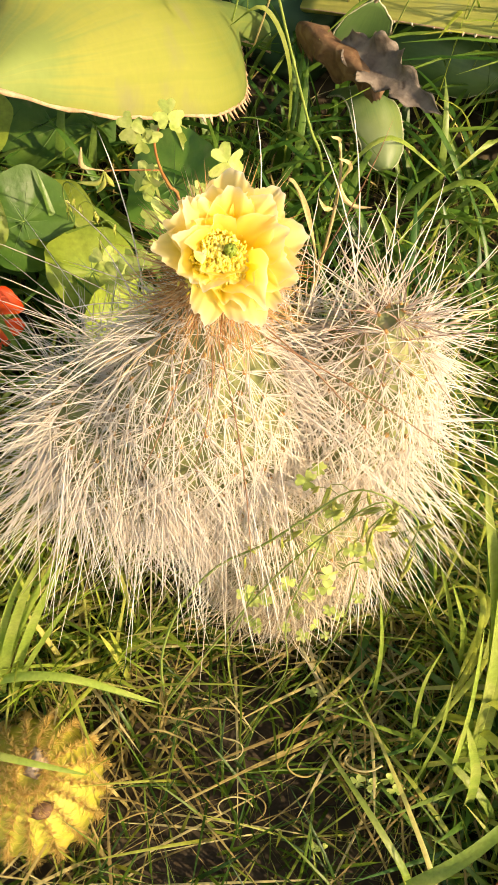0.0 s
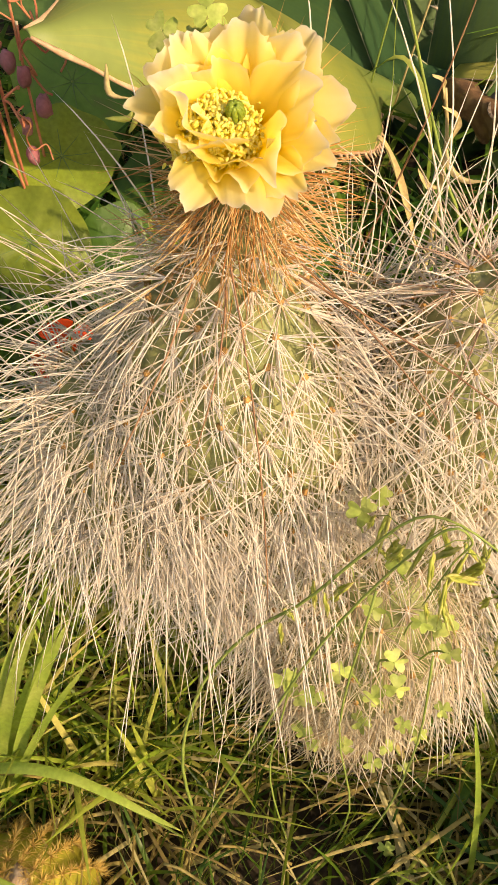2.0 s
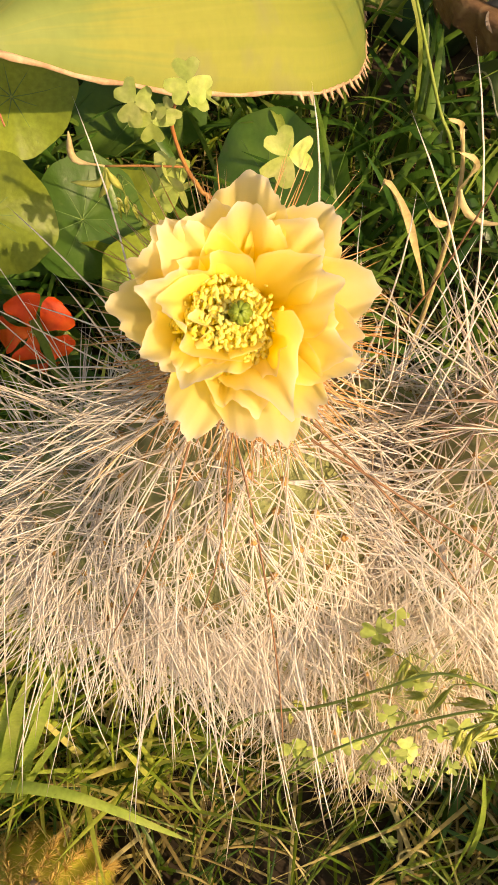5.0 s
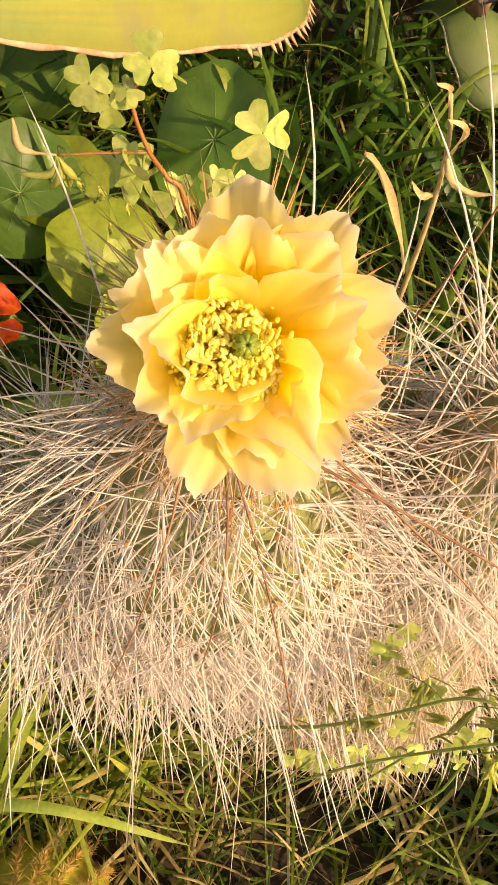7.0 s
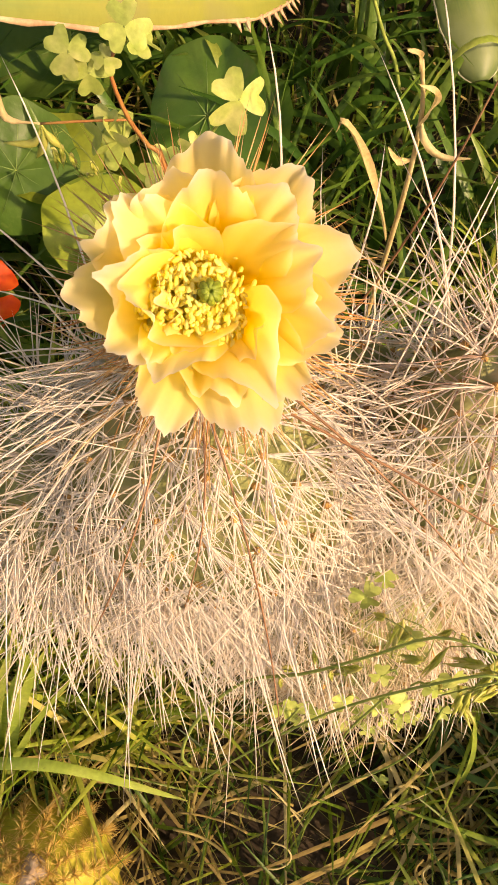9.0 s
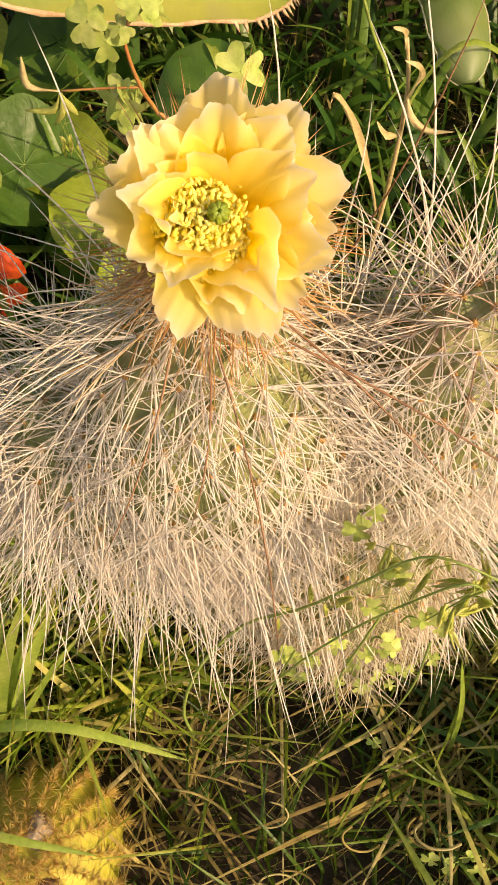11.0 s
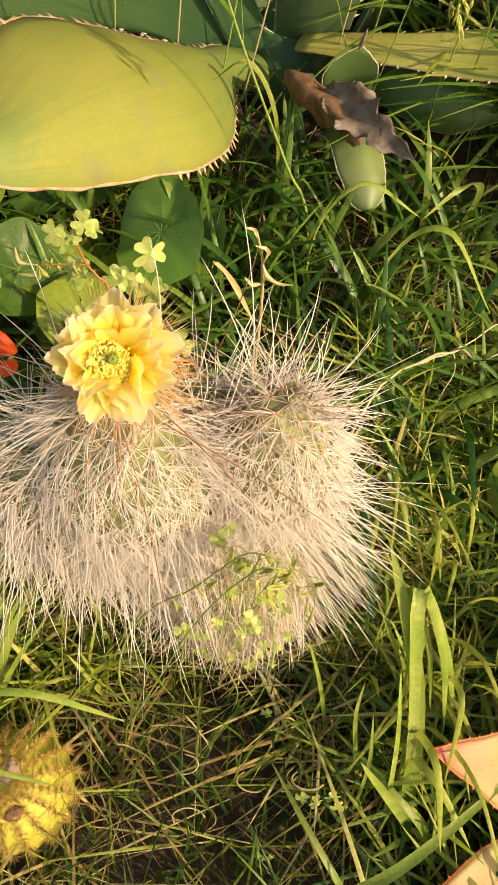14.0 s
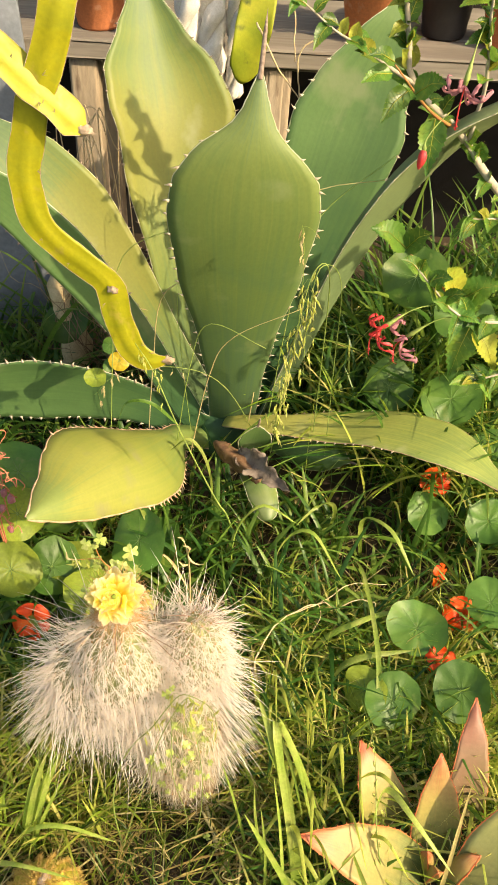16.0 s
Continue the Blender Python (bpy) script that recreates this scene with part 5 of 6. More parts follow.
for foot, tip, bow, half in [((0.264, 0.085), (0.198, 0.245, 0.310), 0.016, 0.0082), ((0.274, 0.086), (0.184, 0.104, 0.274), 0.006, 0.0048), ((0.243, 0.070), (0.222, 0.180, 0.215), 0.004, 0.0026), ((0.225, 0.110), (0.196, 0.170, 0.205), -0.006, 0.0024),
                             ((0.212, 0.085), (0.205, 0.150, 0.190), 0.005, 0.0022), ((0.255, 0.140), (0.238, 0.205, 0.200), 0.006, 0.0028), ((0.275, 0.205), (0.212, 0.250, 0.160), 0.004, 0.0026), ((0.285, 0.200), (0.227, 0.240, 0.140), 0.006, 0.0024),
                             ((0.270, 0.190), (0.237, 0.220, 0.125), 0.004, 0.0030), ((0.262, 0.115), (0.243, 0.140, 0.110), 0.002, 0.0062), ((0.190, 0.165), (0.151, 0.200, 0.210), 0.004, 0.0022)]:
    f0, t0 = V(foot[0], foot[1], -0.03), V(*tip)
    out = V(bow, -bow, 0.0)
    grass_shoot([f0, f0.lerp(t0, 0.35) + out * 0.8, f0.lerp(t0, 0.7) + out, t0], half, "tall pale green grass shoot standing beside the cactus", side=(1, 0.35, 0.1))
for over, tip, half in [((0.222, 0.222, 0.284), (0.297, 0.170, 0.065), 0.0048), ((0.226, 0.220, 0.278), (0.282, 0.160, 0.090), 0.0044), ((0.216, 0.226, 0.272), (0.266, 0.170, 0.110), 0.0034)]:
    grass_shoot([(0.264, 0.092, -0.03), (0.243, 0.150, 0.150), over, Vector(over).lerp(V(*tip), 0.45) + V(0.006, 0, 0.012), tip], half, "pale green grass blade drooping from its tall shoot", side=(1, 0.35, 0.1))
grass_shoot([(0.372, 0.19, 0.0), (0.370, 0.185, 0.15), (0.378, 0.170, 0.205), (0.405, 0.125, 0.215), (0.455, 0.075, 0.17)], 0.0052, side=(0.6, 0.8, 0.2))
grass_shoot([(0.430, 0.045, -0.02), (0.446, 0.08, 0.143), (0.462, 0.12, 0.189), (0.480, 0.165, 0.236)], 0.0030, "pale straw-coloured grass blade across the aloe", THATCH, side=(1, -0.3, 0))
grass_shoot([(0.27, 0.47, -0.03), (0.30, 0.495, 0.06), (0.38, 0.525, 0.09), (0.45, 0.557, 0.075)], 0.0075, side=(0.2, 1, 0))
grass_shoot([(0.385, 0.30, -0.03), (0.392, 0.35, 0.06), (0.395, 0.45, 0.11), (0.384, 0.6, 0.11), (0.372, 0.66, 0.085)], 0.0048, side=(1, 0, 0))
grass_shoot([(0.30, 0.415, -0.03), (0.325, 0.43, 0.07), (0.37, 0.443, 0.10), (0.46, 0.468, 0.085)], 0.0075, side=(0.2, 1, 0.2))
grass_shoot([(0.19, 0.01, -0.03), (0.203, 0.023, 0.06), (0.25, 0.053, 0.10), (0.345, 0.132, 0.11)], 0.0060, side=(0.4, -1, 0))
grass_shoot([(0.28, 0.06, -0.03), (0.275, 0.075, 0.04), (0.24, 0.107, 0.07), (0.19, 0.158, 0.055)], 0.0042, side=(0.7, 0.7, 0))
grass_shoot([(0.21, 0.015, -0.03), (0.203, 0.025, 0.04), (0.172, 0.067, 0.065), (0.134, 0.127, 0.05)], 0.0035, side=(0.7, 0.7, 0))
grass_shoot([(0.36, 0.02, -0.03), (0.33, 0.0, 0.05), (0.27, -0.03, 0.07), (0.19, -0.05, 0.04)], 0.0055, side=(0.2, 1, 0))
grass_shoot([(0.44, 0.0, -0.03), (0.41, 0.0, 0.06), (0.36, 0.05, 0.11), (0.33, 0.14, 0.10)], 0.0055, side=(0.8, 0.4, 0))
for foot, tip, half in [((-0.148, 0.150), (-0.094, 0.224, 0.190), 0.0050), ((-0.140, 0.155), (-0.078, 0.226, 0.178), 0.0046), ((-0.152, 0.158), (-0.108, 0.220, 0.172), 0.0038), ((-0.143, 0.146), (-0.066, 0.215, 0.150), 0.0030), ((-0.150, 0.165), (-0.086, 0.232, 0.165), 0.0040)]:
    f0, t0 = V(foot[0], foot[1], -0.03), V(*tip)
    grass_shoot([f0, f0.lerp(t0, 0.35) + V(-0.004, 0, 0.012), f0.lerp(t0, 0.7) + V(-0.003, 0, 0.012), t0], half, "pale upright grass shoot beside the barrel cactus", side=(1, 0.3, 0))
grass_shoot([(-0.20, 0.12, -0.03), (-0.17, 0.115, 0.06), (-0.12, 0.10, 0.10), (-0.05, 0.09, 0.085)], 0.0040, side=(0.2, 1, 0))
grass_shoot([(-0.17, 0.16, -0.03), (-0.14, 0.165, 0.05), (-0.08, 0.165, 0.075), (0.0, 0.15, 0.06)], 0.0045, side=(0.2, 1, 0))
grass_shoot([(0.02, 0.70, -0.03), (0.005, 0.685, 0.06), (-0.02, 0.72, 0.13), (-0.045, 0.76, 0.12)], 0.005, side=(1, 0.2, 0))
grass_shoot([(0.20, 0.62, -0.03), (0.235, 0.66, 0.12), (0.29, 0.66, 0.16), (0.345, 0.60, 0.10)], 0.0058, side=(0.3, 1, 0))
grass_shoot([(0.14, 0.66, -0.03), (0.15, 0.70, 0.1), (0.20, 0.74, 0.14), (0.27, 0.72, 0.11)], 0.005, side=(0.3, 1, 0))
grass_shoot([(0.33, 0.80, -0.03), (0.34, 0.77, 0.10), (0.31, 0.72, 0.17), (0.26, 0.68, 0.15)], 0.005, side=(0.8, 0.4, 0))
grass_shoot([(0.10, 0.80, -0.03), (0.095, 0.84, 0.12), (0.06, 0.86, 0.19), (0.02, 0.84, 0.18)], 0.005, side=(0.4, 1, 0))
grass_shoot([(0.40, 0.76, -0.03), (0.39, 0.73, 0.12), (0.43, 0.66, 0.17), (0.47, 0.60, 0.12)], 0.0055, side=(1, 0.3, 0))
grass_shoot([(-0.20, 0.42, -0.03), (-0.17, 0.43, 0.07), (-0.11, 0.435, 0.10), (-0.04, 0.42, 0.09)], 0.0065, side=(0.2, 1, 0))
grass_shoot([(-0.19, 0.39, -0.03), (-0.15, 0.40, 0.06), (-0.10, 0.40, 0.08), (-0.05, 0.38, 0.06)], 0.006, side=(0.2, 1, 0))
grass_shoot([(-0.03, 0.44, -0.03), (-0.06, 0.46, 0.08), (-0.075, 0.43, 0.14), (-0.08, 0.37, 0.11)], 0.0065, side=(1, 0.2, 0))


# Extra shoots in the same lightened colour, as if the sun caught them.
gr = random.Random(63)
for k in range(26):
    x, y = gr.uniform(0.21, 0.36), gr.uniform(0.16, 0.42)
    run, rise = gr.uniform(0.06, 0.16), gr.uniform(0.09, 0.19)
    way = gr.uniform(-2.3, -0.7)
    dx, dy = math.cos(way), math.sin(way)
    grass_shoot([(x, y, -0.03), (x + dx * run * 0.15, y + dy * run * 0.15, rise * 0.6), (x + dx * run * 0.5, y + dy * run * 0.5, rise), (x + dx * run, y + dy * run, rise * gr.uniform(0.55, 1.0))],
                gr.uniform(0.0018, 0.0045), "grass shoot beside the cactus, coloured pale to look sunlit", GRASS_SUN_TONE, (-dy, dx, 0.3))


# ---- grass stalks with seed heads ----
def spikelet(name, root, d, length, width, mat, parent, o):
    b = Buf()
    d = d.normalized()
    a, c = across(d)
    count = 9 if length > 0.015 else 4
    tube(b, [root + d * (length * t) - o for t in (0, 0.2, 0.5, 0.8)], [width * q for q in (0.15, 0.4, 0.35, 0.1)], 4)
    for j in range(count):
        side = (a if j % 2 else -a) + c * (0.35 if j % 3 else -0.35)
        p = root + d * (length * (0.02 + 0.60 * j / count)) - o
        reach = length * 0.46
        tube(b, [p, p + d * reach * 0.25 + side * width * 0.75, p + d * reach * 0.6 + side * width * 1.05, p + d * reach + side * width * 0.95], [width * 0.15, width * 0.62, width * 0.50, width * 0.04], 5)
        if j % 2 == 0 or j > count - 3:
            spike(b, p + d * reach * 0.9 + side * width * 0.95, p + d * reach * 1.5 + side * width * 1.5, width * 0.12, steps=2)
    return part(name, b, mat, parent)


def seeded_stalk(pts, radius, heads, label, leaf=None, mat=STALK, seed_mat=OAT, seed=1, size=(0.012, 0.017), width=0.0017):
    """A stalk and, along the stated share of it, hanging spikelets on fine branches."""
    r = random.Random(seed)
    o = Vector(pts[0])
    t = thing("grass_stalk", label, "grass stalk", "seeding grass stalks", o)
    line = curve(pts, 30)
    b = Buf()
    tube(b, [p - o for p in line], [radius * (1 - 0.7 * i / 30) for i in range(31)], 6)
    part("stem", b, mat, t)
    start, count, drop = heads
    for k in range(count):
        s = start + (1 - start) * (k + r.random()) / count
        p = line[min(30, int(s * 30))]
        q = p + V(r.gauss(0, 0.006), r.gauss(0, 0.006), -abs(r.gauss(drop, drop * 0.4)))
        b = Buf()
        tube(b, [p - o, (p + q) / 2 + V(0, 0, 0.004) - o, q - o], 0.00025, 3)
        arm = part("branch", b, mat, t)
        spikelet("spikelet", q, V(r.gauss(0, .3), r.gauss(0, .3), -1), r.uniform(*size), width * r.uniform(0.8, 1.2), seed_mat, arm, o)
    if leaf:
        b = Buf()
        ribbon(b, [p - o for p in curve(leaf[0], 14)], leaf[1], V(0.3, 1, 0.2), 0.3)
        part("leaf", b, GRASS_BROAD, t)
    return t


seeded_stalk([(0.30, 0.98, -0.03), (0.30, 0.86, 0.40), (0.285, 0.68, 0.68), (0.258, 0.60, 0.735), (0.240, 0.585, 0.66), (0.224, 0.578, 0.56), (0.212, 0.575, 0.475)], 0.0011, (0.55, 70, 0.008), "tall wild oat stalk with a drooping pale green seed head", seed=2, size=(0.015, 0.022), width=0.0014)
seeded_stalk([(0.33, 0.96, -0.03), (0.32, 0.84, 0.40), (0.30, 0.66, 0.68), (0.265, 0.60, 0.74), (0.252, 0.585, 0.66), (0.251, 0.578, 0.58)], 0.0009, (0.62, 14, 0.008), "thin wild oat stalk with a small drooping seed head", seed=3, size=(0.012, 0.018))
seeded_stalk([(0.165, 0.735, -0.03), (0.135, 0.75, 0.09), (0.112, 0.75, 0.144), (0.055, 0.75, 0.31), (0.017, 0.75, 0.443), (-0.01, 0.755, 0.50)], 0.0022, (0.72, 9, 0.012), "green brome stalk leaning over the trimmed agave leaf",
             ([(0.05, 0.75, 0.33), (0.01, 0.74, 0.385), (-0.03, 0.735, 0.39), (-0.05, 0.735, 0.345)], 0.0036), seed=5)
seeded_stalk([(-0.11, 0.66, -0.03), (-0.125, 0.60, 0.14), (-0.11, 0.545, 0.235), (-0.085, 0.53, 0.22), (-0.075, 0.525, 0.18)], 0.0008, (0.5, 9, 0.012), "small nodding oat stalk with green seeds", seed=6)
seeded_stalk([(0.20, 1.02, 0.02), (0.13, 0.85, 0.33), (0.05, 0.82, 0.40), (-0.05, 0.80, 0.40), (-0.10, 0.80, 0.35)], 0.0008, (0.5, 12, 0.012), "thin oat stalk with drying seeds across the agave base", seed_mat=STRAW, seed=7)
seeded_stalk([(0.21, 0.98, 0.0), (0.25, 0.86, 0.42), (0.255, 0.80, 0.62), (0.248, 0.78, 0.70), (0.255, 0.775, 0.64)], 0.0008, (0.7, 9, 0.008), "pale oat stalk with dry seeds before the agave leaf", seed_mat=STRAW, seed=8)
seeded_stalk([(0.05, 1.0, 0.0), (0.03, 1.02, 0.4), (0.06, 1.05, 0.62), (0.11, 1.06, 0.64), (0.13, 1.05, 0.56)], 0.0007, (0.55, 12, 0.014), "thin oat stalk with hanging green seeds by the agave", seed=9)
seeded_stalk([(0.0, 0.17, 0.0), (-0.002, 0.175, 0.12), (0.01, 0.19, 0.20), (0.033, 0.205, 0.245), (0.060, 0.205, 0.29), (0.082, 0.207, 0.335), (0.100, 0.21, 0.364), (0.118, 0.205, 0.370), (0.140, 0.20, 0.352), (0.146, 0.20, 0.315)], 0.0011,
             (0.42, 24, 0.010), "arching brome stalk with green seeds against the cactus", seed=10, size=(0.016, 0.025), width=0.0011)
seeded_stalk([(0.0, 0.16, 0.0), (0.03, 0.175, 0.12), (0.07, 0.19, 0.28), (0.105, 0.195, 0.375), (0.119, 0.195, 0.378), (0.115, 0.195, 0.36), (0.109, 0.195, 0.325)], 0.0008, (0.66, 9, 0.006), "brome stalk with a nodding green seed head", seed=11, size=(0.018, 0.026), width=0.0012)
seeded_stalk([(0.40, 0.10, -0.03), (0.37, 0.14, 0.10), (0.365, 0.24, 0.18), (0.355, 0.33, 0.16)], 0.0012, (0.3, 14, 0.006), "green rye stalk leaning over the aloe", seed=12)
for k, (a, m_, e) in enumerate((((0.16, 1.0, 0.05), (0.25, 1.0, 0.62), (0.42, 1.02, 0.66)), ((0.20, 1.0, 0.05), (0.28, 1.0, 0.58), (0.42, 1.05, 0.69)), ((0.05, 0.9, 0.1), (0.14, 0.88, 0.42), (0.26, 0.86, 0.50)),
                                 ((0.02, 0.92, 0.1), (0.10, 0.88, 0.45), (0.20, 0.84, 0.43)), ((-0.05, 0.95, 0.0), (0.02, 0.93, 0.48), (0.12, 0.95, 0.50)), ((-0.12, 0.9, 0.0), (-0.05, 0.92, 0.55), (0.05, 0.95, 0.60)))):
    b = Buf()
    o = Vector(a)
    tube(b, [p - o for p in curve([a, (Vector(a) + Vector(m_)) / 2 + V(0, 0, 0.06), m_, e], 16)], [0.0012 - 0.0006 * i / 16 for i in range(17)], 5)
    ob = tagged(part("dry_grass_stem", b, STRAW if k % 2 == 0 else STALK), "thin bent grass stem lying across the agave leaves", "grass stalk", "thin bent grass stems")
    ob.location = o

# a dead upright stalk with papery leaves behind the cactus
o = V(0.085, 0.415, -0.03)
dry = thing("dry_stalk", "dry straw-coloured stalk with papery curled leaves", "dry stalk", at=o)
b = Buf()
tube(b, [p - o for p in curve([(0.085, 0.415, -0.03), (0.092, 0.42, 0.2), (0.096, 0.42, 0.325), (0.095, 0.42, 0.385), (0.090, 0.421, 0.415)], 14)], [0.0018 - 0.0010 * i / 14 for i in range(15)], 7)
part("stem", b, STRAW, dry)
for pts, w, sd in (([(0.093, 0.42, 0.30), (0.085, 0.415, 0.335), (0.073, 0.413, 0.37), (0.063, 0.41, 0.392), (0.060, 0.41, 0.386)], 0.0036, (0.4, 0.9, 0)),
                   ([(0.095, 0.42, 0.385), (0.098, 0.415, 0.378), (0.106, 0.412, 0.372), (0.118, 0.41, 0.374)], 0.0028, (0.2, 0.6, 0.7)),
                   ([(0.094, 0.42, 0.38), (0.098, 0.417, 0.395), (0.097, 0.415, 0.405), (0.090, 0.413, 0.41)], 0.003, (0.5, 0.8, 0)),
                   ([(0.095, 0.42, 0.36), (0.088, 0.415, 0.365), (0.083, 0.413, 0.375)], 0.0028, (0.5, 0.8, 0.2)),
                   ([(0.090, 0.42, 0.41), (0.088, 0.418, 0.420), (0.083, 0.417, 0.423)], 0.0022, (0.3, 0.8, 0.4))):
    b = Buf()
    blade(b, [Vector(p) - o for p in pts], [(0, w * 0.2), (0.35, w * 0.65), (0.7, w * 0.5), (1, w * 0.05)], sd, n=14, m=6, hollow=0.7, thick=0, wave=0.4, waves=2, rag=0.3)
    part("dry_leaf", b, STRAW, dry)


# ---- oxalis ----
def leaflet(buf, root, d, normal, size, fold=0.3):
    d = d.normalized()
    sd = normal.cross(d).normalized()
    up = d.cross(sd).normalized()
    n, m = 6, 8
    v, f = [], []
    for i in range(n + 1):
        s = i / n
        for k in range(m + 1):
            u = k / m * 2 - 1
            au = abs(u)
            v.append(root + d * (size * s * (0.84 + 0.46 * au - 0.52 * au ** 3)) + sd * (size * 0.74 * (s ** 0.62) * u * (1 - 0.16 * s * s)) + up * (size * (fold * au * s - 0.10 * s * s)))
    for i in range(n):
        for k in range(m):
            a = i * (m + 1) + k
            f.append((a, a + 1, a + m + 2, a + m + 1))
    buf.add(v, f)


def clover(plant, o, joint, centre, size, seed, stem=STALK, face=None, spin=None, fold=None):
    """Three heart-shaped leaflets on a stalk. face: which way they look; spin: their turn; fold: how far they close."""
    r = random.Random(seed)
    joint, centre = Vector(joint), Vector(centre)
    b = Buf()
    tube(b, [p - o for p in curve([joint, (joint + centre) / 2 + V(r.uniform(-.003, .003), 0.002, 0.002), centre], 8)], 0.00055, 5)
    pet = part("leaf_stalk", b, stem, plant)
    n = V(r.uniform(-0.35, 0.35), -0.75, 0.55).normalized()
    if face:
        n = Vector(face).normalized()
    a, c = across(n)
    w0 = r.uniform(0, 6) if spin is None else spin
    for k in range(3):
        w = w0 + k * 2.094
        b = Buf()
        leaflet(b, centre - o, a * math.cos(w) + c * math.sin(w) - n * (r.uniform(-0.1, 0.3) if fold is None else fold), n, size * r.uniform(0.9, 1.15), r.uniform(-0.1, 0.35) if fold is None else fold * 0.8)
        part("leaflet", b, OXALIS, pet)


o = V(0.005, 0.36, -0.03)
ox = thing("oxalis", "yellow-green oxalis with heart-shaped leaflets and seed pods", "oxalis", "oxalis plants", o)
b = Buf()
tube(b, [p - o for p in curve([(0.005, 0.36, -0.03), (0.012, 0.365, 0.25), (-0.004, 0.373, 0.395), (-0.011, 0.374, 0.414), (-0.0165, 0.374, 0.427), (-0.020, 0.374, 0.446), (-0.0175, 0.373, 0.458)], 18)], [0.0013 - 0.0007 * i / 18 for i in range(19)], 6)
part("stem", b, RED_STALK, ox)
b = Buf()
tube(b, [p - o for p in curve([(0.012, 0.365, 0.25), (0.009, 0.38, 0.37), (0.0095, 0.389, 0.400), (0.018, 0.392, 0.415)], 12)], 0.0008, 5)
part("side_stem", b, STALK, ox)
for k, (j, c, z, face, spin, fold) in enumerate((
        ((-0.018, 0.374, 0.456), (-0.0125, 0.373, 0.468), 0.0072, (0.1, -0.7, 0.7), 0.6, 0.05), ((-0.018, 0.374, 0.456), (-0.0085, 0.374, 0.463), 0.0076, (0.5, 0.1, 0.85), 2.0, 0.25),
        ((-0.020, 0.374, 0.447), (-0.0325, 0.373, 0.457), 0.0078, (-0.1, -0.75, 0.65), 1.4, 0.05), ((-0.020, 0.374, 0.447), (-0.0265, 0.371, 0.450), 0.0078, (0.2, -0.8, 0.5), 3.6, 0.15),
        ((-0.020, 0.374, 0.448), (-0.0205, 0.372, 0.456), 0.0048, (0.0, -0.7, 0.7), 0.3, 0.05),
        ((-0.017, 0.374, 0.428), (-0.0265, 0.372, 0.422), 0.0098, (-0.5, -0.7, 0.5), 2.8, 0.35), ((-0.017, 0.374, 0.428), (-0.0195, 0.371, 0.418), 0.0095, (0.6, -0.5, 0.3), 4.4, 0.55),
        ((0.017, 0.392, 0.414), (0.0215, 0.391, 0.421), 0.0120, (0.35, -0.75, 0.55), 0.9, 0.30), ((0.009, 0.385, 0.385), (0.0045, 0.380, 0.408), 0.0055, (0, -0.7, 0.7), 0.2, 0.3), ((0.009, 0.385, 0.385), (0.0115, 0.380, 0.407), 0.0050, (0.2, -0.7, 0.7), 1.2, 0.1))):
    clover(ox, o, j, c, z, k + 5, STALK, face, spin, fold)
for k in range(9):
    c = V(-0.07 + 0.011 * k + rng.uniform(-.008, .008), 0.45 + rng.uniform(-.03, .02), rng.uniform(0.20, 0.29))
    clover(ox, o, c + V(rng.uniform(-.01, .01), 0.01, -0.07), c, rng.uniform(0.010, 0.014), 60 + k)
b = Buf()
tube(b, [p - o for p in curve([(-0.0165, 0.374, 0.427), (-0.035, 0.373, 0.426), (-0.0485, 0.373, 0.424)], 8)], 0.0005, 5)
truss = part("pod_stalk", b, RED_STALK, ox)
for a, m_, e, mat_ in (((-0.0485, 0.373, 0.424), (-0.061, 0.374, 0.425), (-0.0605, 0.374, 0.439), STRAW), ((-0.0485, 0.373, 0.424), (-0.053, 0.373, 0.414), (-0.065, 0.374, 0.412), OAT), ((-0.0485, 0.373, 0.424), (-0.049, 0.372, 0.415), (-0.054, 0.373, 0.406), OAT), ((-0.0485, 0.373, 0.424), (-0.046, 0.372, 0.418), (-0.0435, 0.373, 0.412), OAT)):
    b = Buf()
    tube(b, [p - o for p in curve([a, m_, e], 8)], [0.0004, 0.0004, 0.0006, 0.0012, 0.0015, 0.0015, 0.0013, 0.0009, 0.0003], 6)
    part("seed_pod", b, mat_, truss)
o = V(0.09, 0.17, 0.0)
ox2 = thing("oxalis", "bright green oxalis climbing through the cactus spines", "oxalis", "oxalis plants", V(0.09, 0.17, -0.03))
o = V(0.09, 0.17, -0.03)
for q, line in enumerate(([(0.09, 0.17, -0.03), (0.10, 0.178, 0.08), (0.085, 0.185, 0.2), (0.09, 0.195, 0.33)], [(0.10, 0.165, -0.03), (0.12, 0.175, 0.1), (0.125, 0.185, 0.2), (0.12, 0.195, 0.28)], [(0.07, 0.165, -0.03), (0.05, 0.18, 0.1), (0.055, 0.19, 0.19), (0.06, 0.195, 0.24)])):
    pts = curve(line, 12)
    b = Buf()
    tube(b, [p - o for p in pts], 0.0006, 5)
    part("stem", b, STALK, ox2)
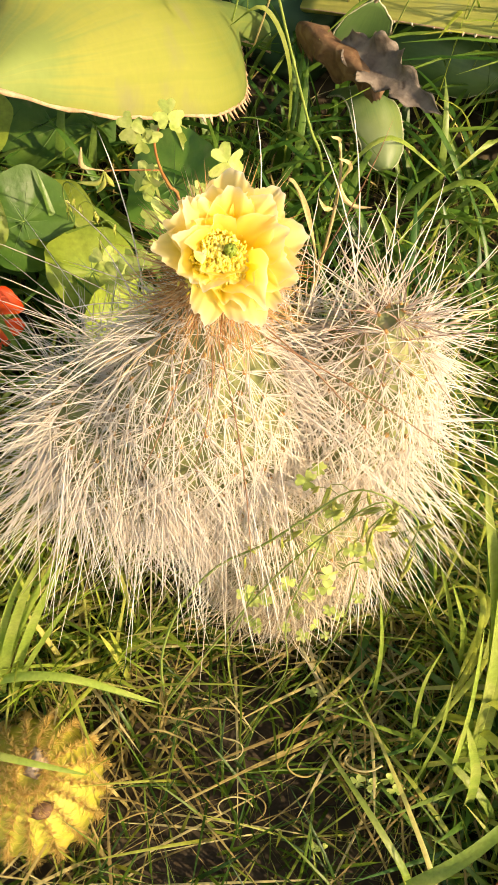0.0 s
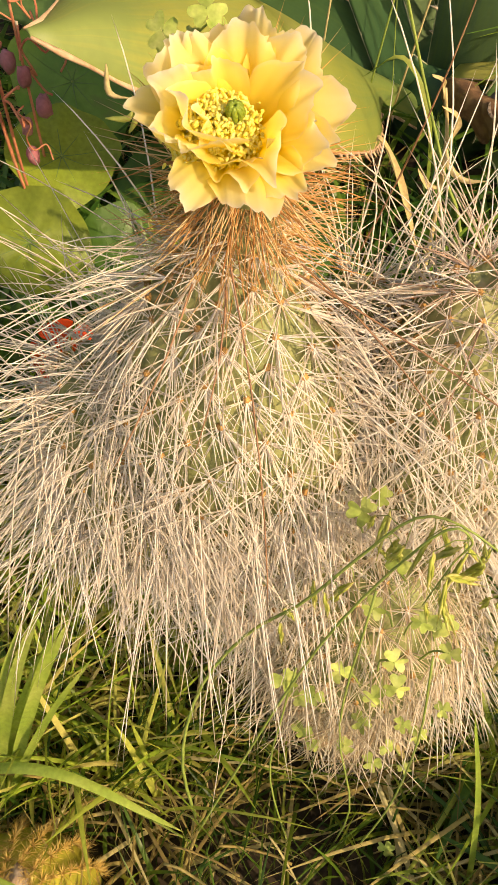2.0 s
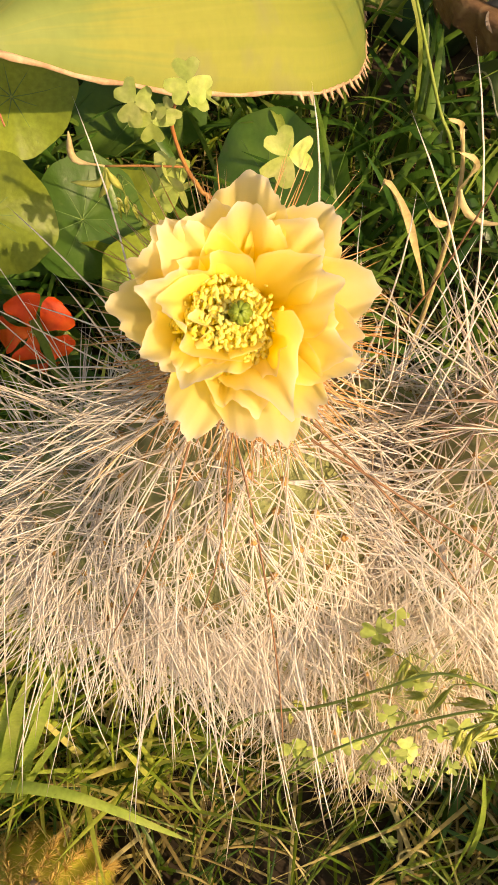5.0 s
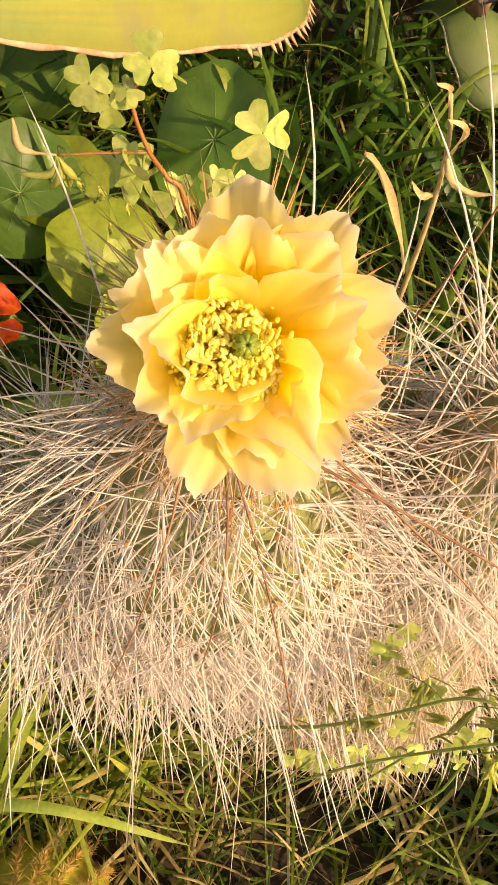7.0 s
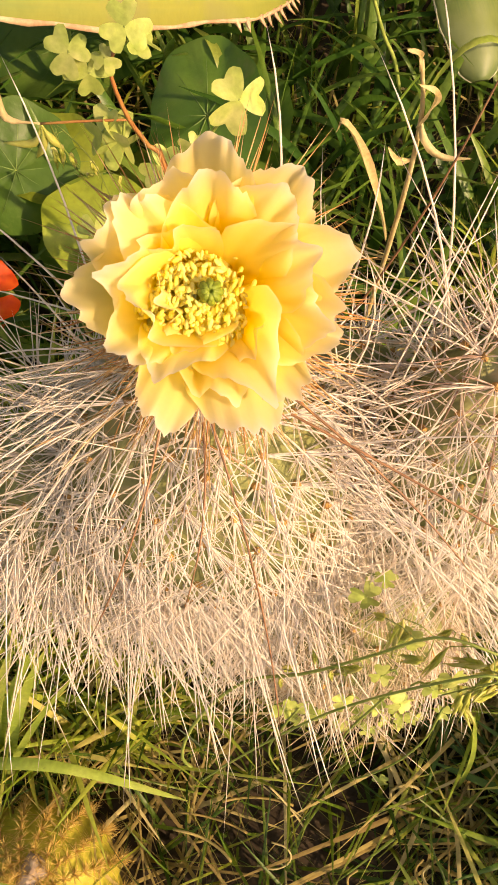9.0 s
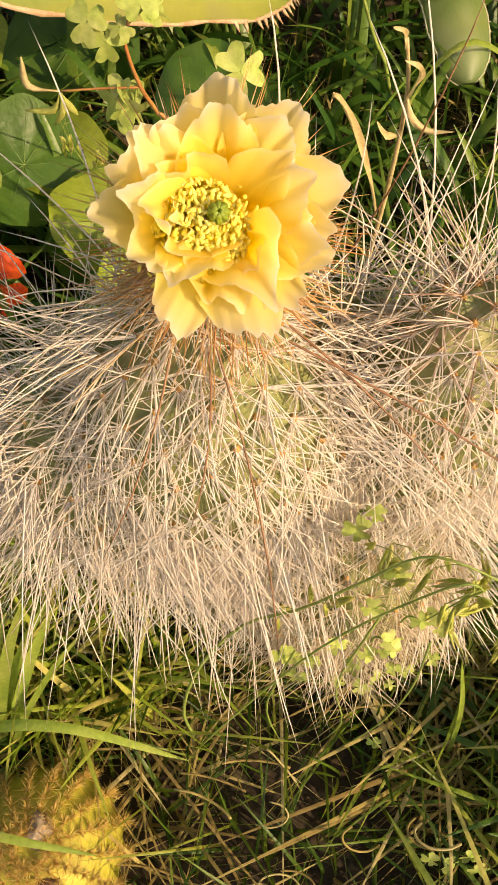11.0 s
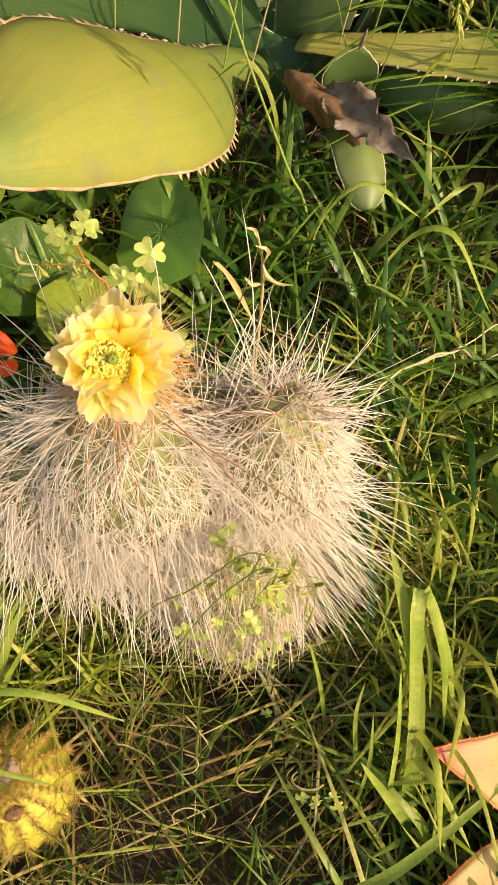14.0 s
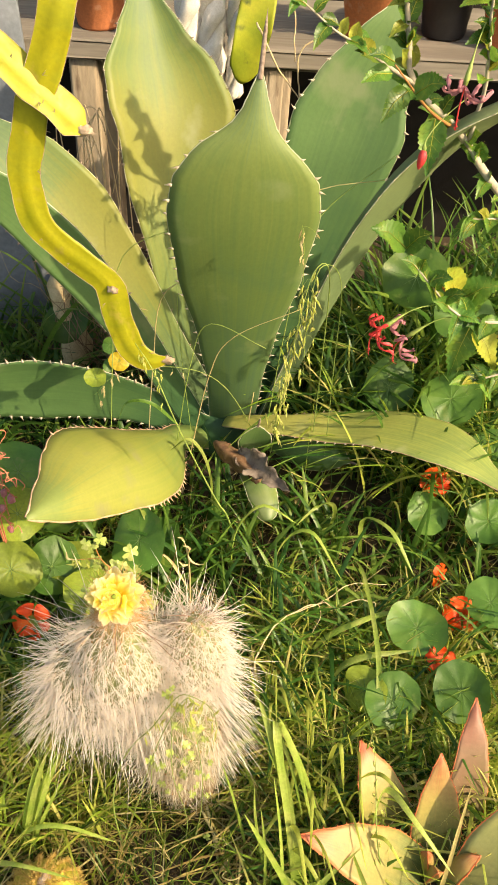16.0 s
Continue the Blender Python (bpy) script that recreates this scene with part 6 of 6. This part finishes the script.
for k, c in enumerate(((0.087, 0.236, 0.337), (0.080, 0.230, 0.332), (0.091, 0.205, 0.296), (0.122, 0.205, 0.289), (0.129, 0.205, 0.265), (0.128, 0.20, 0.166), (0.100, 0.20, 0.209), (0.081, 0.20, 0.234), (0.110, 0.20, 0.226),
                       (0.097, 0.20, 0.171), (0.128, 0.20, 0.109), (0.073, 0.20, 0.118), (0.115, 0.20, 0.140), (0.128, 0.17, 0.037), (0.062, 0.20, 0.19), (0.105, 0.198, 0.26), (0.055, 0.196, 0.22), (0.070, 0.196, 0.205), (0.118, 0.198, 0.185), (0.090, 0.196, 0.14), (0.108, 0.196, 0.12), (0.066, 0.196, 0.15), (0.135, 0.20, 0.21), (0.112, 0.20, 0.30), (0.098, 0.215, 0.322))):
    clover(ox2, o, V(*c) + V(rng.uniform(-0.012, 0.012), 0.004, -0.022), c, rng.uniform(0.0045, 0.0068), k + 200)
for k, (x, y) in enumerate(((0.17, 0.10), (0.30, 0.30), (0.15, 0.02), (0.23, 0.42), (-0.03, 0.32), (-0.12, 0.30))):
    o = V(x, y, ground_height(x, y))
    t = thing("clover", "small green clover in the turf", "clover", "clovers in the turf", o)
    for q in range(5):
        clover(t, o, o, o + V(rng.uniform(-0.03, 0.03), rng.uniform(-0.03, 0.03), rng.uniform(0.03, 0.075)), rng.uniform(0.005, 0.007), k * 7 + q)


# ---- dry twig, red thread plant ----
o = V(0.19, 0.43, 0.02)
t = thing("dry_twig", "pale curling dry vine twig on the grass", "twig", at=o)
for pts, q in (([(0.19, 0.43, 0.02), (0.196, 0.442, 0.09), (0.217, 0.485, 0.10), (0.246, 0.517, 0.105), (0.306, 0.55, 0.10), (0.36, 0.587, 0.105), (0.425, 0.595, 0.095)], 0.0016),
               ([(0.246, 0.517, 0.105), (0.28, 0.535, 0.11), (0.313, 0.548, 0.1), (0.335, 0.543, 0.095), (0.366, 0.554, 0.105), (0.40, 0.557, 0.095), (0.402, 0.55, 0.09)], 0.0015),
               ([(0.30, 0.545, 0.105), (0.305, 0.53, 0.09), (0.29, 0.50, 0.08), (0.285, 0.49, 0.07)], 0.0007)):
    line = curve(pts, 30)
    b = Buf()
    tube(b, [p + V(noise.noise(p * 60), noise.noise(p * 60 + V(5, 0, 0)), noise.noise(p * 60 + V(0, 9, 0))) * 0.003 - o for p in line], [q * (1 - 0.6 * i / 30) for i in range(31)], 6)
    part("branch", b, TWIG, t)
tangle = Buf()
for k in range(150):
    p = V(r.uniform(-0.24, 0.02), r.uniform(1.24, 1.42), r.uniform(-0.03, 0.05))
    pts = [p]
    for _ in range(r.randint(3, 6)):
        p = p + V(r.gauss(0, 0.035), r.gauss(-0.01, 0.02), r.uniform(0.01, 0.11))
        pts.append(p)
    tube(tangle, curve(pts, 14), [r.uniform(0.0007, 0.0015) * (1 - 0.04 * i) for i in range(15)], 4)
tagged(part("dry_stalk_tangle", tangle, TANGLE), "tangle of thin brown dry stalks behind the agave leaves", "dry stalks", kind="stuff")
o = V(-0.26, 0.66, -0.03)
t = thing("withered_flower_stalk", "tangle of withered rust-red flower threads on thin stalks", "withered flower", at=o)
r = random.Random(5)
for k in range(48):
    b = Buf()
    x, y = -0.235 + r.uniform(-0.05, 0.03), 0.60 + r.uniform(-0.06, 0.08)
    top = r.uniform(0.28, 0.52)
    pts = [(-0.26 + r.uniform(-.01, .01), 0.66 + r.uniform(-.01, .01), -0.03), (x - 0.02, y + 0.03, top * 0.6), (x, y, top)]
    if k > 4:
        p = V(x, y, top)
        pts = [p]
        for _ in range(6):
            p = p + V(r.uniform(-.013, .013), r.uniform(-.012, .012), r.uniform(-.020, .010))
            pts.append(p.copy())
    tube(b, [p - o for p in curve(pts, 22)], 0.0013 if k <= 4 else r.uniform(0.0006, 0.0012), 5)
    part("thread", b, RUST_THREAD, t)
for k in range(9):
    b = Buf()
    ball(b, V(-0.24 + r.uniform(-.04, .03), 0.60 + r.uniform(-.04, .06), r.uniform(0.2, 0.48)) - o, r.uniform(0.006, 0.009), 6, 8, (0.8, 0.8, 1.3), 0.4)
    part("bud", b, MAUVE, t)


# ---- yellow climbing cactus stem ----
def winged_stem(pts, radius, label, notch=0):
    o = Vector(pts[0])
    line = curve(pts, 60)
    b = Buf()
    v, f = [], []
    a = V(1, 0.25, 0)
    S = 20
    length = sum((q - p).length for p, q in zip(line, line[1:]))
    for i, p in enumerate(line):
        d = (line[min(i + 1, 60)] - line[max(i - 1, 0)]).normalized()
        a = (a - d * a.dot(d)).normalized()
        c = d.cross(a)
        s = i / 60
        end = min(1, (1 - s) * 9 + 0.35) * min(1, s * 9 + 0.5)
        for k in range(S):
            w = 6.283 * k / S
            x, y = math.cos(w), math.sin(w)
            edge = 1 + (0.06 * math.sin(s * length * 46 + (2.4 if x > 0 else 0)) + 0.05 * noise.noise(V(s * length * 30, x, 2))) * abs(x) ** 4
            flat = 0.055 + 0.13 * max(0.0, 1 - abs(x) / 0.55) + 0.05 * math.sin(s * 21 + 2 * x) * abs(x)
            v.append(p - o + (a * (x * edge) + c * ((1 if y > 0 else -1 if y < 0 else 0) * flat)) * (radius * end))
    for i in range(60):
        for k in range(S):
            j = (k + 1) % S
            f.append((i * S + k, i * S + j, (i + 1) * S + j, (i + 1) * S + k))
    f += [tuple(reversed(range(S))), tuple(60 * S + k for k in range(S))]
    b.add(v, f)
    t = thing("climbing_cactus", label, "climbing cactus", "yellow climbing cactus stems", o)
    stem = part("stem", b, LIME_STEM, t)
    for k in (0, S // 2):
        rim = Buf()
        tube(rim, [v[i * S + k] for i in range(61)], 0.0005, 4)
        part("edge", rim, CORK, stem)
    b = Buf()
    ball(b, line[-1] - o, radius * 0.5, 8, 12, (1.1, 0.5, 0.7), 0.8)
    part("tip_scar", b, CORK, t, "brown dried stem tip")
    if notch:
        b = Buf()
        ball(b, line[notch] - o + V(0.003, -radius * 0.30, 0.004), radius * 0.36, 8, 12, (1.0, 0.55, 0.7), 0.9)
        part("scar", b, CORK, t, "pale corky scar")
    r = random.Random(len(pts))
    for i in range(4, 58, 4):
        d = (line[i + 1] - line[i]).normalized()
        a, c = across(d)
        w = r.uniform(0, 6.28)
        q = a * math.cos(w) + c * math.sin(w)
        b = Buf()
        for _ in range(4):
            spike(b, line[i] + q * radius * 0.85 - o, line[i] + q * radius * 1.1 - o + V(r.gauss(0, .003), r.gauss(0, .003), r.gauss(0, .003)), 0.0005)
        part("spine_tuft", b, THORN, t)


winged_stem([(-0.02, 1.10, 1.35), (-0.035, 0.93, 1.17), (-0.056, 0.80, 1.035), (-0.090, 0.79, 0.937), (-0.122, 0.79, 0.863), (-0.140, 0.79, 0.808), (-0.150, 0.79, 0.757), (-0.145, 0.79, 0.70), (-0.116, 0.79, 0.653), (-0.074, 0.79, 0.615), (-0.046, 0.79, 0.578), (-0.038, 0.79, 0.516),
             (-0.024, 0.79, 0.465), (0.002, 0.79, 0.436), (0.034, 0.80, 0.432)], 0.0235, "bright yellow-green winged climbing cactus stem hanging over the agave", notch=43)
winged_stem([(-0.34, 0.95, 1.15), (-0.26, 0.84, 1.05), (-0.187, 0.79, 0.971), (-0.151, 0.785, 0.934), (-0.114, 0.785, 0.895), (-0.081, 0.785, 0.862), (-0.056, 0.785, 0.834)], 0.0235, "bright yellow climbing cactus stem with a dried tip")
winged_stem([(-0.26, 1.0, 1.3), (-0.20, 0.88, 1.12), (-0.135, 0.83, 1.02)], 0.024, "short yellow climbing cactus stem end")


# ---- hibiscus ----
HB = V(0.98, 1.15, -0.03)
hib = thing("hibiscus", "hibiscus shrub with toothed green leaves and withered red flowers", "hibiscus", at=HB)


def hibiscus_leaf(p, d, size, seed, parent):
    r = random.Random(seed)
    d = d.normalized()
    sd = d.cross(V(r.uniform(-0.3, 0.5), -0.7, 0.7)).normalized()
    b = Buf()
    w = size * r.uniform(0.25, 0.31)
    saw = [(0, w * 0.08)]
    for i in range(1, 12):
        s = i / 12
        h = w * (math.sin(math.pi * s ** 0.62) ** 0.9) * (1 if s < 0.6 else 1 - 0.5 * (s - 0.6))
        saw += [(s - 0.025, h * 0.93), (s + 0.025, h * 1.08), (s + 0.035, h * 0.90)]
    blade(b, [p - HB, p + d * size * 0.5 + V(0, 0, size * 0.06) - HB, p + d * size - V(0, 0, size * 0.12) - HB], saw + [(1, 0.0005)], sd, n=36, m=8, hollow=0.25, thick=0, wave=0.12, waves=2, phase=seed)
    # Some leaves take the brighter copy, coloured as if sunlit.
    leaf = part("leaf", b, HIB_GOLD if r.random() < 0.22 else HIB, parent)
    b = Buf()
    tube(b, [p - HB, p + d * size * 0.5 + V(0, 0, size * 0.06) - HB + V(0, -0.0004, 0.0004), p + d * size * 0.95 - V(0, 0, size * 0.12) - HB], [0.0008, 0.0005, 0.0002], 4)
    for q in (0.2, 0.36, 0.52, 0.68):
        for h in (-1, 1):
            a = p + d * size * q + V(0, 0, size * 0.05) - HB
            e = p + d * size * (q + 0.16) + sd * (h * w * 0.8 * math.sin(math.pi * (q + 0.1) ** 0.72)) + V(0, 0, size * 0.04) - HB
            tube(b, [a, (a + e) / 2, e], [0.00026, 0.0002, 0.0001], 3)
    part("venation", b, HIB_GOLD, leaf)


r = random.Random(31)


def limb_with_leaves(pts, q, count, seed):
    line = curve(pts, 24)
    b = Buf()
    tube(b, [p + V(noise.noise(p * 30), noise.noise(p * 30 + V(7, 0, 0)), 0) * 0.004 - HB for p in line], [q * (1 - 0.75 * i / 24) for i in range(25)], 8)
    limb = part("branch", b, BARK, hib)
    for i in range(count):
        s = 0.3 + 0.7 * (i + r.random()) / count
        j = min(23, int(s * 24))
        along = (line[j + 1] - line[j]).normalized()
        d = along * 0.5 + V(r.gauss(0, .7), r.gauss(-0.2, .35), r.gauss(-0.05, .6))
        hibiscus_leaf(line[j], d, r.uniform(0.024, 0.050), seed + i, limb)


def twig_with_leaves(stem_pts, leaves):
    b = Buf()
    tube(b, [p - HB for p in curve(stem_pts, 16)], [0.0034 - 0.0022 * i / 16 for i in range(17)], 7)
    limb = part("branch", b, RED_STALK, hib)
    for k, (a, e) in enumerate(leaves):
        a, e = Vector(a), Vector(e)
        hibiscus_leaf(a, e - a, (e - a).length, 900 + k, limb)


limb_with_leaves([(0.98, 1.15, -0.03), (0.86, 1.06, 0.28), (0.70, 1.01, 0.53), (0.584, 1.0, 0.647), (0.50, 1.0, 0.75), (0.42, 1.0, 0.823), (0.395, 1.0, 0.93), (0.38, 1.0, 1.02)], 0.011, 60, 0)
limb_with_leaves([(0.42, 1.0, 0.823), (0.36, 0.98, 0.865), (0.29, 0.97, 0.91), (0.20, 0.97, 0.98)], 0.0035, 14, 50)
limb_with_leaves([(0.52, 1.0, 0.73), (0.52, 0.97, 0.86), (0.50, 0.95, 0.98), (0.49, 0.95, 1.1)], 0.004, 32, 100)
limb_with_leaves([(0.86, 1.06, 0.28), (0.74, 0.95, 0.40), (0.64, 0.90, 0.45), (0.53, 0.88, 0.48), (0.44, 0.90, 0.57)], 0.005, 42, 150)
limb_with_leaves([(0.80, 1.03, 0.38), (0.70, 0.92, 0.36), (0.62, 0.87, 0.36), (0.56, 0.86, 0.35)], 0.004, 26, 200)
limb_with_leaves([(0.70, 1.0, 0.55), (0.60, 0.95, 0.62), (0.52, 0.92, 0.64)], 0.0035, 14, 650)
twig_with_leaves([(0.7, 0.96, 0.4), (0.641, 0.93, 0.396), (0.571, 0.925, 0.432), (0.477, 0.925, 0.535), (0.43, 0.92, 0.58)],
                 [((0.43, 0.92, 0.584), (0.364, 0.9, 0.642)), ((0.426, 0.92, 0.578), (0.465, 0.9, 0.634)), ((0.476, 0.92, 0.541), (0.486, 0.9, 0.498)), ((0.568, 0.92, 0.451), (0.507, 0.9, 0.516)), ((0.565, 0.92, 0.457), (0.556, 0.9, 0.522)), ((0.572, 0.92, 0.439), (0.615, 0.9, 0.448)), ((0.564, 0.92, 0.426), (0.539, 0.9, 0.338)), ((0.574, 0.92, 0.427), (0.625, 0.9, 0.347)), ((0.527, 0.92, 0.49), (0.5, 0.9, 0.57)), ((0.535, 0.92, 0.48), (0.6, 0.9, 0.54))])
twig_with_leaves([(0.5, 1.0, 0.75), (0.44, 0.96, 0.8), (0.375, 0.92, 0.88)],
                 [((0.374, 0.92, 0.884), (0.334, 0.9, 0.906)), ((0.372, 0.92, 0.868), (0.326, 0.9, 0.867)), ((0.4, 0.93, 0.84), (0.36, 0.9, 0.81)), ((0.45, 0.95, 0.79), (0.444, 0.92, 0.72)), ((0.41, 0.93, 0.835), (0.45, 0.9, 0.87))])
for k, (c, foot, mat_) in enumerate((((0.395, 0.845, 0.474), (0.50, 0.885, 0.50), CRIMSON), ((0.445, 0.875, 0.435), (0.54, 0.88, 0.48), MAUVE), ((0.475, 0.90, 0.86), (0.50, 0.95, 0.93), MAUVE))):
    c, foot = Vector(c), Vector(foot)
    b = Buf()
    tube(b, [p - HB for p in curve([foot, (c + foot) / 2 + V(0, 0, 0.012), c], 10)], [0.001] * 7 + [0.002, 0.0035, 0.0045, 0.003], 7)
    stem = part("flower", b, STALK, hib, "withered hanging hibiscus flower")
    d = (c - foot).normalized()
    for q in range(8):
        w = 6.283 * (q + r.uniform(-0.3, 0.3)) / 8
        a, e = across(d)
        out = a * math.cos(w) + e * math.sin(w)
        b = Buf()
        L = r.uniform(0.9, 1.6)
        droop_ = V(0, 0, r.uniform(-0.016, -0.002))
        blade(b, [c - HB, c + d * 0.010 * L + out * 0.009 * L - HB, c + d * 0.012 * L + out * 0.021 * L - HB, c - d * 0.002 + out * 0.028 * L + droop_ * 0.5 - HB, c - d * 0.006 + out * 0.022 * L + droop_ - HB],
              [(0, 0.0013), (0.3, 0.0022), (0.6, 0.0030), (0.85, 0.0022), (1, 0.0005)], d.cross(out), n=22, m=6, hollow=0.9, thick=0, wave=0.8, waves=3.5, phase=q, rag=0.9)
        part("petal", b, mat_, stem)
    b = Buf()
    tube(b, [p - HB for p in curve([c, c + d * 0.02 + V(0, 0, -0.012), c + d * 0.02 + V(0, 0, -0.045)], 10)], [0.0011] * 9 + [0.0016, 0.001], 6)
    for _ in range(16):
        p = c + d * 0.02 + V(0, 0, r.uniform(-0.046, -0.03)) - HB
        spike(b, p, p + V(r.gauss(0, .004), r.gauss(0, .004), r.gauss(0, .003)), 0.0005)
    part("pistil", b, CRIMSON, stem)
b = Buf()
tube(b, [p - HB for p in curve([(0.50, 0.95, 0.83), (0.45, 0.90, 0.81), (0.427, 0.875, 0.79), (0.425, 0.87, 0.775)], 12)], [0.0008] * 9 + [0.0015, 0.003, 0.0035, 0.003], 8)
bud = part("bud_stalk", b, STALK, hib)
b = Buf()
tube(b, [p - HB for p in curve([(0.425, 0.87, 0.777), (0.423, 0.868, 0.762), (0.42, 0.867, 0.748)], 6)], [0.003, 0.0058, 0.0068, 0.0066, 0.0056, 0.004, 0.001], 9)
part("bud", b, CRIMSON, bud, "closed red flower bud")


# ---- odds and ends by the shelf ----
b = Buf()
box(b, (-0.10, -0.012, 0), (0.10, 0.012, 0.86), 0.001, 4)
ob = tagged(part("grey_board", b, SLATE), "upright blue-grey board leaning by the shelf", "board")
ob.matrix_basis = pose(-0.43, 1.55, -0.04, 0, 0, 8)
for k, (x, lean_, low, q) in enumerate(((0.012, 0.03, 0.60, 0.020), (0.066, 0.012, 0.58, 0.021), (0.116, 0.015, 0.56, 0.013))):
    o = V(x, 1.60, low)
    b = Buf()
    for strand in range(3):
        tube(b, [V(lean_ * s + q * 0.75 * math.cos(13 * s + strand * 2.1), q * 0.75 * math.sin(13 * s + strand * 2.1), 0.42 * s) for s in [i / 40 for i in range(41)]],
             [q * (0.9 + 0.15 * math.sin(i * 0.9 + strand)) * (0.35 if i == 0 else 1) for i in range(41)], 8)
    ob = tagged(part("cotton_cord", b, COTTON), "thick twisted white cotton cord hanging before the plank shelf", "cord", "twisted white cords")
    ob.location = o
o = V(0.205, 1.56, shelf_top(0.205, 1.60) - 0.02)
hang = thing("column_cactus", "broad yellow-green flattened cactus stem hanging over the shelf edge", "cactus", at=o)
b = Buf()
line = curve([(0.205, 1.66, 0.98), (0.185, 1.56, 0.86), (0.168, 1.53, 0.77), (0.150, 1.52, 0.69), (0.135, 1.52, 0.625)], 24)
blade(b, [p - o for p in line], [(0, 0.030), (0.3, 0.035), (0.6, 0.038), (0.85, 0.034), (0.95, 0.02), (1, 0.006)], (1, 0.1, 0.1), n=30, m=12, hollow=-0.35, thick=0.022, wave=0.14, waves=2.5)
part("stem", b, GREEN_STEM, hang)
for pts in ([(0.33, 1.28, 0.82), (0.295, 1.3, 0.794), (0.25, 1.3, 0.763), (0.253, 1.3, 0.696), (0.261, 1.3, 0.653), (0.283, 1.3, 0.597)], [(0.17, 1.35, 0.80), (0.198, 1.3, 0.762), (0.23, 1.3, 0.71), (0.266, 1.3, 0.664)], [(0.22, 1.30, 0.95), (0.236, 1.3, 0.855), (0.243, 1.3, 0.748)]):
    o = Vector(pts[0])
    b = Buf()
    tube(b, [p - o + V(noise.noise(p * 40), 0, noise.noise(p * 40 + V(3, 0, 0))) * 0.003 for p in curve(pts, 24)], [0.0022 - 0.0012 * i / 24 for i in range(25)], 5)
    ob = tagged(part("hanging_root", b, TWIG), "thin pale dry root hanging below the shelf", "root", "pale hanging roots")
    ob.location = o
o = V(-0.27, 1.30, -0.03)
stump = thing("driftwood", "pale weathered driftwood stump behind the agave", "driftwood", at=o)
b = Buf()
line = curve([(0.0, 0.0, 0.0), (0.02, 0.0, 0.12), (-0.005, 0.01, 0.24), (0.03, 0.02, 0.34)], 16)
tube(b, [p + V(noise.noise(p * 20), noise.noise(p * 20 + V(3, 3, 0)), 0) * 0.012 for p in line], [0.04 - 0.02 * i / 16 + 0.006 * math.sin(i * 1.7) for i in range(17)], 12)
part("trunk", b, TWIG, stump)
r = random.Random(77)
for k in range(9):
    x = -0.24 + r.uniform(-0.06, 0.12)
    z0 = r.uniform(0.55, 0.70)
    p = V(x, 1.50 + r.uniform(-0.1, 0.05), z0)
    o = V(p.x, p.y, -0.03)
    pts = [V(0, 0, 0), V(r.uniform(-.03, .03), 0, z0 * 0.5), V(0, 0, z0)]
    for _ in range(3):
        p = pts[-1] + V(r.uniform(-.05, .06), r.uniform(-.04, .0), r.uniform(-.09, .04))
        pts.append(p)
    b = Buf()
    tube(b, curve(pts, 30), [0.0018 - 0.0011 * i / 30 for i in range(31)], 5)
    ob = tagged(part("dry_tendril", b, TWIG), "thin pale dry tendril by the shelf post", "tendril", "dry tendrils")
    ob.location = o
